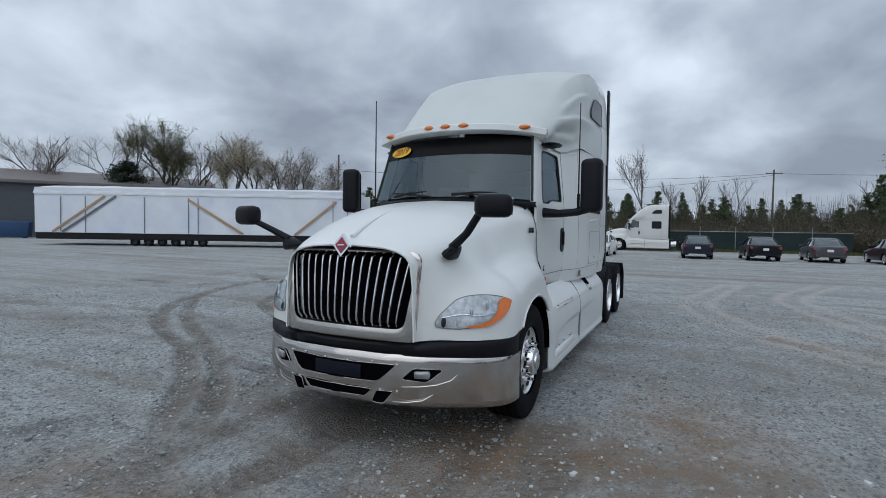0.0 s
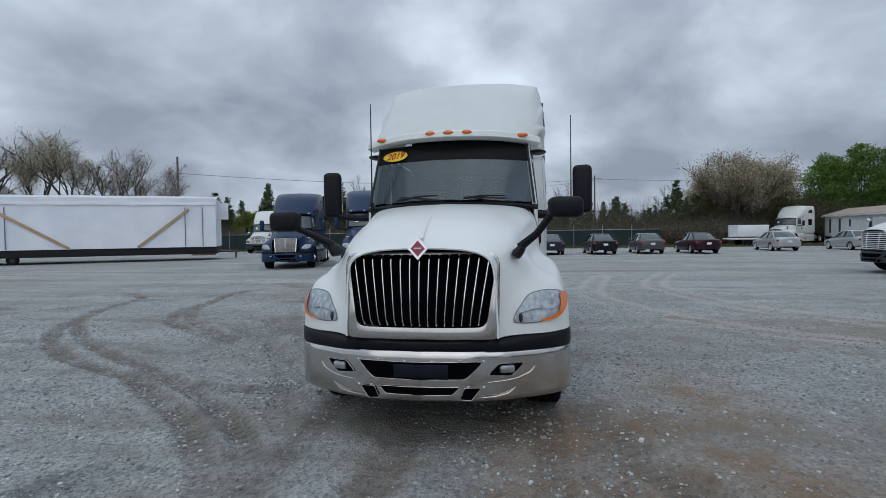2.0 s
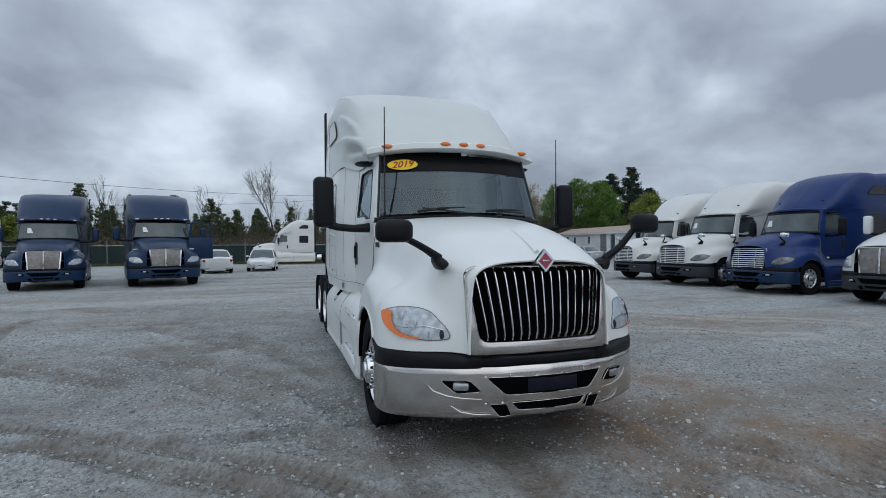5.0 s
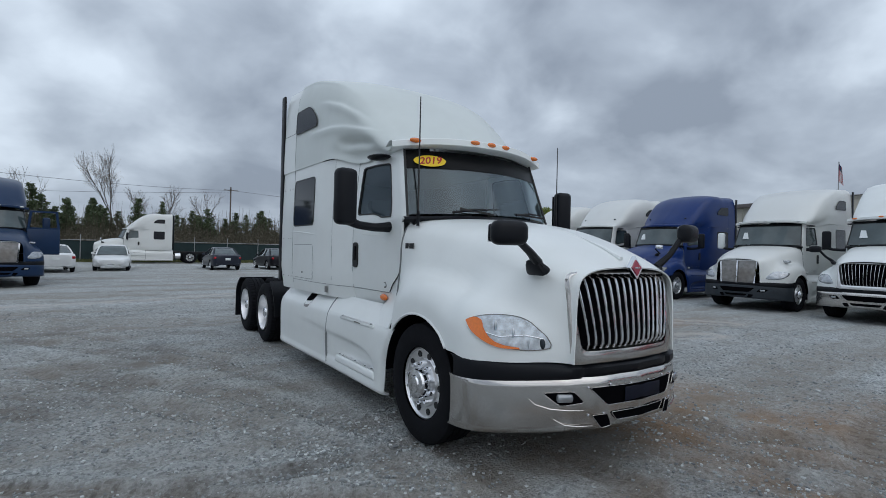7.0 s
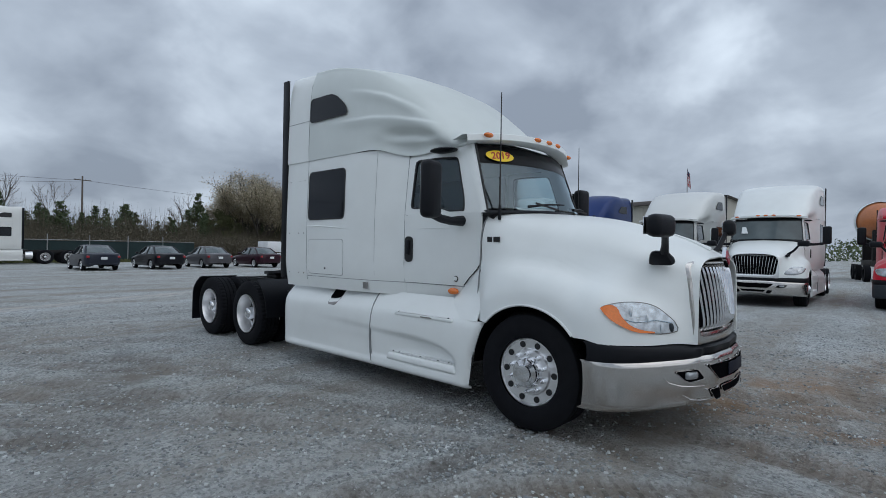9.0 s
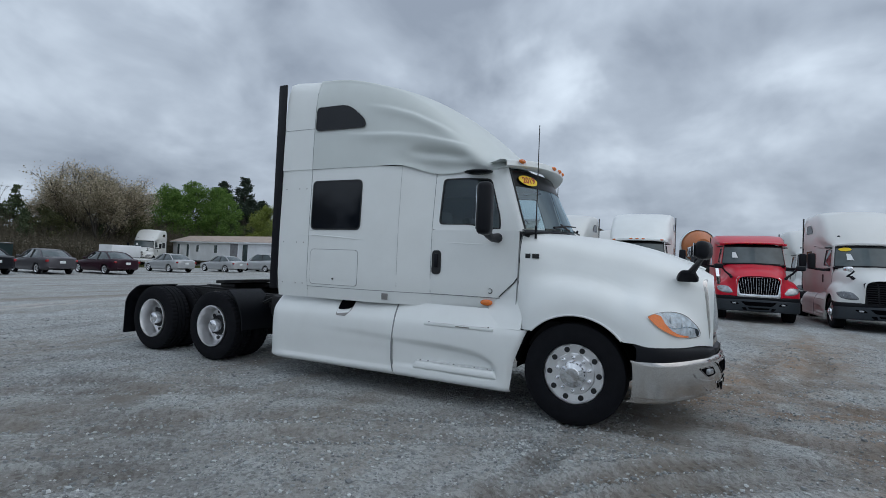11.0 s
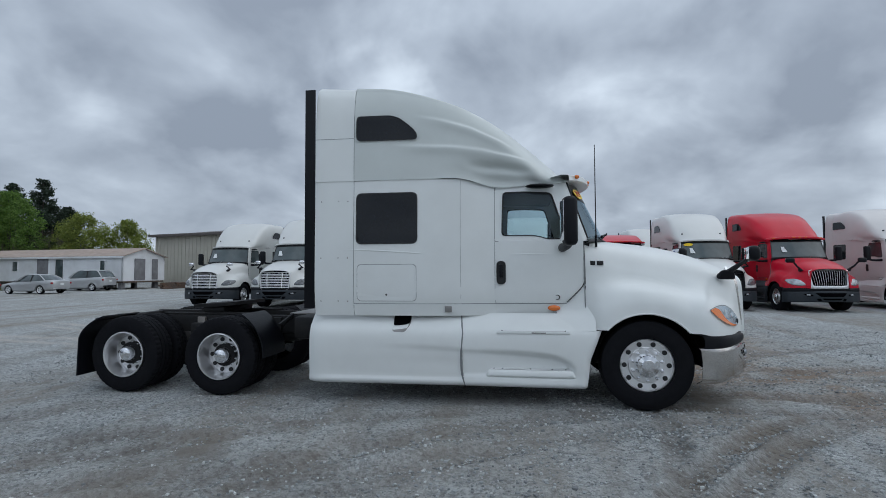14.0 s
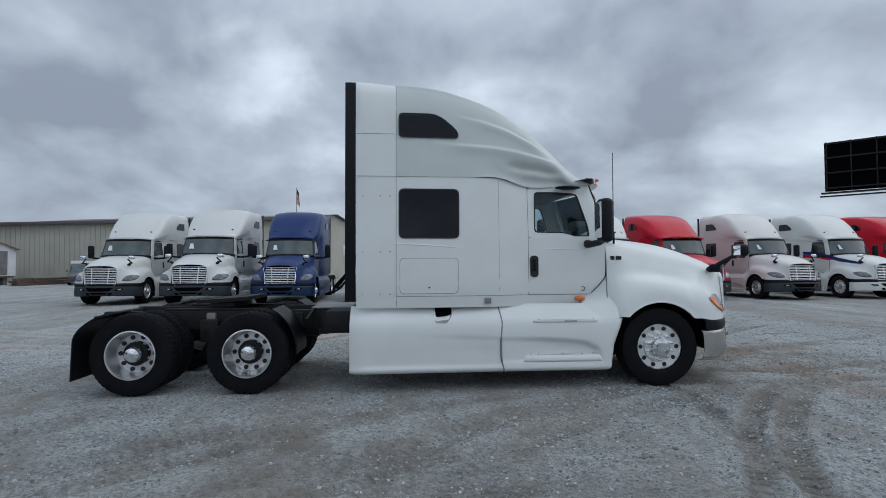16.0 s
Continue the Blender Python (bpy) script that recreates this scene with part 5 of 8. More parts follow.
# ---- the yard: one sheet of gravel out to the horizon ----
TRACKS = [  # lines of wheel ruts: points, half width, depth, how dark or brown
    ([(-12.0, 9.5), (-9.23, 7.55), (-8.45, 5.09), (-7.31, 3.01), (-6.27, 1.84), (-5.01, 0.96), (-3.92, 0.44), (-2.98, -0.21), (-2.35, -0.73), (-1.96, -1.17), (-1.44, -1.78), (-1.2, -2.3), (-0.8, -3.2)], 0.125, 0.03, 1.0),
    ([(-8.4, 4.6), (-6.98, 3.1), (-6.09, 2.27), (-4.91, 1.41), (-3.79, 0.7), (-2.75, 0.02), (-2.1, -0.54), (-1.73, -0.9), (-1.31, -1.44), (-0.9, -2.2)], 0.12, 0.03, 1.0),
    ([(-6.6, 10.2), (-7.13, 8.74), (-6.76, 6.37), (-6.12, 4.43), (-5.17, 3.39), (-4.03, 2.67), (-3.0, 2.2)], 0.14, 0.03, 0.9),
    ([(-6.7, 9.2), (-6.98, 8.0), (-6.41, 5.68), (-5.49, 4.16), (-4.2, 3.01), (-3.2, 2.6)], 0.13, 0.03, 0.9),
    ([(-0.6, 0.1), (-1.26, -0.01), (-1.78, -0.04), (-2.42, 0.08), (-3.0, 0.22)], 0.11, 0.02, 0.6),
    ([(-4.6, 7.6), (-3.46, 5.75), (-2.96, 5.17), (-2.28, 4.05), (-1.67, 2.99), (-1.2, 1.5)], 0.16, 0.022, 0.55),
    ([(-4.4, 6.4), (-3.69, 4.92), (-3.34, 3.92), (-2.4, 2.35), (-1.9, 1.2)], 0.16, 0.022, 0.5),
    ([(-4.2, 5.0), (-3.79, 4.11), (-3.3, 3.31), (-2.9, 2.31), (-2.4, 1.3)], 0.15, 0.022, 0.55),
    ([(-3.9, 7.7), (-3.02, 6.2), (-2.5, 5.52), (-2.06, 4.56), (-1.5, 3.5)], 0.16, 0.02, 0.5),
    ([(1.2, -1.2), (1.47, -2.21), (1.69, -3.14), (1.79, -4.77), (1.7, -6.5)], 0.16, 0.02, 0.7),
    ([(-0.1, -0.4), (-0.19, -0.95), (-0.23, -1.81), (-0.38, -2.36), (-0.14, -3.32), (0.1, -4.6)], 0.17, 0.02, 0.75),
    ([(6.0, -2.6), (3.6, -2.0), (1.7, -2.3), (1.3, -3.1), (0.5, -3.8)], 0.2, 0.025, 0.7),
    ([(7.0, -3.4), (4.0, -3.0), (2.2, -2.2), (1.6, -1.2), (1.3, 0.2)], 0.2, 0.025, 0.7),
    ([(0.98, 0.6), (0.98, -1.0), (0.95, -2.5), (1.0, -4.0)], 0.13, 0.015, 0.6),
    ([(-0.98, 0.6), (-0.98, -1.0), (-1.0, -2.5), (-0.9, -4.2)], 0.13, 0.015, 0.6),
    ([(-4.6, 7.2), (-3.34, 6.13), (-2.82, 5.62), (-2.23, 4.84), (-1.94, 4.05), (-1.6, 2.8)], 0.20, 0.015, 0.5),
    ([(-4.6, 4.7), (-3.74, 4.01), (-3.05, 3.46), (-2.29, 2.6), (-1.45, 1.08), (-1.1, 0.0)], 0.20, 0.015, 0.55),
    ([(-4.9, 3.9), (-3.91, 3.23), (-3.15, 2.51), (-2.32, 1.43), (-1.68, 0.14), (-1.3, -0.9)], 0.17, 0.015, 0.5),
    ([(-4.4, 0.6), (-3.73, 0.42), (-2.8, 0.22), (-1.3, -0.09)], 0.12, 0.012, 0.65),
    ([(0.2, -1.6), (1.25, -2.56), (2.1, -4.9), (2.9, -7.43)], 0.16, 0.015, 0.6),
    ([(0.8, -1.0), (1.97, -1.71), (3.5, -3.87), (5.2, -6.6)], 0.18, 0.015, 0.6),
    ([(-2.51, 0.04), (-1.82, -0.98), (-0.82, -2.3), (0.4, -3.6)], 0.14, 0.012, 0.45),
    ([(-6.2, 8.0), (-4.3, 7.66), (-2.35, 7.24), (-1.08, 5.85)], 0.24, 0.012, 0.4),
    ([(-9.0, 4.4), (-6.2, 4.1), (-4.07, 3.67), (-2.61, 2.99), (-1.29, 3.09)], 0.20, 0.012, 0.4),
    ([(-8.0, 12.0), (-6.0, 10.6), (-3.0, 9.9), (1.0, 10.4), (5.0, 12.0)], 0.26, 0.012, 0.4),
    ([(-11.0, 1.0), (-8.5, 2.0), (-5.5, 2.1), (-3.2, 1.2)], 0.20, 0.012, 0.4),
]
PALE = [  # dry pale ruts
    ([(4.0, 14.0), (2.9, 9.2), (3.1, 7.0), (3.6, 5.4), (4.2, 4.4), (4.8, 3.7), (7.0, 1.8)], 0.28),
    ([(7.5, 17.0), (5.3, 11.8), (5.1, 9.4), (5.4, 7.6), (5.7, 6.5), (7.0, 4.5), (9.5, 2.6)], 0.26),
    ([(-7.5, 12.0), (-3.0, 13.0), (3.0, 15.5), (10.0, 20.0)], 0.3),
]


def rut_field(px, py):
    """Height, brown share, pale share, and the run and side of the wheel marks, at arrays of places."""
    h, brown, pale, run_m, side_m = (np.zeros_like(px) for _ in range(5))
    for pts, w, deep, dark in TRACKS:
        run = spline(pts, 90)
        near = (px > run[:, 0].min() - 0.8) & (px < run[:, 0].max() + 0.8) & (py > run[:, 1].min() - 0.8) & (py < run[:, 1].max() + 0.8)
        if not near.any():
            continue
        q = np.stack([px[near], py[near]], 1)
        dd = (q[:, :1] - run[None, :, 0]) ** 2 + (q[:, 1:] - run[None, :, 1]) ** 2
        k = dd.argmin(1)
        tan = np.gradient(run, axis=0)
        step = np.linalg.norm(tan, axis=1).mean()
        tan /= np.linalg.norm(tan, axis=1)[:, None]
        off = q - run[k]
        go = (off * tan[k]).sum(1)
        across = off[:, 0] * tan[k][:, 1] - off[:, 1] * tan[k][:, 0]
        d, s = np.abs(across) + 4 * np.maximum(np.abs(go) - step, 0), k / 89.0
        ends = np.clip(np.minimum(s, 1 - s) * 8, 0, 1)
        f = np.exp(-(d / w) ** 6) * ends
        h[near] += -deep * f + deep * 0.6 * np.exp(-((d - w * 1.4) / (w * 0.35)) ** 2) * ends
        more = dark * f > brown[near]
        brown[near] = np.maximum(brown[near], dark * f)
        run_m[near] = np.where(more, k * step + go, run_m[near])
        side_m[near] = np.where(more, across / w, side_m[near])
    for pts, w in PALE:
        run = spline(pts, 90)
        dd = np.linalg.norm(np.stack([px, py], -1)[..., None, :] - run, axis=-1)
        d = dd.min(-1)
        pale = np.maximum(pale, np.exp(-((d - 0.28) / 0.13) ** 2) * 0.9)
        h += -0.015 * np.exp(-(d / 0.3) ** 2)
    return h, brown, pale, run_m, side_m


def blobs(px, py, spots):
    out = np.zeros_like(px)
    for x, y, rx, ry, turn, a in spots:
        c, s = math.cos(turn), math.sin(turn)
        u, v = (px - x) * c + (py - y) * s, -(px - x) * s + (py - y) * c
        out = np.maximum(out, a * np.exp(-(u / rx) ** 2 - (v / ry) ** 2))
    return out


CLAY = [(1.13, -1.15, 0.16, 0.55, 0, 1.0), (1.9, -0.65, 0.5, 0.14, 0.2, 0.9), (2.25, 0.35, 0.5, 0.25, -0.3, 0.8), (2.2, -1.25, 0.7, 0.25, 0.1, 0.9), (0.95, -1.7, 0.35, 0.25, 0, 0.8), (4.0, 4.8, 0.9, 0.2, -0.75, 0.9), (5.9, 5.5, 0.9, 0.2, -0.8, 0.9), (-0.7, -2.6, 0.6, 0.4, 0.5, 0.8), (1.6, -3.2, 0.3, 1.6, 0, 0.6), (-0.2, -1.9, 0.3, 1.2, 0, 0.5),
        (1.0, -0.9, 0.5, 0.9, 0.1, 1.0), (1.6, -0.6, 0.9, 0.6, 0.3, 0.7), (2.5, 0.2, 0.7, 1.1, 0.2, 0.7), (2.5, -1.7, 1.6, 0.7, -0.3, 0.8), (4.5, -2.6, 2.6, 0.8, -0.35, 0.8),
        (7.5, -3.6, 3.0, 0.8, -0.25, 0.6), (1.2, -2.6, 0.9, 0.6, 0.2, 0.5), (7.5, 3.5, 2.5, 0.8, -0.3, 0.5), (-1.5, -2.4, 0.7, 0.5, 0.6, 0.4),
        (0.75, -2.1, 0.28, 0.95, 0.25, 1.0), (1.7, -2.0, 0.9, 0.34, -0.6, 1.0), (0.1, -2.7, 0.4, 0.3, 0, 0.7), (1.3, -2.9, 0.3, 0.8, 0.5, 0.9)]
# damp spots; those under the tractor and its bumper are painted shade
DAMP_SHADE = [(0.1, -0.6, 0.95, 0.7, 0, 0.4), (-4.65, -0.1, 0.28, 0.75, 0, 0.35), (-12.0, 5.5, 1.0, 0.3, 0, 0.9), (-2.45, -2.0, 0.3, 0.12, 0.8, 0.9), (-2.1, 0.07, 0.5, 0.12, 0, 0.7), (-4.6, -0.3, 0.7, 0.18, 0.7, 0.4), (-2.4, -2.1, 0.5, 0.15, 0.7, 0.8), (-9.5, 6.0, 2.5, 0.35, 0.8, 0.5), (-7.0, 1.2, 1.2, 0.2, 0.6, 0.6), (-3.0, 4.5, 3.2, 0.5, 1.2, 0.45), (-4.2, 7.5, 2.5, 0.35, 1.1, 0.4), (0, 3, 1.3, 5.5, 0, 0.35)]


def ground_sheet():
    n = 520
    span = 13.0
    xs = np.linspace(-span, span, n) - 0.5
    ys = np.linspace(-span + 3.5, span + 3.5, n)
    gx, gy = np.meshgrid(xs, ys, indexing="ij")
    fields = [np.zeros_like(gx) for _ in range(5)]
    for i in range(0, n, 60):
        for whole, piece in zip(fields, rut_field(gx[i:i + 60], gy[i:i + 60])):
            whole[i:i + 60] = piece
    h, brown, pale, run_m, side_m = fields
    rng = np.random.default_rng(4)
    lump = np.zeros_like(gx)
    for size, amp in ((3.1, 0.016), (1.3, 0.010), (0.55, 0.006), (0.24, 0.004)):
        for _ in range(7):
            a, b = rng.uniform(0, 2 * math.pi, 2)
            k = 2 * math.pi / size * rng.uniform(0.7, 1.3)
            lump += amp * 0.4 * np.sin(k * (gx * math.cos(a) + gy * math.sin(a)) + b)
    edge = np.clip((span - np.maximum(np.abs(gx + 0.5), np.abs(gy - 3.5))) / 1.5, 0, 1)
    under = np.exp(-((np.abs(gx) - 0.95) / 0.35) ** 2) * (np.abs(gy - 3) < 5)
    z = (h + lump * (1 - 0.8 * under)) * edge - 0.004
    clay, damp_shade = blobs(gx, gy, CLAY), blobs(gx, gy, DAMP_SHADE)
    verts = np.stack([gx, gy, z], -1).reshape(-1, 3)
    idx = np.arange(n * n).reshape(n, n)
    quads = np.stack([idx[:-1, :-1], idx[1:, :-1], idx[1:, 1:], idx[:-1, 1:]], -1).reshape(-1, 4)
    # the far ground joins on round the fine middle
    x0, x1, y0, y1 = xs[0], xs[-1], ys[0], ys[-1]
    far = 900.0
    rim = np.array([(x0, y0, -0.004), (x1, y0, -0.004), (x1, y1, -0.004), (x0, y1, -0.004), (-far, -far, -0.004), (far, -far, -0.004), (far, far, -0.004), (-far, far, -0.004)])
    k = len(verts)
    more = [(k + 4, k + 5, k + 1, k), (k + 5, k + 6, k + 2, k + 1), (k + 6, k + 7, k + 3, k + 2), (k + 7, k + 4, k, k + 3)]
    me = bpy.data.meshes.new("ground")
    me.from_pydata(np.vstack([verts, rim]).tolist(), [], quads.tolist() + more)
    for name, val in (("brown", brown * edge), ("pale", pale * edge), ("clay", clay * edge), ("damp_shade", damp_shade * edge), ("run", run_m), ("side", side_m)):
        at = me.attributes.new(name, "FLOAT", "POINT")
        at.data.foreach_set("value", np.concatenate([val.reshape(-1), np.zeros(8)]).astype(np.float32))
    me.polygons.foreach_set("use_smooth", np.ones(len(me.polygons), bool))
    me.update()
    return me, (gx, gy, z)


def gravel_material():
    m = bpy.data.materials.new("crushed_gravel")
    m.use_nodes = True
    n, l = m.node_tree.nodes, m.node_tree.links
    b = n["Principled BSDF"]
    b.inputs["Roughness"].default_value = 0.9
    b.inputs["Specular IOR Level"].default_value = 0.25
    co = n.new("ShaderNodeTexCoord").outputs["Object"]

    def tex(kind, scale, detail=4, rough=0.6):
        t = n.new(kind)
        t.inputs["Scale"].default_value = scale
        if kind == "ShaderNodeTexNoise":
            t.inputs["Detail"].default_value, t.inputs["Roughness"].default_value = detail, rough
        l.new(co, t.inputs["Vector"])
        return t

    def ramp(src, stops):
        r = n.new("ShaderNodeValToRGB")
        e = r.color_ramp.elements
        e[0].position, e[0].color = stops[0][0], (*stops[0][1], 1)
        e[1].position, e[1].color = stops[-1][0], (*stops[-1][1], 1)
        for p, c in stops[1:-1]:
            e.new(p).color = (*c, 1)
        l.new(src, r.inputs[0])
        return r.outputs[0]

    def mix(fac, a, bcol, mode="MIX"):
        x = n.new("ShaderNodeMix")
        x.data_type, x.blend_type = "RGBA", mode
        for sock, v in ((x.inputs[0], fac), (x.inputs[6], a), (x.inputs[7], bcol)):
            if isinstance(v, (int, float)):
                sock.default_value = v
            elif isinstance(v, tuple):
                sock.default_value = (*v, 1)
            else:
                l.new(v, sock)
        return x.outputs[2]

    def attr(name):
        a = n.new("ShaderNodeAttribute")
        a.attribute_name = name
        return a.outputs["Fac"]

    def mul(a, k):
        x = n.new("ShaderNodeMath")
        x.operation = "MULTIPLY"
        l.new(a, x.inputs[0])
        if isinstance(k, (int, float)):
            x.inputs[1].default_value = k
        else:
            l.new(k, x.inputs[1])
        x.use_clamp = True
        return x.outputs[0]
    stones = tex("ShaderNodeTexVoronoi", 42)
    flecks = tex("ShaderNodeTexVoronoi", 58)
    coarse = tex("ShaderNodeTexVoronoi", 15)
    fine = tex("ShaderNodeTexNoise", 95, 5, 0.7)
    broad = tex("ShaderNodeTexNoise", 0.35, 7, 0.62)
    mid = tex("ShaderNodeTexNoise", 2.2, 6, 0.65)
    tone = ramp(stones.outputs["Color"], [(0.1, (0.13, 0.148, 0.153)), (0.5, (0.56, 0.60, 0.603)), (0.93, (0.80, 0.83, 0.825))])
    base = mix(0.40, tone, ramp(fine.outputs["Fac"], [(0.3, (0.18, 0.196, 0.202)), (0.7, (0.72, 0.75, 0.75))]))
    base = mix(mul(ramp(coarse.outputs["Color"], [(0.80, (0, 0, 0)), (0.92, (1, 1, 1))]), 0.45), base, (0.62, 0.64, 0.64))
    base = mix(mul(ramp(broad.outputs["Fac"], [(0.42, (0, 0, 0)), (0.68, (1, 1, 1))]), 0.45), base, (0.31, 0.30, 0.28))
    base = mix(mul(ramp(mid.outputs["Fac"], [(0.50, (0, 0, 0)), (0.72, (1, 1, 1))]), 0.42), base, (0.23, 0.235, 0.23))
    clod = tex("ShaderNodeTexNoise", 11, 8, 0.78)
    base = mix(0.85, base, ramp(clod.outputs["Fac"], [(0.36, (0.50, 0.50, 0.50)), (0.50, (1, 1, 1)), (0.64, (1, 1, 1))]), "MULTIPLY")
    stony = ramp(broad.outputs["Fac"], [(0.36, (1, 1, 1)), (0.6, (0.25, 0.25, 0.25))])
    base = mix(mul(mul(ramp(flecks.outputs["Color"], [(0.84, (0, 0, 0)), (0.90, (1, 1, 1))]), stony), 0.85), base, (0.72, 0.74, 0.74))
    rough_edge = ramp(mid.outputs["Fac"], [(0.33, (0.35, 0.35, 0.35)), (0.6, (1, 1, 1))])
    # worn lanes: long brownish streaks where wheels have run over the whole yard
    for turn, wide, seed, share in ((24, 0.85, 0.0, 0.85), (-32, 0.6, 7.0, 0.75), (80, 0.5, 13.0, 0.6)):
        lane = n.new("ShaderNodeMapping")
        lane.inputs["Rotation"].default_value = (0, 0, radians(turn))
        lane.inputs["Location"].default_value = (seed, seed, 0)
        lane.inputs["Scale"].default_value = (0.07, wide, 1)
        l.new(co, lane.inputs["Vector"])
        streak = n.new("ShaderNodeTexNoise")
        streak.inputs["Scale"].default_value, streak.inputs["Detail"].default_value, streak.inputs["Roughness"].default_value, streak.inputs["Distortion"].default_value = 1.0, 7, 0.62, 0.5
        l.new(lane.outputs[0], streak.inputs["Vector"])
        base = mix(mul(mul(ramp(streak.outputs["Fac"], [(0.50, (0, 0, 0)), (0.66, (1, 1, 1))]), rough_edge), share), base, (0.30, 0.272, 0.234))
    base = mix(mul(mul(attr("clay"), rough_edge), 0.92), base, (0.33, 0.205, 0.115))
    base = mix(mul(mul(attr("brown"), rough_edge), 0.82), base, (0.20, 0.172, 0.142))
    # cross bars that the tyres pressed in
    def calc(op, a, k):
        x = n.new("ShaderNodeMath")
        x.operation = op
        for sock, v in zip(x.inputs, (a, k)):
            if isinstance(v, (int, float)):
                sock.default_value = v
            else:
                l.new(v, sock)
        return x.outputs[0]
    slant = calc("MULTIPLY", calc("ABSOLUTE", attr("side"), 0), 1.6)
    wave = calc("SINE", calc("ADD", calc("MULTIPLY", attr("run"), 2 * math.pi / 0.115), slant), 0)
    groove = calc("GREATER_THAN", calc("ABSOLUTE", calc("SUBTRACT", calc("ABSOLUTE", attr("side"), 0), 0.42), 0), 0.10)
    bars = mul(mul(ramp(wave, [(0.45, (0, 0, 0)), (0.65, (1, 1, 1))]), groove), mul(attr("brown"), rough_edge))
    base = mix(mul(bars, 0.48), base, (0.065, 0.055, 0.045))
    # damp ground, and the shade painted beneath the tractor
    base = mix(mul(mul(attr("damp_shade"), rough_edge), 0.75), base, (0.075, 0.073, 0.072))
    base = mix(mul(mul(attr("pale"), rough_edge), 0.85), base, (0.60, 0.56, 0.51))
    l.new(base, b.inputs["Base Color"])
    h1 = n.new("ShaderNodeBump")
    h1.inputs["Strength"].default_value, h1.inputs["Distance"].default_value = 0.9, 0.025
    hs = n.new("ShaderNodeMath")
    hs.operation = "ADD"
    l.new(stones.outputs["Distance"], hs.inputs[0]), l.new(fine.outputs["Fac"], hs.inputs[1])
    l.new(hs.outputs[0], h1.inputs["Height"]), l.new(h1.outputs[0], b.inputs["Normal"])
    return m


gravel = gravel_material()
ground_me, GROUND = ground_sheet()
ground_me.materials.append(gravel)
ground = tagged(new("ground", ground_me), "grey crushed-gravel yard with muddy wheel ruts", "ground", "", "structure")


def stones():
    """Loose angular stones, thicker where the yard is stony, in one mesh."""
    rng = np.random.default_rng(11)
    corners = np.array([(x, y, z) for x in (-1, 1) for y in (-1, 1) for z in (-1, 1)], float) * 0.75
    sides = np.array([(0, 1, 3, 2), (4, 6, 7, 5), (0, 4, 5, 1), (2, 3, 7, 6), (0, 2, 6, 4), (1, 5, 7, 3)])
    n = 120000
    r, a = rng.uniform(0, 1, n) ** 0.75 * 11.5, rng.uniform(0, 2 * math.pi, n)
    x, y = -1.8 + r * np.cos(a), 0.3 + r * np.sin(a)
    stony = np.array([noise.noise((p * 0.5, q * 0.5, 3.0)) for p, q in zip(x, y)])
    keep = stony > rng.uniform(-0.55, 0.30, n)
    gx, gy, gz = GROUND
    i = np.clip(((x - gx[0, 0]) / (gx[1, 0] - gx[0, 0])).astype(int), 0, len(gz) - 1)
    j = np.clip(((y - gy[0, 0]) / (gy[0, 1] - gy[0, 0])).astype(int), 0, len(gz) - 1)
    x, y, low = x[keep], y[keep], gz[i, j][keep]
    n = len(x)
    s = 0.005 + 0.011 * rng.uniform(0, 1, n) ** 2.6 + np.where(rng.uniform(0, 1, n) < 0.015, 0.010, 0)
    v = corners[None] * rng.uniform(0.55, 1.25, (n, 8, 3)) * s[:, None, None] * rng.uniform(0.7, 1.35, (n, 1, 3)) * (1, 1, 0.65)
    t = rng.uniform(0, 2 * math.pi, n)[:, None]
    v = np.stack([v[..., 0] * np.cos(t) - v[..., 1] * np.sin(t) + x[:, None], v[..., 0] * np.sin(t) + v[..., 1] * np.cos(t) + y[:, None], v[..., 2] + (low + s * 0.25)[:, None]], -1)
    me = bpy.data.meshes.new("gravel_stones")
    me.from_pydata(v.reshape(-1, 3).tolist(), [], (sides[None] + 8 * np.arange(n)[:, None, None]).reshape(-1, 4).tolist())
    m = bpy.data.materials.new("loose_stone")
    m.use_nodes = True
    n, l = m.node_tree.nodes, m.node_tree.links
    geo, r = n.new("ShaderNodeNewGeometry"), n.new("ShaderNodeValToRGB")
    r.color_ramp.elements[0].color, r.color_ramp.elements[1].color = (0.17, 0.18, 0.185, 1), (0.64, 0.66, 0.655, 1)
    r.color_ramp.elements.new(0.75).color = (0.40, 0.425, 0.425, 1)
    l.new(geo.outputs["Random Per Island"], r.inputs[0]), l.new(r.outputs[0], n["Principled BSDF"].inputs["Base Color"])
    n["Principled BSDF"].inputs["Roughness"].default_value = 0.85
    me.materials.append(m)
    tagged(new("gravel_stones", me), "loose pale grey crushed stones on the yard", "gravel", "", "stuff")


stones()

# ---- the wrapped half house on its transport wheels ----
wrap_white = material("white_plastic_wrap", (0.80, 0.83, 0.88), 0.34, vary=0.06, scale=0.6, dirt=(0.62, 0.70, 0.84), dirt_amount=0.75, dirt_scale=0.28, bump=0.9, bump_scale=2.4)
wrap_roof = material("grey_plastic_wrap", (0.70, 0.72, 0.75), 0.4, vary=0.12, scale=0.8, bump=0.6, bump_scale=2.0)
timber = material("pine_board", (0.46, 0.32, 0.20), 0.7, vary=0.2, scale=9, dirt=(0.3, 0.2, 0.12), dirt_amount=0.4)
batten = material("grey_batten", (0.16, 0.16, 0.18), 0.7, vary=0.1)
rust = material("rusty_steel", (0.10, 0.075, 0.06), 0.75, vary=0.3, scale=6, dirt=(0.2, 0.1, 0.05), dirt_amount=0.5)


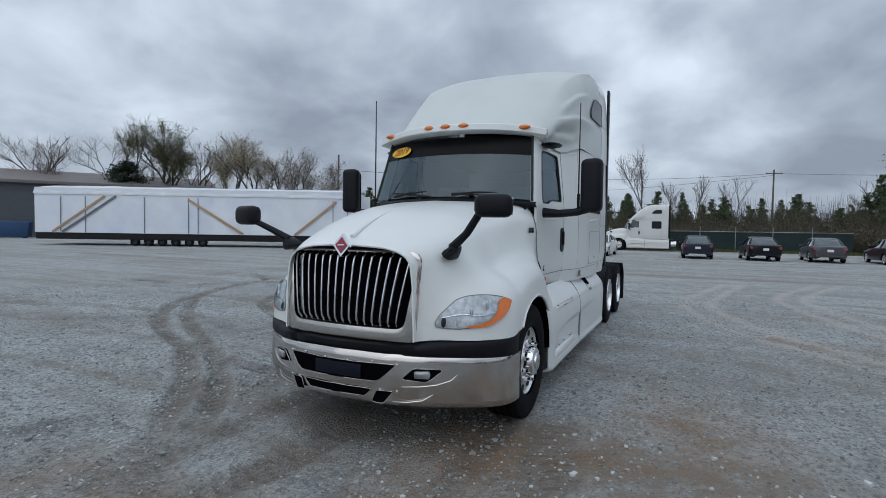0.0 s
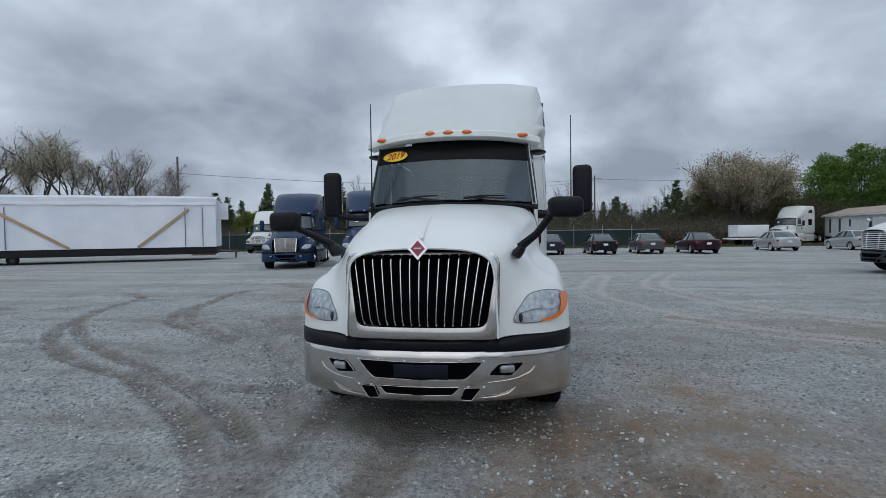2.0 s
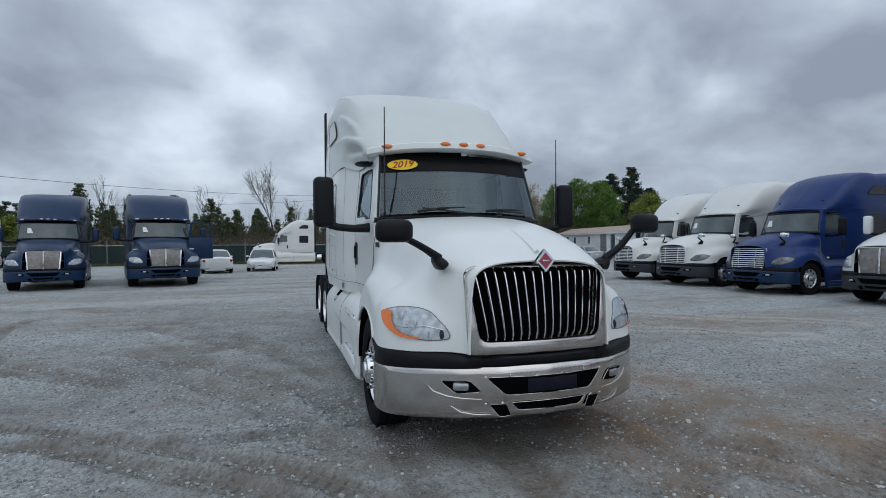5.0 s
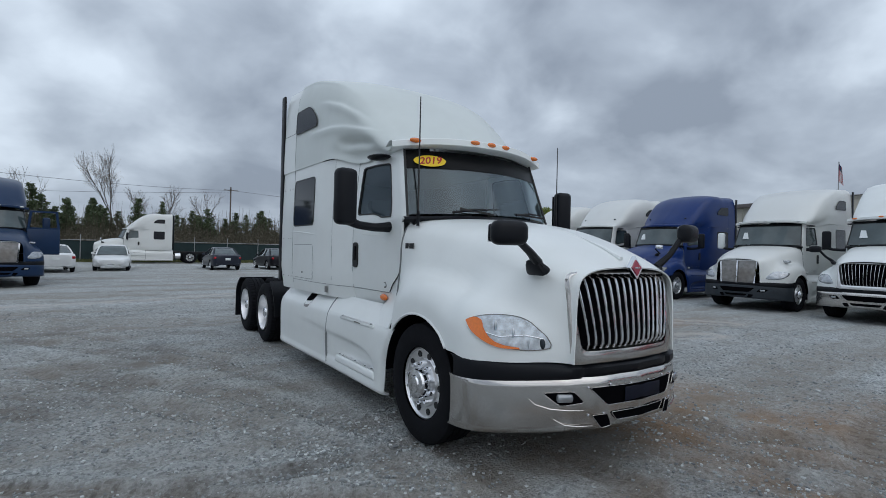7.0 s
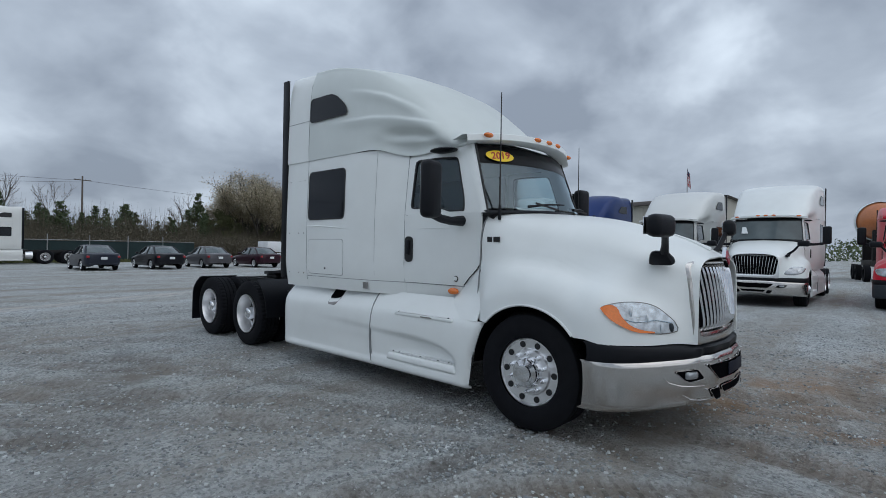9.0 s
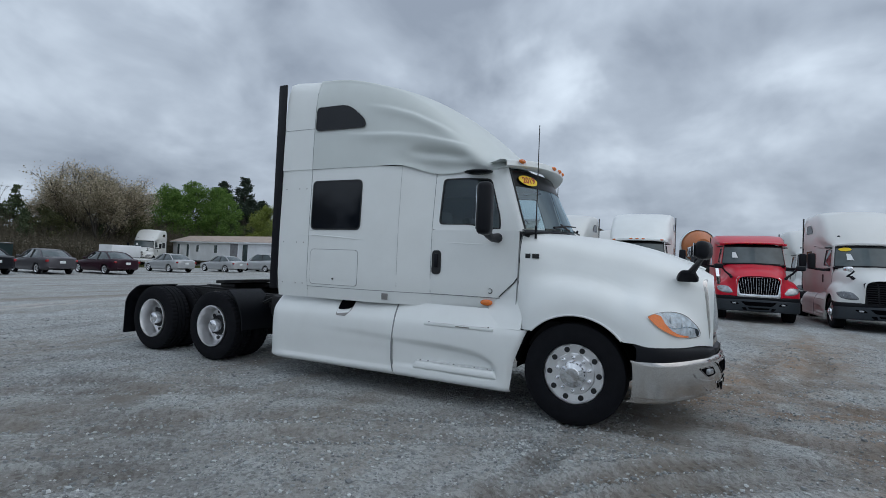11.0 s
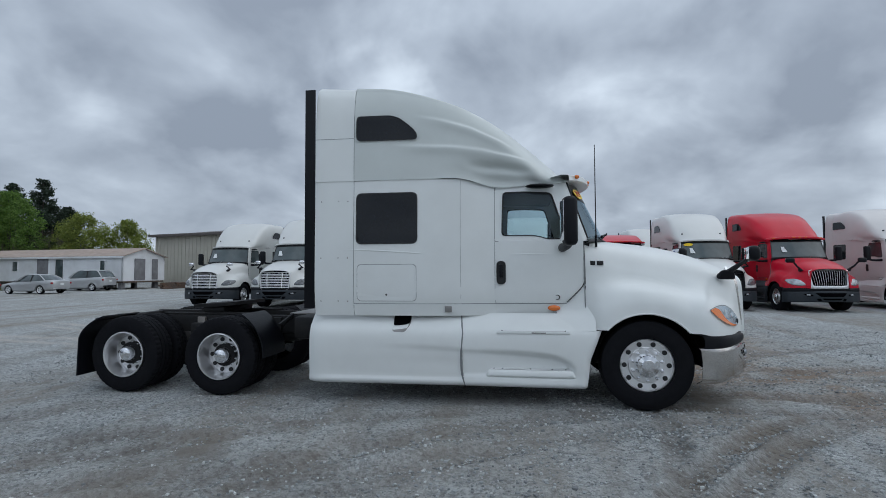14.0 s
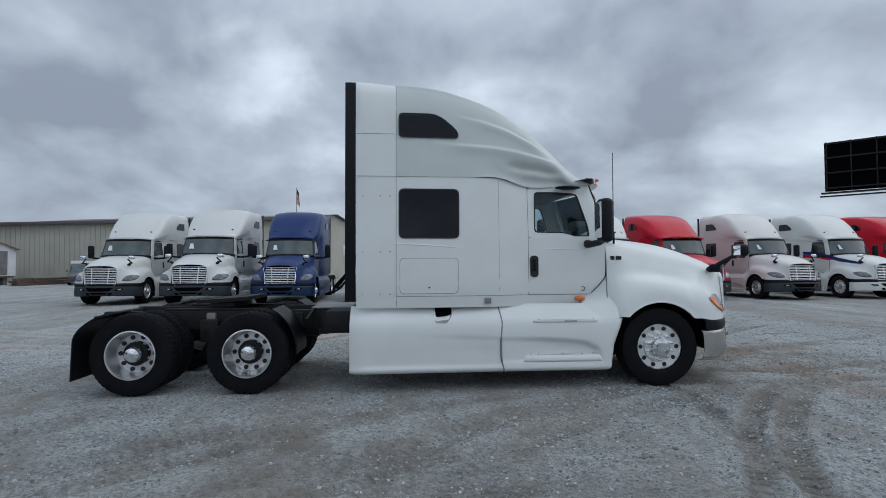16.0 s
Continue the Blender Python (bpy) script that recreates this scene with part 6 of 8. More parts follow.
def wrapped_house():
    a, b = Vector((-41.6, 17.6, 0)), Vector((-19.8, 28.4, 0))
    long = (b - a).length
    t = thing("wrapped_house_section", "half of a factory-built house in white plastic wrap on wheels", "mobile home",
              Matrix.Translation(a) @ Matrix.Rotation(math.atan2(b.y - a.y, b.x - a.x), 4, "Z"))
    z0, z1 = 0.95, 4.35
    rng = random.Random(3)
    rows = []
    for z in np.linspace(z0, z1, 10):
        rows.append([(x, 0.03 * noise.noise((x * 0.6, z * 1.4, 0)) + 0.02 * noise.noise((x * 2.3, z * 0.8, 5)), z) for x in np.linspace(0, long, 90)])
    part("wrapped_wall", sheet(rows), wrap_white, t, "white plastic-wrapped wall")
    for x in (0, long):
        part("wrapped_end", sheet([[(x, y, z) for y in np.linspace(0, 4.3, 6)] for z in (z0, 2.5, z1)]), wrap_white, t)
    part("wrapped_roof", sheet([[(x, y, z1 - 0.38 + h + 0.05 * noise.noise((x * 0.7, y * 2, 1))) for x in np.linspace(-0.05, long + 0.05, 60)] for y, h in ((-0.06, -0.12), (-0.05, 0.02), (0.1, 0.32), (0.9, 0.50), (2.2, 0.66), (4.3, 0.8))]), wrap_roof, t, "sagging plastic over the roof")
    part("wrapped_back", sheet([[(x, 4.3, z) for x in (0, long)] for z in (z0, z1 + 0.3)]), wrap_white, t)
    # floor frame made deeper and black, to paint in the shade beneath it
    part("floor_frame", box((long, 4.1, 0.50), (long / 2, 2.14, 0.70), 0.03), rail_black, t)
    for x in (0.08, 0.155, 0.47, 0.50, 0.92, 0.965, 0.335):
        part("wall_batten", box((0.05, 0.03, 2.7), (x * long, -0.055, 2.35), 0.004), batten, t)
    for x0, x1 in ((0.055, 0.215), (0.085, 0.250)):
        d = Vector(((x1 - x0) * long, 0, 2.75))
        part("brace_board", box((d.length, 0.04, 0.16), ((x0 + x1) / 2 * long, -0.09, 2.38), 0.006, None, Matrix.Rotation(-math.atan2(d.z, d.x), 3, "Y")), timber if x0 < 0.06 else batten, t, "diagonal timber brace")
    for x0, x1, sgn in ((0.47, 0.64, -1), (0.80, 0.93, 1)):
        d = Vector(((x1 - x0) * long, 0, 2.6))
        part("brace_board", box((d.length, 0.04, 0.18), ((x0 + x1) / 2 * long, -0.09, 2.28), 0.006, None, Matrix.Rotation(-sgn * math.atan2(d.z, d.x), 3, "Y")), timber, t, "diagonal timber brace")
    for k in range(6):
        w = part("wheel", lathe([(-0.11, 0.18), (-0.12, 0.30), (-0.08, 0.34), (0.08, 0.34), (0.12, 0.30), (0.11, 0.18)], None, 20, (0.30 * long + k * 1.02, 0.25, 0.335), "y"), rubber, t)
        part("hub", lathe([(-0.10, 0.18), (-0.05, 0.15), (-0.06, 0.0)], None, 14, (0.30 * long + k * 1.02, 0.25, 0.335), "y"), grey_plastic, w)
    part("skid_box", box((1.5, 0.4, 0.5), (0.965 * long, 0.3, 0.60), 0.03), rust, t)
    part("tow_tongue", tube([(long, 1.2, 0.62), (long + 1.3, 2.0, 0.50)], 0.07, sides=8), rust, t)
    part("tow_tongue", tube([(long, 3.0, 0.62), (long + 1.3, 2.2, 0.50)], 0.07, sides=8), rust, t)
    part("jack", tube([(long + 1.15, 2.1, 0.05), (long + 1.15, 2.1, 0.75)], 0.06, sides=8), rust, t)
    part("end_flap", box((0.9, 0.06, 1.2), (long + 0.3, 1.2, 3.5), 0.01), wrap_roof, t)


wrapped_house()


# ---- parked cars: front towards -y ----
CAR = {  # y: half section from the sill over the shoulder to the bonnet line
    -2.30: [(0.10, 0.42), (0.50, 0.42), (0.62, 0.50), (0.62, 0.58), (0.50, 0.63), (0, 0.64)],
    -2.15: [(0.55, 0.24), (0.78, 0.30), (0.80, 0.48), (0.78, 0.62), (0.64, 0.71), (0, 0.73)],
    -1.55: [(0.60, 0.20), (0.88, 0.26), (0.90, 0.50), (0.88, 0.70), (0.72, 0.81), (0, 0.86)],
    -0.75: [(0.60, 0.18), (0.90, 0.24), (0.92, 0.52), (0.90, 0.78), (0.78, 0.90), (0, 0.95)],
    0.40: [(0.60, 0.18), (0.91, 0.24), (0.93, 0.54), (0.91, 0.82), (0.80, 0.93), (0, 0.96)],
    1.40: [(0.60, 0.20), (0.90, 0.26), (0.92, 0.58), (0.90, 0.88), (0.78, 0.98), (0, 1.01)],
    2.05: [(0.60, 0.24), (0.84, 0.32), (0.88, 0.62), (0.86, 0.90), (0.74, 1.01), (0, 1.04)],
    2.28: [(0.50, 0.30), (0.76, 0.38), (0.82, 0.62), (0.80, 0.88), (0.70, 0.98), (0, 1.01)],
    2.36: [(0.30, 0.42), (0.60, 0.46), (0.66, 0.62), (0.64, 0.84), (0.56, 0.92), (0, 0.94)],
}


def car(at, paint, label, kind="sedan", group="row of parked cars"):
    t = thing("car", label, "car", at, group)
    tall = 1.18 if kind == "suv" else 1.0
    table = {y: [(x, z * (tall if z > 0.4 else 1)) for x, z in s] for y, s in CAR.items()}
    ys = np.linspace(-2.30, 2.36, 40)
    rows = stations(smooth_table(table, 30), ys, 18)
    for r in rows:
        y = r[0][1]
        for wy in (-1.38, 1.38):
            d = 0.36 ** 2 - (y - wy) ** 2
            if d > 0:
                top = 0.32 + math.sqrt(d)
                for k, (x, yy, z) in enumerate(r):
                    if k < 9 and z < top:
                        r[k] = (x, yy, min(top, r[9][2]))
    bm = both(sheet(rows))
    for r in (rows[0], rows[-1]):
        bm.faces.new([bm.verts.new(p) for p in [tuple(q) for q in r] + [(-q[0], q[1], q[2]) for q in reversed(r[:-1])]])
    bmesh.ops.remove_doubles(bm, verts=bm.verts[:], dist=0.0005)
    part("body", thick(bm, 0.01), paint, t, angle=50)
    roof_z = 1.46 if kind != "suv" else 1.76
    if kind == "suv":
        st = [(-0.95, 0.74, 1.08), (-0.15, 0.66, roof_z - 0.04), (0.6, 0.67, roof_z), (1.7, 0.66, roof_z - 0.03), (2.22, 0.72, 1.18)]
    elif kind == "hatch":
        st = [(-1.05, 0.74, 0.93), (-0.25, 0.62, roof_z - 0.03), (0.5, 0.61, roof_z + 0.02), (1.35, 0.60, roof_z - 0.08), (2.15, 0.70, 1.02)]
    else:
        st = [(-0.85, 0.74, 0.94), (-0.10, 0.60, roof_z - 0.04), (0.45, 0.585, roof_z), (1.05, 0.58, roof_z - 0.05), (1.78, 0.70, 1.03)]
    belt = 0.95 * tall if kind == "suv" else 0.93
    top = [(y, w, z) for y, w, z in st]
    # glasshouse: dark glass all round under a painted roof, with pillars
    gl = bmesh.new()
    rr = []
    for y, w, z in [tuple(p) for p in spline(top, 22)]:
        rr.append([(-0.80, y, min(belt, z)), (-w - 0.02, y, max(belt, z - 0.05)), (-w * 0.9, y, z - 0.005), (0, y, z + 0.008), (w * 0.9, y, z - 0.005), (w + 0.02, y, max(belt, z - 0.05)), (0.80, y, min(belt, z))])
    sheet(rr, gl)
    house = part("window_band", gl, far_glass, t, "dark window glass", angle=50)
    mid = [p for p in spline(top, 40) if st[1][0] - 0.05 <= p[0] <= st[3][0] + 0.05]
    part("roof", thick(sheet([[(x * p[1], p[0], p[2] + 0.012 - 0.02 * x * x * x * x - (0.03 if abs(x) > 1.01 else 0)) for x in (-1.05, -1, -0.6, 0, 0.6, 1, 1.05)] for p in mid]), 0.008), paint, t, angle=60)
    for s in (-1, 1):
        for p, q in ((st[0], st[1]), (st[4], st[3])):
            a = Vector((s * 0.79, p[0], belt))
            b = Vector((s * (q[1] + 0.02), q[0], q[2] - 0.02))
            part("pillar", tube([a, a.lerp(b, 0.5) + Vector((s * 0.012, 0, 0.03)), b], 0.04, sides=6), paint, house)
        yb = (st[1][0] + st[3][0]) / 2
        part("pillar", tube([(s * 0.81, yb, belt), (s * (st[2][1] + 0.035), yb, roof_z - 0.06)], 0.035, sides=6), seal, house)
        for wy in (-1.38, 1.38):
            w = part("wheel", lathe([(s * 0.89, 0.23), (s * 0.90, 0.30), (s * 0.87, 0.325), (s * 0.72, 0.325), (s * 0.70, 0.2)], None, 24, (0, wy, 0.32)), rubber, t)
            part("rim", lathe([(s * 0.885, 0.235), (s * 0.895, 0.225), (s * 0.86, 0.18), (s * 0.875, 0.06), (s * 0.88, 0.0)], None, 20, (0, wy, 0.32)), alloy, w)
            for k in range(5):
                a = 2 * math.pi * k / 5
                part("rim_gap", sphere(0.05, (s * 0.868, wy + 0.145 * math.cos(a), 0.32 + 0.145 * math.sin(a)), (0.3, 1, 1), None, 8, 6), seal, w)
        part("mirror", box((0.16, 0.10, 0.12), (s * 0.98, -0.62, 1.0 * tall), 0.03), paint, t)
        z = 0.80 * tall
        part("tail_lamp", box((0.34, 0.14, 0.15), (s * 0.68, 2.24, z), 0.04, None, Matrix.Rotation(s * radians(28), 3, "Z")), tail_red, t, "red tail lamp")
        part("head_lamp", box((0.36, 0.18, 0.13), (s * 0.62, -2.08, 0.64 * tall), 0.05, None, Matrix.Rotation(s * radians(32), 3, "Z")), reflector, t, "clear head lamp")
    part("rear_plate", box((0.31, 0.02, 0.15), (0, 2.375, 0.72 * tall), 0.01), paper, t)
    part("rear_bumper", box((1.40, 0.16, 0.12), (0, 2.27, 0.40), 0.05), paint if kind != "suv" else black_plastic, t)
    part("front_grille", box((0.9, 0.10, 0.16), (0, -2.24, 0.47), 0.04), void_black, t)
    return t


dark_grey = material("dark_grey_car_paint", (0.022, 0.026, 0.040), 0.3, vary=0.04, coat=0.1, spec=0.25)
black_car = material("black_car_paint", (0.008, 0.008, 0.012), 0.28, vary=0.04, coat=0.1, spec=0.25)
grey_car = material("grey_car_paint", (0.10, 0.095, 0.105), 0.3, 0.3, vary=0.04, coat=0.2, spec=0.3)
wine_car = material("dark_red_car_paint", (0.030, 0.008, 0.016), 0.28, vary=0.04, coat=0.1, spec=0.25)
silver_car = material("silver_car_paint", (0.46, 0.47, 0.48), 0.3, 0.35, vary=0.03, coat=0.5)
white_car = material("white_car_paint", (0.76, 0.77, 0.77), 0.28, vary=0.02, coat=0.5)
for x, y, turn, paint, label, kind in (
        (3.8, 33.6, 180, dark_grey, "dark blue-grey sedan parked on the gravel", "sedan"), (7.4, 33.7, 182, black_car, "black sedan parked on the gravel", "sedan"),
        (10.85, 34.2, 178, grey_car, "grey sedan parked on the gravel", "sedan"), (14.25, 33.7, 181, wine_car, "dark wine-red sedan parked on the gravel", "sedan"),
        (21.3, 37.1, 176, silver_car, "silver sedan parked on the gravel", "sedan"), (26.9, 37.4, 178, silver_car, "silver compact sedan parked on the gravel", "sedan"),
        (32.5, 38.3, 180, silver_car, "silver sport utility car parked on the gravel", "suv"), (-5.3, 31.4, 188, white_car, "white sedan parked beside a blue tractor", "sedan"),
        (-2.4, 33.0, -4, white_car, "white hatchback facing the yard", "hatch"), (38.6, 30.2, -60, grey_car, "silver-grey pickup truck by the warehouse", "suv")):
    car(pose(x, y, 0, 0, 0, turn), paint, label, kind)

# ---- the other road tractors ----
ROW = "tractors parked in the facing row"
specs = (
    (15.1, 15.1, cream_paint, "white sleeper tractor with grey bumper and barred grille", "slats", grey_plastic, None, {}),
    (14.6, 11.5, cream_paint, "white sleeper tractor with paper sheet in the windscreen", "slats", grey_plastic, None, {}),
    (14.4, 8.0, blue_paint, "blue sleeper tractor with chrome slatted grille", "slats", navy_paint, bright_chrome, {}),
    (14.3, 4.05, cream_paint, "white sleeper tractor with tall mesh grille", "mesh", grey_plastic, bright_chrome, {"mirror_mat": white_paint}),
    (13.9, 0.75, white_paint, "white sleeper tractor with chrome barred grille and bumper", "flat", chrome, None, {}),
    (15.1, -3.2, red_paint, "red mid-roof tractor with chrome barred grille and dark bumper", "flat", grey_plastic, bright_chrome, {"low": True}),
    (14.4, -6.5, cream_paint, "white sleeper tractor with black slatted grille and yellow sticker", "slats", grey_plastic, black_plastic, {"sticker": True}),
    (14.0, -9.8, red_paint, "red sleeper tractor with chrome grille surround", "flat", grey_plastic, None, {"skirt_paint": grey_plastic}),
    (14.0, -14.0, pink_white, "greyish white sleeper tractor with silver grille", "slats", grey_plastic, None, {}),
    (14.0, -18.1, cream_paint, "white sleeper tractor with red and blue stripe", "slats", cream_paint, bright_chrome, {"band": red_paint}),
    (14.0, -22.0, red_paint, "red sleeper tractor at the end of the row", "flat", grey_plastic, None, {}),
)
BUILT = {}


def lower_roof(ob, share=0.36):
    """A mid-height roof: all that stands above the cab is brought down, the upper side windows go."""
    doomed = []
    for c in ob.children_recursive:
        if c.type != "MESH":
            continue
        if c.name.startswith("sleeper_window") and min(v.co.z for v in c.data.vertices) > 3:
            doomed += [c, *c.children]
            continue
        for v in c.data.vertices:
            if v.co.z > 2.72:
                v.co.z = 2.72 + (v.co.z - 2.72) * share
    for c in doomed:
        bpy.data.objects.remove(c)
    return ob


def parked(x, y, turn, paint, label, style, bump_mat, surr, group, extra):
    """A tractor like one that stands already is a copy of it, with its own label."""
    key = (paint.name, style, bump_mat.name, surr.name, tuple(extra))
    at = pose(x, y, 0, 0, 0, turn) @ Matrix.Diagonal((1.08, 1.04, 1.03, 1))
    if key in BUILT:
        return tagged(copy_thing(BUILT[key], at), label, "truck", group)
    low = extra.pop("low", False)
    BUILT[key] = tractor(at, paint, label, style, bump_mat, surround=surr, group=group, sheet_of_paper=True, marks=amber if style == "flat" else cream_paint, **extra)
    if low:
        lower_roof(BUILT[key])
    return BUILT[key]


for x, y, paint, label, style, bump_mat, surr, extra in specs:
    parked(x, y, -90, paint, label, style, bump_mat, surr or alloy, ROW, extra)
for x, y, turn, paint, label, style, bump_mat in (
        (-10.42, 19.7, 14, navy_paint, "dark blue sleeper tractor with mesh grille", "mesh", navy_paint), (-6.35, 20.1, 14, navy_paint, "dark blue sleeper tractor with its door open", "mesh", navy_paint),
        (-23.3, 42.0, 12, cream_paint, "white sleeper tractor standing by the fence", "slats", grey_plastic), (-2.1, 45.0, -90, cream_paint, "white sleeper tractor side-on by the fence", "slats", cream_paint),
        (31.0, 55.5, -52, cream_paint, "white sleeper tractor beside the mobile home", "slats", cream_paint), (24.5, -7.2, -90, cream_paint, "white sleeper tractor in the second row", "slats", grey_plastic),
        (25.5, 3.2, -90, cream_paint, "white sleeper tractor behind the front row", "slats", grey_plastic)):
    parked(x, y, turn, paint, label, style, bump_mat, bright_chrome if style == "mesh" else alloy, "tractors parked round the yard", {"mirror_mat": navy_paint} if style == "mesh" else {})

od = thing("tractor_door", "open dark blue tractor door seen edge-on", "door", pose(-6.35, 20.1, 0, 0, 0, 14) @ Matrix.Diagonal((1.08, 1.04, 1.03, 1)))
part("door_panel", box((0.95, 0.06, 0.95), (1.45, 0.55, 1.55), 0.03), navy_paint, od)
part("door_window_frame", ring([(0.98, 2.02), (1.92, 2.02), (1.85, 2.70), (1.05, 2.70)], [(1.06, 2.08), (1.84, 2.08), (1.78, 2.63), (1.12, 2.63)], 0.05, lambda u, v, w: (u, 0.53 + w, v)), navy_paint, od, smooth=False)

# ---- buildings, fence, poles ----
siding = material("tan_metal_siding", (0.47, 0.45, 0.39), 0.55, vary=0.05, scale=2, dirt=(0.26, 0.24, 0.2), dirt_amount=0.35, dirt_scale=0.5)
dark_roof = material("brown_metal_roof", (0.12, 0.105, 0.10), 0.5, vary=0.08)
barn_wall = material("grey_barn_siding", (0.085, 0.092, 0.105), 0.6, vary=0.06, scale=1)
barn_roof = material("brown_barn_roof", (0.17, 0.145, 0.14), 0.6, vary=0.1, scale=1)
home_wall = material("white_vinyl_siding", (0.78, 0.80, 0.82), 0.55, vary=0.04, scale=1, dirt=(0.42, 0.42, 0.4), dirt_amount=0.35, dirt_scale=0.6)
home_roof = material("faded_brown_roof", (0.38, 0.30, 0.25), 0.8, vary=0.15, scale=2, dirt=(0.36, 0.33, 0.3), dirt_amount=0.5, dirt_scale=0.7)
weathered = material("weathered_grey_panel", (0.20, 0.20, 0.21), 0.8, vary=0.2, scale=2)
dump_blue = material("blue_bin_paint", (0.02, 0.06, 0.15), 0.5, vary=0.1)
fence_cloth = material("dark_green_fence_cloth", (0.012, 0.030, 0.032), 0.8, vary=0.2, scale=1.2)
galv = material("galvanised_pipe", (0.38, 0.39, 0.40), 0.45, 0.6, vary=0.1)
pole_wood = material("weathered_pole", (0.12, 0.10, 0.085), 0.85, vary=0.25, scale=5, bump=0.4, bump_scale=20)


def framed(a, b, z=0):
    """The pose with x from a towards b."""
    return Matrix.Translation((a[0], a[1], z)) @ Matrix.Rotation(math.atan2(b[1] - a[1], b[0] - a[0]), 4, "Z"), math.dist(a, b)


def warehouse():
    m, w = framed((50.5, 45.5), (42.3, 13.5))
    t = thing("warehouse", "long tan metal warehouse with dark eaves", "building", m)
    d, h = 22, 6.1
    part("wall", box((w, 0.2, h), (w / 2, 0.1, h / 2), 0.01), siding, t, "ribbed tan metal wall")
    for k in range(int(w / 0.6)):
        part("wall_rib", box((0.05, 0.05, h - 0.05), (0.3 + k * 0.6, -0.02, h / 2), 0), siding, t)
    for x in (0, w):
        o = [(0.2, 0), (d, 0), (d, h), (d / 2, h + 1.4), (0.2, h)]
        part("gable_wall", prism(o, 0.2 if x else -0.2, lambda u, v, q, x=x: (x - q, u, v)), siding, t, smooth=False)
    for s in (0, 1):
        part("roof", sheet([[(x, y, z) for x in (-0.6, w + 0.6)] for y, z in (((-0.5, h - 0.02), (d / 2, h + 1.45)) if not s else ((d / 2, h + 1.45), (d + 0.5, h - 0.02)))]), dark_roof, t)
    part("eave_trim", box((w + 1.2, 0.12, 0.32), (w / 2, -0.5, h - 0.05), 0.02), dark_roof, t, "dark eave trim")
    part("gutter_soffit", box((w + 1.2, 0.5, 0.04), (w / 2, -0.24, h - 0.18), 0.0), dark_roof, t)
    part("roll_door", box((3.6, 0.06, 4.0), (w * 0.8, -0.04, 2.0), 0.01), weathered, t, "grey roller door")


warehouse()


def barn():
    m, w = framed((-72.0, 18.0), (-54.0, 44.5))
    t = thing("shed", "long grey shed with a brown metal roof", "building", m)
    part("wall", box((w, 0.2, 6.4), (w / 2, 0.1, 3.2), 0), barn_wall, t)
    part("roof", sheet([[(x, y, z) for x in (-0.8, w + 0.8)] for y, z in ((-0.6, 6.35), (9, 8.4), (18, 6.4))]), barn_roof, t)
    part("roof_edge", box((w + 1.6, 0.1, 0.35), (w / 2, -0.6, 6.3), 0.01), barn_roof, t)
    part("gable_wall", prism([(0, 0), (18, 0), (18, 6.35), (9, 8.3), (0, 6.35)], 0.2, lambda u, v, q: (w - q, u, v)), barn_wall, t, smooth=False)
    part("gable_wall", prism([(0, 0), (18, 0), (18, 6.35), (9, 8.3), (0, 6.35)], 0.2, lambda u, v, q: (q, u, v)), barn_wall, t, smooth=False)


barn()
for x, y, sx in ((-62.0, 25.6, 3.2), (-58.8, 27.9, 2.2)):
    b = thing("dumpster", "dark blue steel waste bin by the shed", "dumpster", pose(x, y, 0, 0, 0, 52))
    part("bin_body", box((sx, 1.6, 1.5), (0, 0, 0.85), 0.05, None, None, (1.08, 1.1)), dump_blue, b)
    part("bin_lid", box((sx * 1.1, 1.8, 0.12), (0, 0, 1.68), 0.04, None, Matrix.Rotation(radians(6), 3, "X")), dump_blue, b)
    for q in (-1, 1):
        part("bin_skid", box((0.2, 1.5, 0.12), (q * sx * 0.38, 0, 0.06), 0.01), rail_black, b)


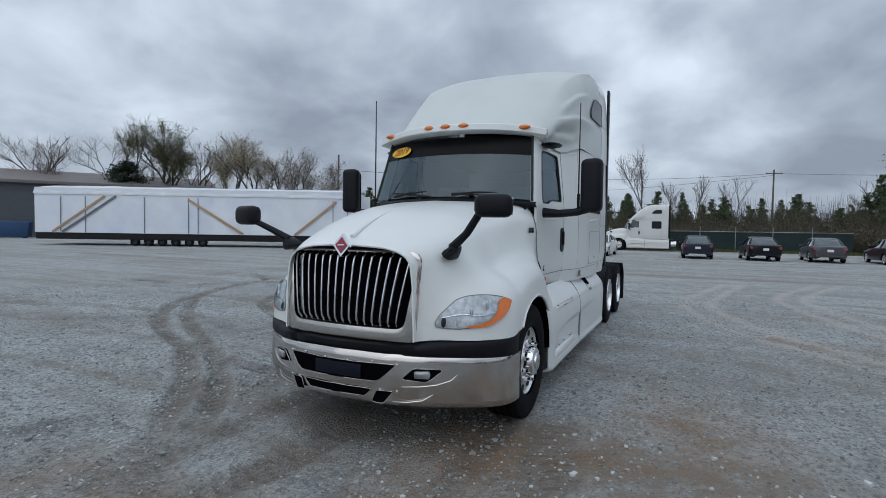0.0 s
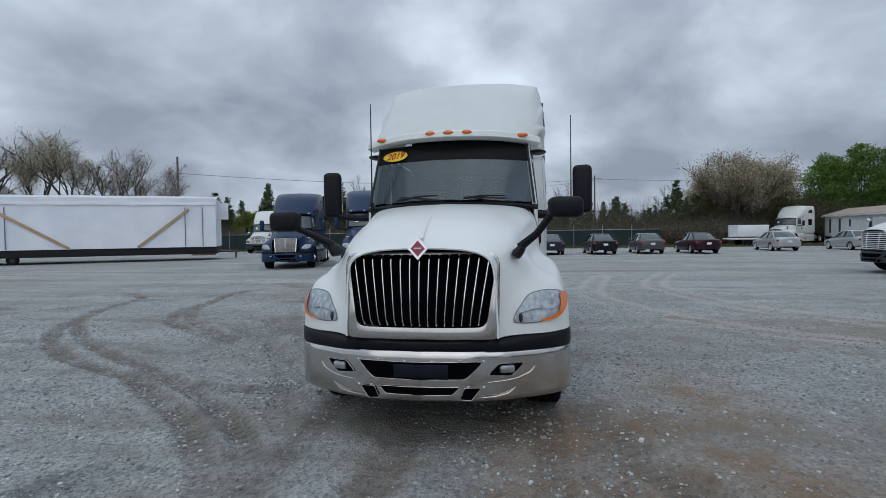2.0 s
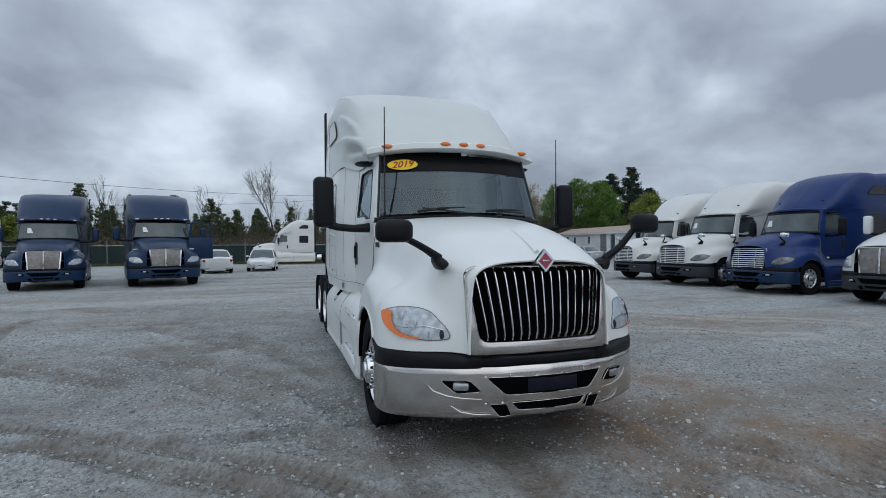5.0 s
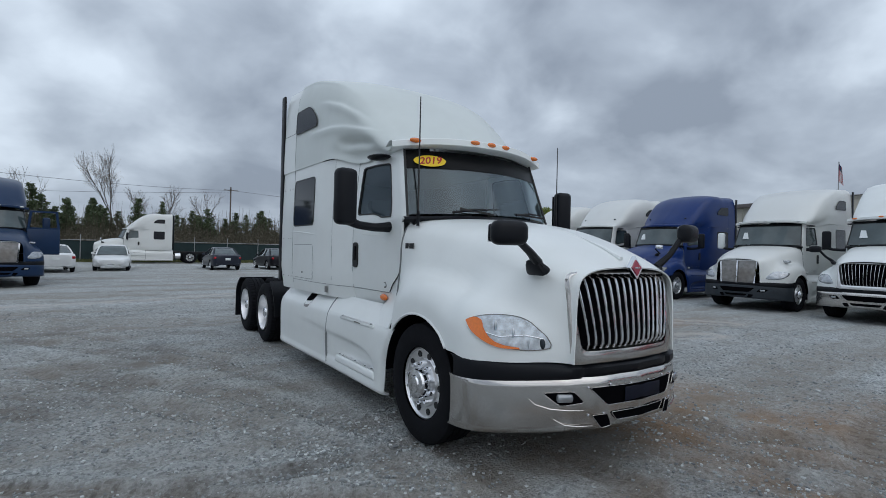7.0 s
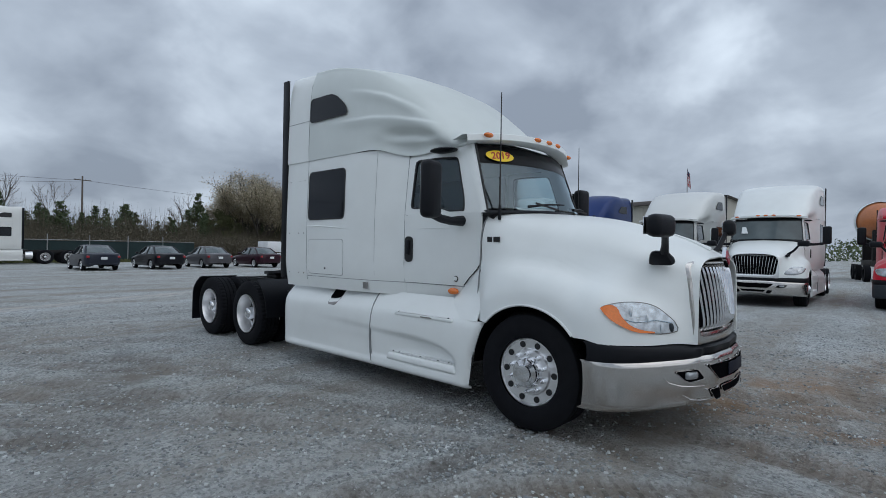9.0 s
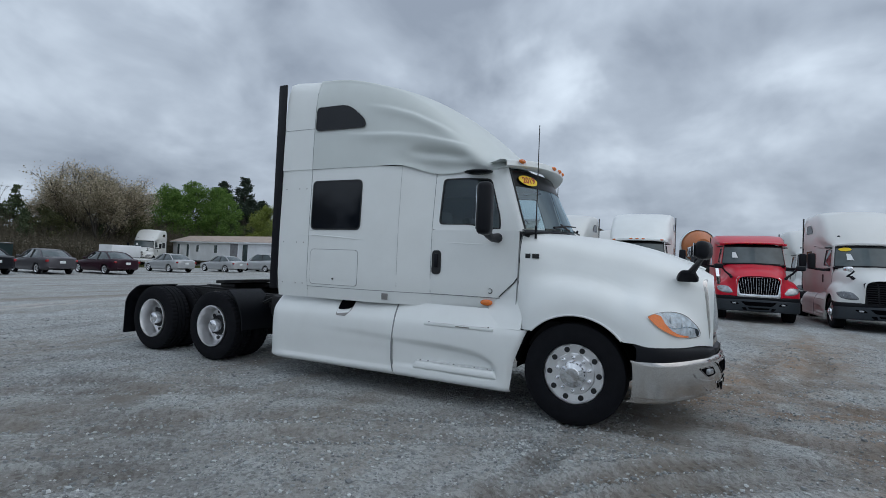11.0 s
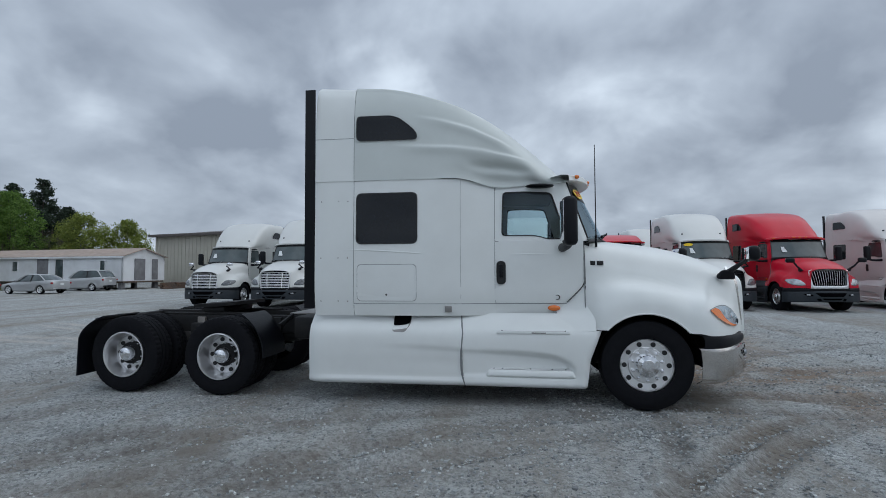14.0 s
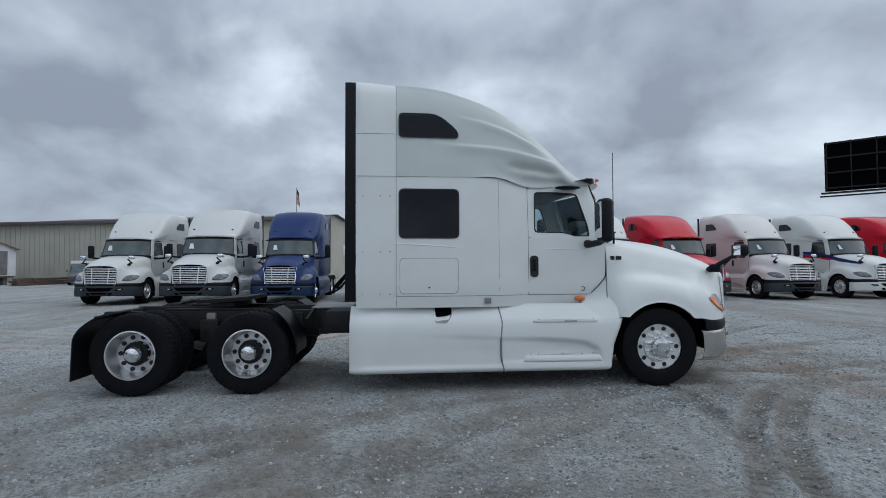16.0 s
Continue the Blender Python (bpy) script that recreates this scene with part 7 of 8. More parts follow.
def mobile_home():
    m, w = framed((34.6, 36.6), (36.8, 58.0))
    t = thing("mobile_home", "white mobile home with a faded brown roof on blocks", "mobile home", m)
    d, z0, z1 = 4.9, 0.75, 3.05
    part("side_wall", box((w, 0.12, z1 - z0), (w / 2, -0.06, (z0 + z1) / 2), 0.0), home_wall, t)
    part("back_wall", box((w, 0.12, z1 - z0), (w / 2, -d, (z0 + z1) / 2), 0.0), home_wall, t)
    for x in (0.06, w - 0.06):
        part("gable_wall", prism([(-d, z0), (0, z0), (0, z1), (-d / 2, z1 + 0.75), (-d, z1)], 0.12, lambda u, v, q, x=x: (x + q - 0.06, u, v)), home_wall, t, smooth=False)
    for ya, yb in ((0.25, -d / 2), (-d / 2, -d - 0.25)):
        za, zb = (z1 - 0.03, z1 + 0.78) if ya > 0 else (z1 + 0.78, z1 - 0.03)
        part("roof", thick(sheet([[(x, y, z) for x in (-0.3, w + 0.3)] for y, z in ((ya, za), (yb, zb))]), 0.06), home_roof, t)
    part("eave_board", box((w + 0.6, 0.05, 0.16), (w / 2, 0.24, z1 - 0.08), 0.01), home_wall, t)
    for x, ww, hh, zc in ((2.2, 0.5, 0.9, 2.2), (7.2, 0.9, 1.9, 1.85), (9.2, 1.4, 2.1, 1.85), (12.6, 0.6, 0.9, 2.2), (16.2, 0.5, 0.8, 2.2), (18.2, 0.5, 1.6, 1.9), (20.2, 0.5, 1.6, 1.9)):
        win = part("window", box((ww, 0.05, hh), (x, 0.02, zc), 0.01), far_glass if x != 9.2 else weathered, t)
        part("window_frame", ring([(x - ww / 2 - 0.06, zc - hh / 2 - 0.06), (x + ww / 2 + 0.06, zc - hh / 2 - 0.06), (x + ww / 2 + 0.06, zc + hh / 2 + 0.06), (x - ww / 2 - 0.06, zc + hh / 2 + 0.06)],
                                  [(x - ww / 2, zc - hh / 2), (x + ww / 2, zc - hh / 2), (x + ww / 2, zc + hh / 2), (x - ww / 2, zc + hh / 2)], 0.06, lambda u, v, q: (u, q, v)), home_wall, win, smooth=False)
    for y, ww in ((-1.9, 1.2), (-3.7, 0.7)):
        part("end_panel", box((0.05, ww, 2.0), (-0.05, y, 1.85), 0.01), weathered, t, "weathered grey end panel")
    for k in range(9):
        for y in (-0.5, -d + 0.5):
            part("block_pier", box((0.4, 0.4, z0), (0.6 + k * 2.5, y, z0 / 2), 0.01), weathered, t)
    part("floor_frame", box((w, d - 0.2, 0.16), (w / 2, -d / 2, z0 - 0.06), 0.01), rust, t)


mobile_home()
for k, (x, y, q) in enumerate(((37.5, 33.6, 8), (39.5, 33.2, -6), (38.4, 34.6, 14))):
    p = thing("steel_pile", "dark rusty steel beams piled on the ground", "scrap pile", pose(x, y, 0, 0, 0, q), "piled steel beams")
    for j in range(5):
        part("beam", box((4.5 - j * 0.4, 0.22, 0.18), (0.2 * (j % 2), -0.5 + 0.27 * j, 0.10 + 0.19 * (j % 3)), 0.01, None, Matrix.Rotation(radians(3 * j - 6), 3, "Z")), rust, p)
for x, y in ((41.0, 31.8), (42.2, 31.4)):
    c = thing("metal_cabinet", "white metal cabinet by the warehouse", "cabinet", pose(x, y, 0, 0, 0, -80))
    part("cabinet_body", box((1.0, 0.8, 2.0), (0, 0, 1.05), 0.02), home_wall, c)
    part("cabinet_base", box((1.0, 0.8, 0.06), (0, 0, 0.03), 0.0), weathered, c)
    part("cabinet_door", box((0.9, 0.03, 1.8), (0, -0.41, 1.05), 0.01), home_wall, c)

fence = tagged(new("fence"), "chain fence with dark green windscreen cloth", "fence")
m, w = framed((-44.0, 50.5), (17.0, 51.5))
fence.matrix_world = m
n_bays = 20
for k in range(n_bays):
    x0, x1 = k * w / n_bays, (k + 1) * w / n_bays
    part("fence_cloth", sheet([[(x, 0.05 * math.sin(x * 2.1 + z), z) for x in np.linspace(x0 + 0.03, x1 - 0.03, 8)] for z in (0.05, 0.9, 1.75)]), fence_cloth, fence)
    part("fence_post", tube([(x0, 0, 0), (x0, 0, 2.3)], 0.04, sides=6), galv, fence)
part("top_rail", tube([(0, 0, 1.82), (w, 0, 1.82)], 0.025, sides=6), galv, fence)


def utility_pole(x, y, h, arm=True, lean=0):
    t = thing("utility_pole", "weathered wooden utility pole with crossarm", "pole", pose(x, y, 0, 0, lean, 8))
    part("pole", tube([(0, 0, 0), (0, 0, h)], [0.19, 0.12], sides=10), pole_wood, t)
    if arm:
        part("crossarm", box((2.6, 0.12, 0.14), (0, -0.16, h - 0.7), 0.02), pole_wood, t)
        for q in (-1.15, -0.4, 0.4, 1.15):
            part("insulator", lathe([(h - 0.63, 0.05), (h - 0.5, 0.07), (h - 0.40, 0.03), (h - 0.38, 0)], None, 10, (q, -0.16, 0), "z"), galv, t)


utility_pole(18.2, 100.0, 12.9)
utility_pole(-41.4, 55.4, 12.0, False)
wire = material("line_wire", (0.05, 0.05, 0.055), 0.6)
for a, b in (((-41.4, 55.4, 9.9), (18.2, 100.0, 12.2)), ((18.2, 100.0, 12.2), (120.0, 104.0, 12.0)), ((18.2, 100.0, 11.9), (-60.0, 130.0, 11.6))):
    a, b = Vector(a), Vector(b)
    tagged(part("power_line", tube([a.lerp(b, f) - Vector((0, 0, 5.0 * f * (1 - f))) for f in np.linspace(0, 1, 14)], 0.024, sides=5), wire), "sagging power line between the poles", "cable")

flag_pole = thing("flagpole", "slim flagpole with a limp striped flag", "flagpole", pose(61.2, 16.5, 0))
part("pole", tube([(0, 0, 0), (0, 0, 11.9)], [0.08, 0.05], sides=8), galv, flag_pole)


def flag_point(f, v, off):
    return (-0.07 - 0.06 * math.sin(6 * f + 2 * v) - off, -0.05 - 0.42 * f * (0.6 + 0.4 * v), 11.7 - 1.9 * v - 0.5 * f)


flag = part("flag", sheet([[flag_point(f, v, 0) for f in np.linspace(0, 1, 7)] for v in np.linspace(0, 1, 7)]), red_paint, flag_pole, "limp red and white striped flag")
for k in range(4):
    part("flag_stripe", sheet([[flag_point(f, v, 0.02) for f in (0.06 + 0.24 * k, 0.17 + 0.24 * k)] for v in np.linspace(0.3 if k < 3 else 0, 1, 6)]), paper, flag)
part("flag_canton", sheet([[flag_point(f, v, 0.03) for f in (0.0, 0.35, 0.7)] for v in (0, 0.15, 0.32)]), navy_paint, flag)

bill = thing("billboard", "dark back of a roadside billboard on a steel mast", "billboard", pose(40.0, -44.0, 0, 0, 0, 44))
part("mast", tube([(-5.5, 0.6, 0), (-5.5, 0.6, 13.0)], 0.45, sides=16), rail_black, bill)
part("board", box((14.6, 0.5, 5.2), (-4.6, -0.2, 11.8), 0.05), void_black, bill)
for k in range(8):
    part("board_rib", box((0.12, 0.25, 5.2), (-11.7 + k * 2.03, 0.15, 11.8), 0.02), rail_black, bill)
for z in (9.5, 11.1, 12.7, 14.2):
    part("stringer", box((14.6, 0.2, 0.15), (-4.6, 0.32, z), 0.02), rail_black, bill)
part("catwalk", box((14.8, 0.9, 0.12), (-4.4, 0.5, 8.95), 0.02), rail_black, bill)
part("catwalk", box((14.8, 0.7, 0.10), (-4.2, -0.8, 8.75), 0.02), rail_black, bill)

boat = thing("utility_trailer", "white box trailer by the brush", "trailer", pose(24.5, 48.8, 0, 0, 0, 5))
part("trailer_box", box((3.0, 1.8, 1.15), (0, 0, 1.50), 0.04), home_wall, boat)
part("trailer_bed", box((4.6, 1.9, 0.16), (0.3, 0, 0.72), 0.03), home_wall, boat)
for x in (-0.5, 0.5):
    for y in (-0.85, 0.85):
        part("wheel", lathe([(y - 0.1, 0.2), (y - 0.1, 0.33), (y + 0.1, 0.33), (y + 0.1, 0.2)], None, 16, (x, 0, 0.33), "y", caps=True), rubber, boat)

mixer = thing("mixer_truck_drum", "orange concrete mixer drum behind the tractors", "truck", pose(37.5, -1.7, 0, 0, 0, 100))
orange = material("orange_drum_paint", (0.50, 0.16, 0.05), 0.4, vary=0.1)
part("drum", lathe([(-2.2, 0.5), (-1.4, 1.0), (0.2, 1.25), (1.4, 0.95), (2.2, 0.45)], None, 24, (0, 0, 3.75), "y", caps=True), orange, mixer)
part("drum_stripe", lathe([(0.1, 1.27), (0.6, 1.22)], None, 24, (0, 0, 3.75), "y"), paper, mixer)
part("chassis", box((1.0, 6.0, 0.4), (0, 0.5, 1.1), 0.05), rail_black, mixer)
for y in (-1.7, 1.6):
    part("drum_stand", box((1.1, 0.3, 1.9), (0, y, 2.2), 0.03), rail_black, mixer)
for s in (-1, 1):
    for y in (-1.6, -0.3, 2.6):
        part("wheel", lathe([(s * 0.9, 0.25), (s * 1.1, 0.3), (s * 1.1, 0.5), (s * 0.8, 0.5), (s * 0.8, 0.2)], None, 20, (0, y, 0.5)), rubber, mixer)

# ---- trees and brush ----
bark = material("grey_bark", (0.085, 0.075, 0.066), 0.9, vary=0.25, scale=6, bump=0.5, bump_scale=30)


def leaf_material(name, c0, c1, through=0.3):
    m = bpy.data.materials.new(name)
    m.use_nodes = True
    n, l = m.node_tree.nodes, m.node_tree.links
    b = n["Principled BSDF"]
    geo, r = n.new("ShaderNodeNewGeometry"), n.new("ShaderNodeValToRGB")
    r.color_ramp.elements[0].color, r.color_ramp.elements[1].color = (*c0, 1), (*c1, 1)
    l.new(geo.outputs["Random Per Island"], r.inputs[0]), l.new(r.outputs[0], b.inputs["Base Color"])
    b.inputs["Roughness"].default_value = 0.65
    if through:
        t, x = n.new("ShaderNodeBsdfTranslucent"), n.new("ShaderNodeMixShader")
        x.inputs[0].default_value = through
        l.new(r.outputs[0], t.inputs[0])
        l.new(b.outputs[0], x.inputs[1]), l.new(t.outputs[0], x.inputs[2])
        l.new(x.outputs[0], n["Material Output"].inputs["Surface"])
    return m


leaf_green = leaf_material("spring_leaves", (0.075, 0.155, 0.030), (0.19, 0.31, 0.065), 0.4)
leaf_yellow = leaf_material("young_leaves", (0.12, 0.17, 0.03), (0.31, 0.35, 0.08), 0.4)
leaf_olive = leaf_material("olive_leaves", (0.07, 0.085, 0.035), (0.17, 0.17, 0.075))
leaf_dark = leaf_material("cedar_leaves", (0.010, 0.024, 0.014), (0.030, 0.052, 0.026), 0.1)
leaf_pine = leaf_material("pine_needles", (0.045, 0.07, 0.036), (0.12, 0.155, 0.07), 0.25)
leaf_brown = leaf_material("buds_and_blossom", (0.17, 0.15, 0.075), (0.62, 0.54, 0.42), 0.4)
leaf_bud = leaf_material("first_buds", (0.17, 0.145, 0.125), (0.42, 0.37, 0.33))
brush_mat = leaf_material("dry_brush", (0.085, 0.075, 0.05), (0.18, 0.155, 0.11), 0.3)


class Net:
    """Collects vertices and faces for one mesh."""

    def __init__(self):
        self.v, self.f, self.k = [], [], 0

    def add(self, v, f):
        self.v.append(np.asarray(v, float).reshape(-1, 3))
        self.f.append(np.asarray(f, int) + self.k)
        self.k += len(self.v[-1])

    def object(self, name, mat, parent=None, label="", grow_by=1.0):
        me = bpy.data.meshes.new(name)
        me.from_pydata((np.vstack(self.v) * grow_by).tolist(), [], [q for f in self.f for q in f.tolist()])
        me.materials.append(mat)
        ob = new(name, me)
        if parent is not None:
            ob.parent = parent
        return tagged(ob, label) if label else ob


def stick(net, a, b, ra, rb, sides=5):
    d = (b - a).normalized()
    u = d.cross(Vector((0.3, 0.2, 1) if abs(d.z) < 0.9 else (1, 0, 0))).normalized()
    w = d.cross(u)
    pts = [p + r * (math.cos(t) * u + math.sin(t) * w) for p, r in ((a, ra), (b, rb)) for t in [2 * math.pi * i / sides for i in range(sides)]]
    net.add([p[:] for p in pts], [(i, (i + 1) % sides, sides + (i + 1) % sides, sides + i) for i in range(sides)])


def grow(net, tips, rng, p, d, length, r, depth, spread, up):
    q = p
    steps = 3
    for i in range(steps):
        d = (d + Vector((rng.uniform(-1, 1), rng.uniform(-1, 1), rng.uniform(-0.6, 1) * up)) * 0.16).normalized()
        n = q + d * (length / steps)
        stick(net, q, n, r * (1 - 0.22 * i / steps), r * (1 - 0.22 * (i + 1) / steps), 6 if depth > 2 else 4 if depth > 1 else 3)
        q = n
        if depth <= 2:
            tips.append(q[:])
        if depth > 0 and i > 0:
            side = (d + Vector((rng.uniform(-1, 1), rng.uniform(-1, 1), rng.uniform(-0.3, 0.8))) * spread).normalized()
            grow(net, tips, rng, q, side, length * rng.uniform(0.45, 0.7), r * 0.45, depth - 1, spread, up)
    if depth > 0:
        for _ in range(2):
            side = (d + Vector((rng.uniform(-1, 1), rng.uniform(-1, 1), rng.uniform(-0.2, 0.9))) * spread).normalized()
            grow(net, tips, rng, q, side, length * rng.uniform(0.6, 0.82), r * 0.6, depth - 1, spread, up)


def unit(v):
    return v / np.maximum(np.linalg.norm(v, axis=-1, keepdims=True), 1e-6)


def leaves(net, gen, at, count, radius, size, squash=0.8):
    """count small leaves round each place of at."""
    c = np.repeat(np.asarray(at, float).reshape(-1, 3), count, axis=0)
    m = len(c)
    radius = np.repeat(np.broadcast_to(radius, (m // count,)), count)[:, None]
    c = c + np.clip(gen.normal(0, 1, (m, 3)), -1.6, 1.6) * radius * (1, 1, squash)
    a = unit(gen.uniform(-1, 1, (m, 3)))
    b = unit(np.cross(a, gen.uniform(-1, 1, (m, 3))))
    k = size * gen.uniform(0.6, 1.3, (m, 1))
    net.add(np.stack([c + a * k, c + b * k * 0.6, c - a * k, c - b * k * 0.6], 1), np.arange(4 * m).reshape(-1, 4))


def twigs(net, gen, a, b, ra, rb):
    """Many thin three-sided stems from a to b."""
    d = unit(b - a)
    u = unit(np.cross(d, np.array((0.31, 0.93, 0.2))))
    w = np.cross(d, u)
    rings = [p + r * (math.cos(t) * u + math.sin(t) * w) for p, r in ((a, ra), (b, rb)) for t in (0, 2.094, 4.189)]
    net.add(np.stack(rings, 1), (np.array([(0, 1, 4, 3), (1, 2, 5, 4), (2, 0, 3, 5)])[None] + 6 * np.arange(len(a))[:, None, None]).reshape(-1, 4))


def broadleaf(x, y, h, seed, label, leaf=None, per_tip=0, size=0.1, depth=4, spread=0.85, up=0.5, trunk=0.26, clump=0.35, name="tree", stems=1, fan=0.5):
    rng, gen = random.Random(seed), np.random.default_rng(seed)
    t = thing(name, label, "tree", pose(x, y, 0, 0, 0, rng.uniform(0, 360)), "trees round the yard")
    net, tips = Net(), []
    for k in range(stems):
        d = Vector((0.02, 0.01, 1)) if stems == 1 else Vector((math.cos(k * 2.4) * fan, math.sin(k * 2.4) * fan, 1)).normalized()
        grow(net, tips, rng, Vector((0, 0, 0)), d, h * 0.36, trunk, depth, spread, up)
    tips = np.array(tips)
    k = h / tips[:, 2].max()
    net.object("trunk", bark, t, "branching trunk and limbs", k)
    if leaf and per_tip:
        net = Net()
        leaves(net, gen, tips * k, per_tip, clump, size)
        net.object("crown", leaf, t)
    return t


def leafy(x, y, h, r, seed, label, leaf, size=0.11, lobes=16, low=0.22):
    """A tree in full leaf: limbs out to uneven lobes, each a shell of clumps of small leaves."""
    rng, gen = random.Random(seed), np.random.default_rng(seed)
    t = thing("tree", label, "tree", pose(x, y, 0), "trees round the yard")
    net, crown = Net(), Net()
    fork = Vector((0.1, 0.05, h * 0.24))
    stick(net, Vector((0, 0, 0)), fork, 0.03 * h, 0.02 * h, 8)
    for k in range(lobes):
        f = (k + 0.5) / lobes
        a = k * 2.4 + rng.uniform(-0.4, 0.4)
        z = h * (low + 0.12 + (0.80 - low) * f)
        reach = r * math.sqrt(max(0.05, 1 - (2 * max(f, 0.3) - 0.75) ** 2 * 0.8)) * rng.uniform(0.45, 0.75) * (0.45 if f > 0.9 else 1)
        c = Vector((math.cos(a) * reach, math.sin(a) * reach, z))
        size_l = r * rng.uniform(0.34, 0.50) * (0.8 if f > 0.85 else 1)
        c.z = min(c.z, h - size_l * 0.8)
        mid = fork.lerp(c, 0.5) + Vector((0, 0, -0.04 * h))
        stick(net, fork, mid, 0.010 * h, 0.006 * h, 5)
        stick(net, mid, c, 0.006 * h, 0.002 * h, 4)
        way = unit(gen.normal(0, 1, (46, 3)))
        at = np.array(c[:]) + way * size_l * gen.uniform(0.55, 1.05, (46, 1)) * (1, 1, 0.85)
        leaves(crown, gen, at, 24, size_l * 0.17, size)
    net.object("trunk", bark, t, "trunk and limbs")
    crown.object("crown", leaf, t)
    return t


def conifer(x, y, h, seed, leaf, label, wide=0.2, dense=1.0, name="pine_tree", full=0.75):
    rng, gen = random.Random(seed), np.random.default_rng(seed)
    t = thing(name, label, "tree", pose(x, y, 0), "trees round the yard")
    net, crown = Net(), Net()
    stick(net, Vector((0, 0, 0)), Vector((0, 0, h)), 0.03 * h ** 0.8, 0.02, 7)
    z, spots, reaches = h * 0.12, [], []
    while z < h:
        f = 1 - z / h
        reach = wide * h * (f ** full) * rng.uniform(0.7, 1.25) + 0.12
        for k in range(rng.randint(4, 6)):
            a = rng.uniform(0, 2 * math.pi)
            tip = Vector((math.cos(a) * reach, math.sin(a) * reach, z + reach * rng.uniform(-0.05, 0.35)))
            stick(net, Vector((0, 0, z)), tip, 0.03, 0.01, 3)
            n = int((5 + 16 * reach) * dense)
            for j in range(n):
                spots.append(Vector((0, 0, z)).lerp(tip, 0.2 + 0.85 * (j + 1) / n)[:])
                reaches.append(0.12 + 0.07 * reach)
        z += h * (rng.uniform(0.045, 0.075) if dense < 1 else rng.uniform(0.026, 0.042))
    leaves(crown, gen, spots, 3, np.array(reaches), 0.11 + 0.008 * h * wide, 0.9)
    net.object("trunk", bark, t)
    crown.object("crown", leaf, t)
    return t


BARE = "bare winter tree with fine twigs behind the yard"
for i, (x, y, h, sp) in enumerate(((-72.4, 34.1, 13.4, 1.1), (-76.5, 28.5, 12.0, 1.1), (-64.3, 39.9, 16.4, 1.0), (-61.5, 42.0, 14.6, 0.9), (-46.0, 50.0, 12.8, 0.8), (-56.5, 45.0, 13.6, 0.9))):
    broadleaf(x, y, h, 20 + i, BARE, leaf_bud, 2, 0.04, 5, sp, 0.5, 0.24, 0.25)
for x, y, h, seed in ((-51.8, 46.6, 14.6, 31), (-49.2, 48.0, 13.8, 32)):
    broadleaf(x, y, h, seed, "budding tree with a brownish haze of young leaves", leaf_brown, 3, 0.065, 5, 0.95, 0.45, 0.24, 0.45)
for x, y, h, seed in ((-42.1, 49.7, 12.2, 34), (-36.9, 49.4, 10.4, 35), (-44.2, 50.4, 10.5, 36)):
    broadleaf(x, y, h, seed, "slender tree dusted with pale blossom", leaf_bud, 5, 0.065, 4, 0.75, 0.7, 0.14, 0.35)
broadleaf(-59.2, 43.6, 15.4, 33, "dark half-evergreen tree between bare trees", leaf_olive, 4, 0.07, 5, 0.9, 0.5, 0.24, 0.4)
conifer(-62.8, 38.6, 9.8, 37, leaf_dark, "low dark evergreen between bare trees", 0.34, 1.2, "cedar_tree", 0.45)
for x, y, h, s in ((-1.8, 71.9, 13.8, 41), (2.5, 80.6, 9.8, 42), (5.4, 83.5, 10.6, 43), (10.7, 80.2, 10.2, 48), (23.9, 72.6, 9.2, 44), (-24, 75, 11.5, 45), (-10.5, 78, 11.0, 46), (44, 92, 11, 47)):
    broadleaf(x, y, h, s, BARE, leaf_bud, 1, 0.04, 5 if s == 41 else 4, 0.5 if s == 41 else 0.6, 0.9, 0.12, 0.2)
broadleaf(29.6, 61.4, 11.4, 51, "large many-stemmed tree with brown and white spring blossom", leaf_brown, 11, 0.09, 4, 0.68, 0.7, 0.2, 0.5, "blossom_tree", 7, 0.68)
leafy(34.6, 63.0, 7.4, 3.4, 52, "olive-green tree beside the blossom tree", leaf_olive, 0.10, 12, 0.12)
leafy(24.6, 62.0, 6.2, 2.6, 54, "green bush under the blossom tree", leaf_olive, 0.10, 10, 0.1)
conifer(22.6, 64.5, 8.2, 53, leaf_pine, "dark pine beside the blossom tree", 0.24, 0.9)
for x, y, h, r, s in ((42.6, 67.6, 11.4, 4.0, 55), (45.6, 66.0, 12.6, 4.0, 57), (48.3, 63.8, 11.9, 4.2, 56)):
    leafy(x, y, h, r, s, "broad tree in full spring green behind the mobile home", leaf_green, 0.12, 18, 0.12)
for x, y, h, s in ((65.0, 76.6, 16.6, 58), (62.6, 79.6, 15.6, 59), (68.0, 75.0, 12.5, 62)):
    conifer(x, y, h, s, leaf_dark, "tall dark evergreen behind the green trees", 0.26, 1.5, "cedar_tree", 0.5)
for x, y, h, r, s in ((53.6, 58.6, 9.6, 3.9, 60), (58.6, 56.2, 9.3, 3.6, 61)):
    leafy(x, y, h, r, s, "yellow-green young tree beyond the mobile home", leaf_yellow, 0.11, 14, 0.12)

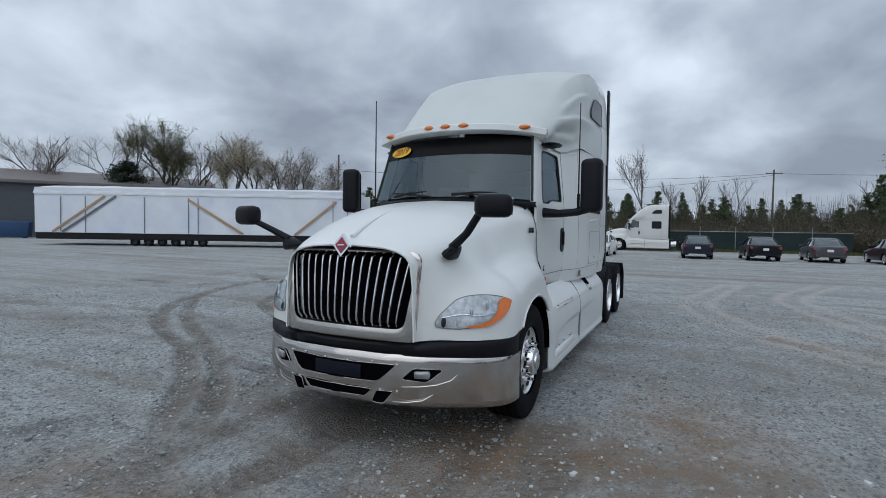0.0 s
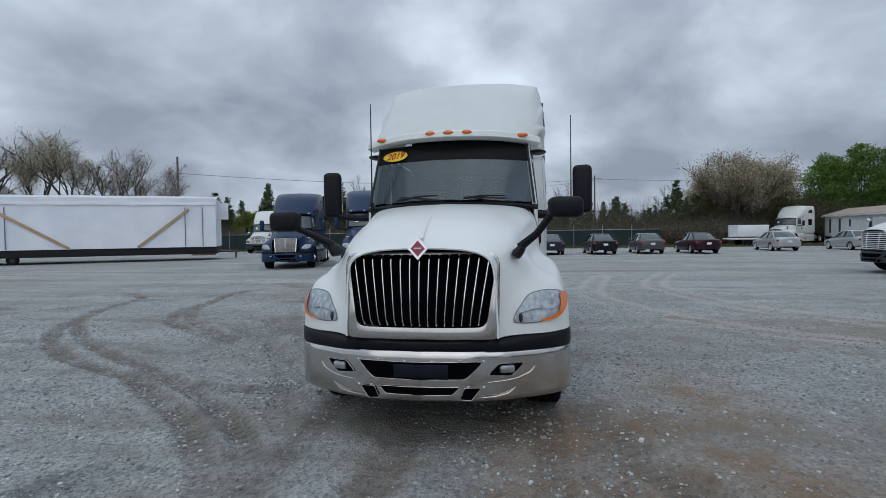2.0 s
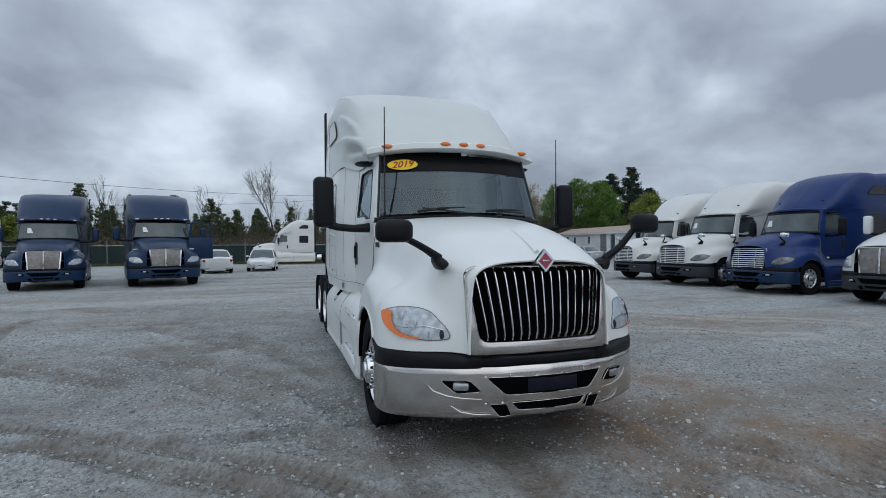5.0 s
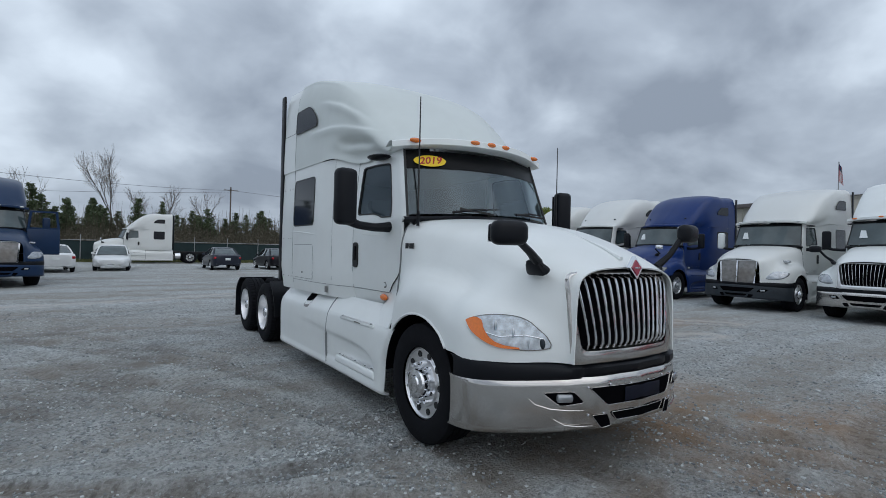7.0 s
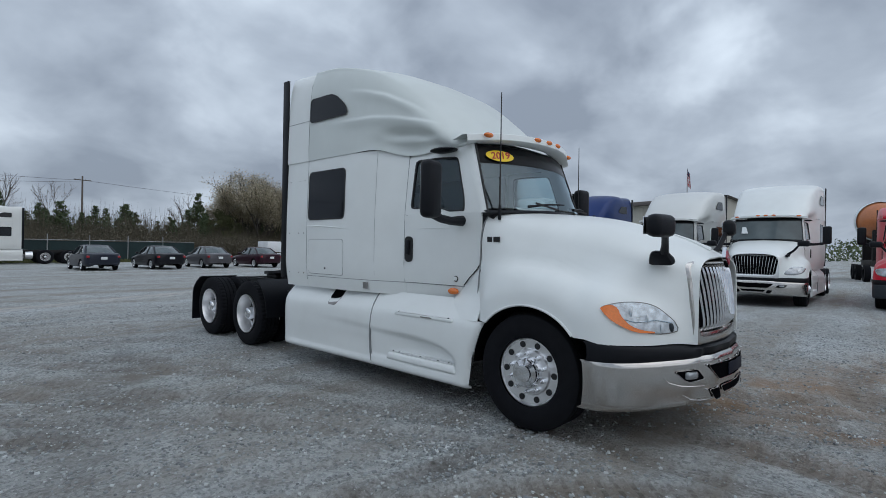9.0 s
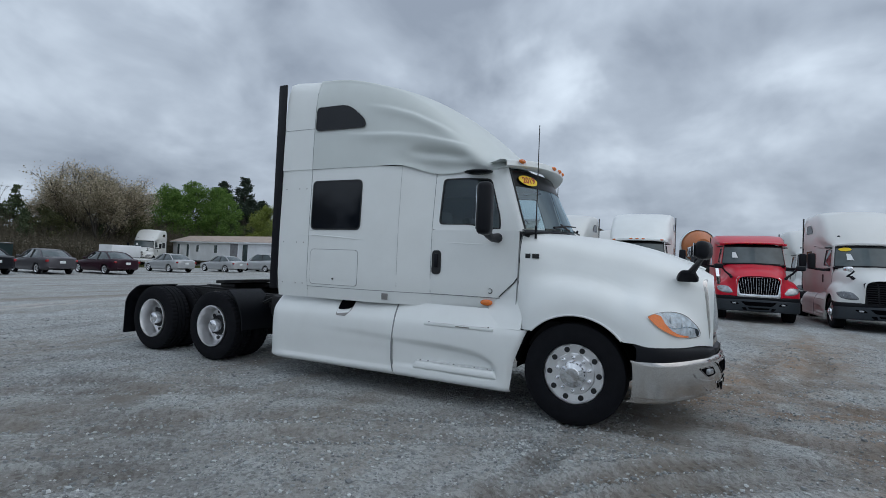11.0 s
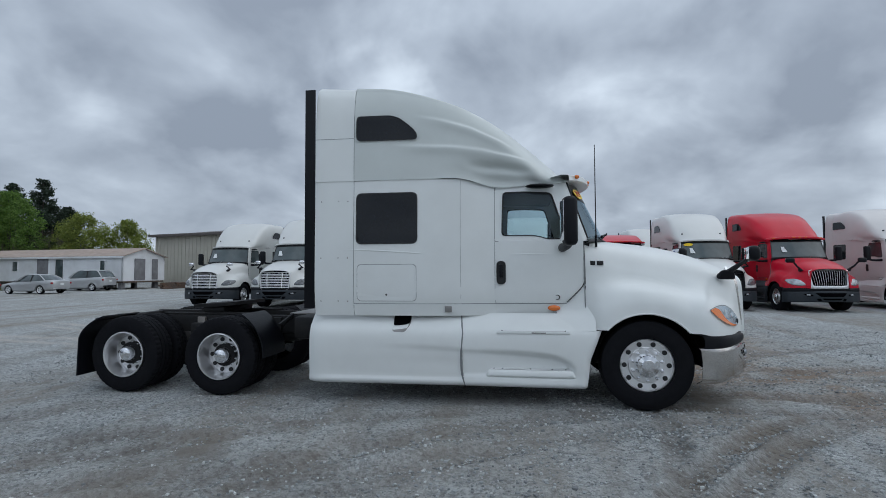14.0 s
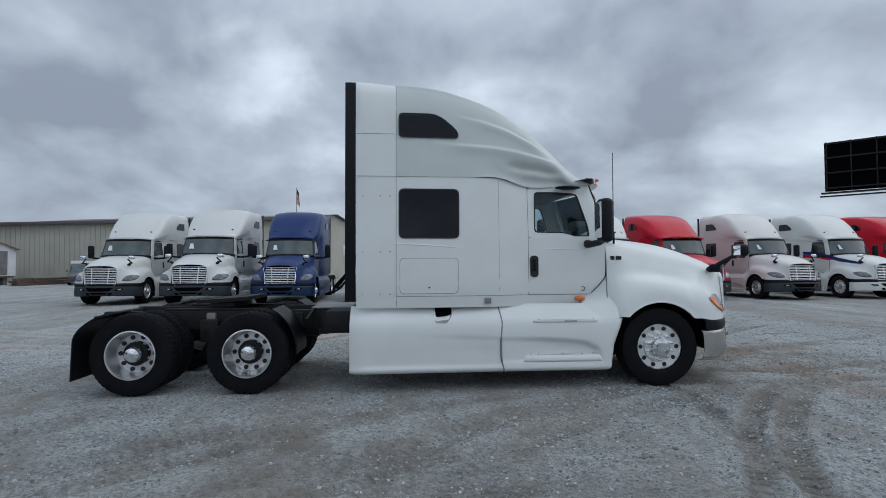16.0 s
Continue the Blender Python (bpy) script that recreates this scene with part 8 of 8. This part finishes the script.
rng, gen = random.Random(9), np.random.default_rng(9)
shapes = [conifer(-60 + 3 * k, 120, 7.2, 70 + k, leaf_pine, "young pine in the belt behind the fence", 0.27, 0.8, "pine_tree", 0.95) for k in range(5)]
for k in range(150):
    f = k / 149
    x = -46 + 100 * f + rng.uniform(-1.2, 1.2)
    y = 60 + rng.uniform(0, 17) + 6 * max(0, f - 0.7)
    s = rng.uniform(0.60, 1.0) * (1.22 if x < -6 else 0.92)
    copy_thing(shapes[k % 5], Matrix.Translation((x, y, 0)) @ Matrix.Rotation(rng.uniform(0, 6.28), 4, "Z") @ Matrix.Diagonal((s * rng.uniform(0.9, 1.25), s, s * rng.uniform(0.85, 1.1), 1)))
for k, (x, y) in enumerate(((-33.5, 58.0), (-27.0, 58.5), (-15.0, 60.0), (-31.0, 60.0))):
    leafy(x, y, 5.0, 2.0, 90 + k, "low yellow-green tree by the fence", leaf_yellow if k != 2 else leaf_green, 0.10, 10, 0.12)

net = Net()
count = 9000
x, y = gen.uniform(-48, 62, count), gen.uniform(52.5, 64, count)
y = np.where(x > 28, y + 6, y)
h = gen.uniform(1.2, 2.8, count) + np.maximum(0, y - 55) * gen.uniform(0.1, 0.45, count)
foot = np.repeat(np.stack([x, y, np.zeros(count)], 1), 5, axis=0)
tip = foot + np.stack([gen.uniform(-0.7, 0.7, 5 * count), gen.uniform(-0.7, 0.7, 5 * count), np.repeat(h, 5) * gen.uniform(0.7, 1.1, 5 * count)], 1)
twigs(net, gen, foot, tip, 0.022, 0.006)
leaves(net, gen, np.stack([x, y, h * 0.55], 1), 12, 0.25 + 0.16 * h, 0.11)
tagged(net.object("brush", brush_mat), "dry brown brush and saplings behind the fence", "brush", "", "stuff")
net = Net()
count = 9000
x, y, a, k = gen.uniform(-36, 36, count), gen.uniform(46.5, 52.5, count), gen.uniform(0, 6.28, count), gen.uniform(0.08, 0.24, count)
net.add(np.stack([np.stack([x - 0.1 * np.cos(a), y - 0.1 * np.sin(a), 0 * x], 1), np.stack([x + 0.1 * np.cos(a), y + 0.1 * np.sin(a), 0 * x], 1), np.stack([x + 0.05, y, k], 1)], 1), np.arange(3 * count).reshape(-1, 3))
grass = leaf_material("rough_grass", (0.06, 0.075, 0.02), (0.13, 0.13, 0.05))
tagged(net.object("grass", grass), "rough green grass along the fence", "grass", "", "stuff")
verge = bmesh.new()
sheet([[(x, 46.2 + 0.5 * noise.noise((x * 0.2, 0, 0)), 0.0) for x in np.linspace(-36, 36, 40)], [(x, 60, 0.004) for x in np.linspace(-36, 36, 40)]], verge)
tagged(part("grass_verge", verge, material("verge_soil", (0.085, 0.085, 0.04), 0.95, vary=0.35, scale=1.5)), "grassy strip along the fence", "verge", "", "structure")
a, r = gen.uniform(0, 2 * math.pi, 3000), gen.uniform(150, 175, 3000)
keep = ~((a > 0.15 * math.pi) & (a < 0.85 * math.pi) & (gen.uniform(0, 1, 3000) < 0.75))
a, r = a[keep], r[keep]
far_wood = Net()
leaves(far_wood, gen, np.stack([r * np.cos(a), r * np.sin(a), gen.uniform(0, 4.5, len(a))], 1), 26, 1.4, 0.4)
tagged(far_wood.object("far_woods", leaf_pine), "distant low woods on the skyline", "woods", "", "stuff")
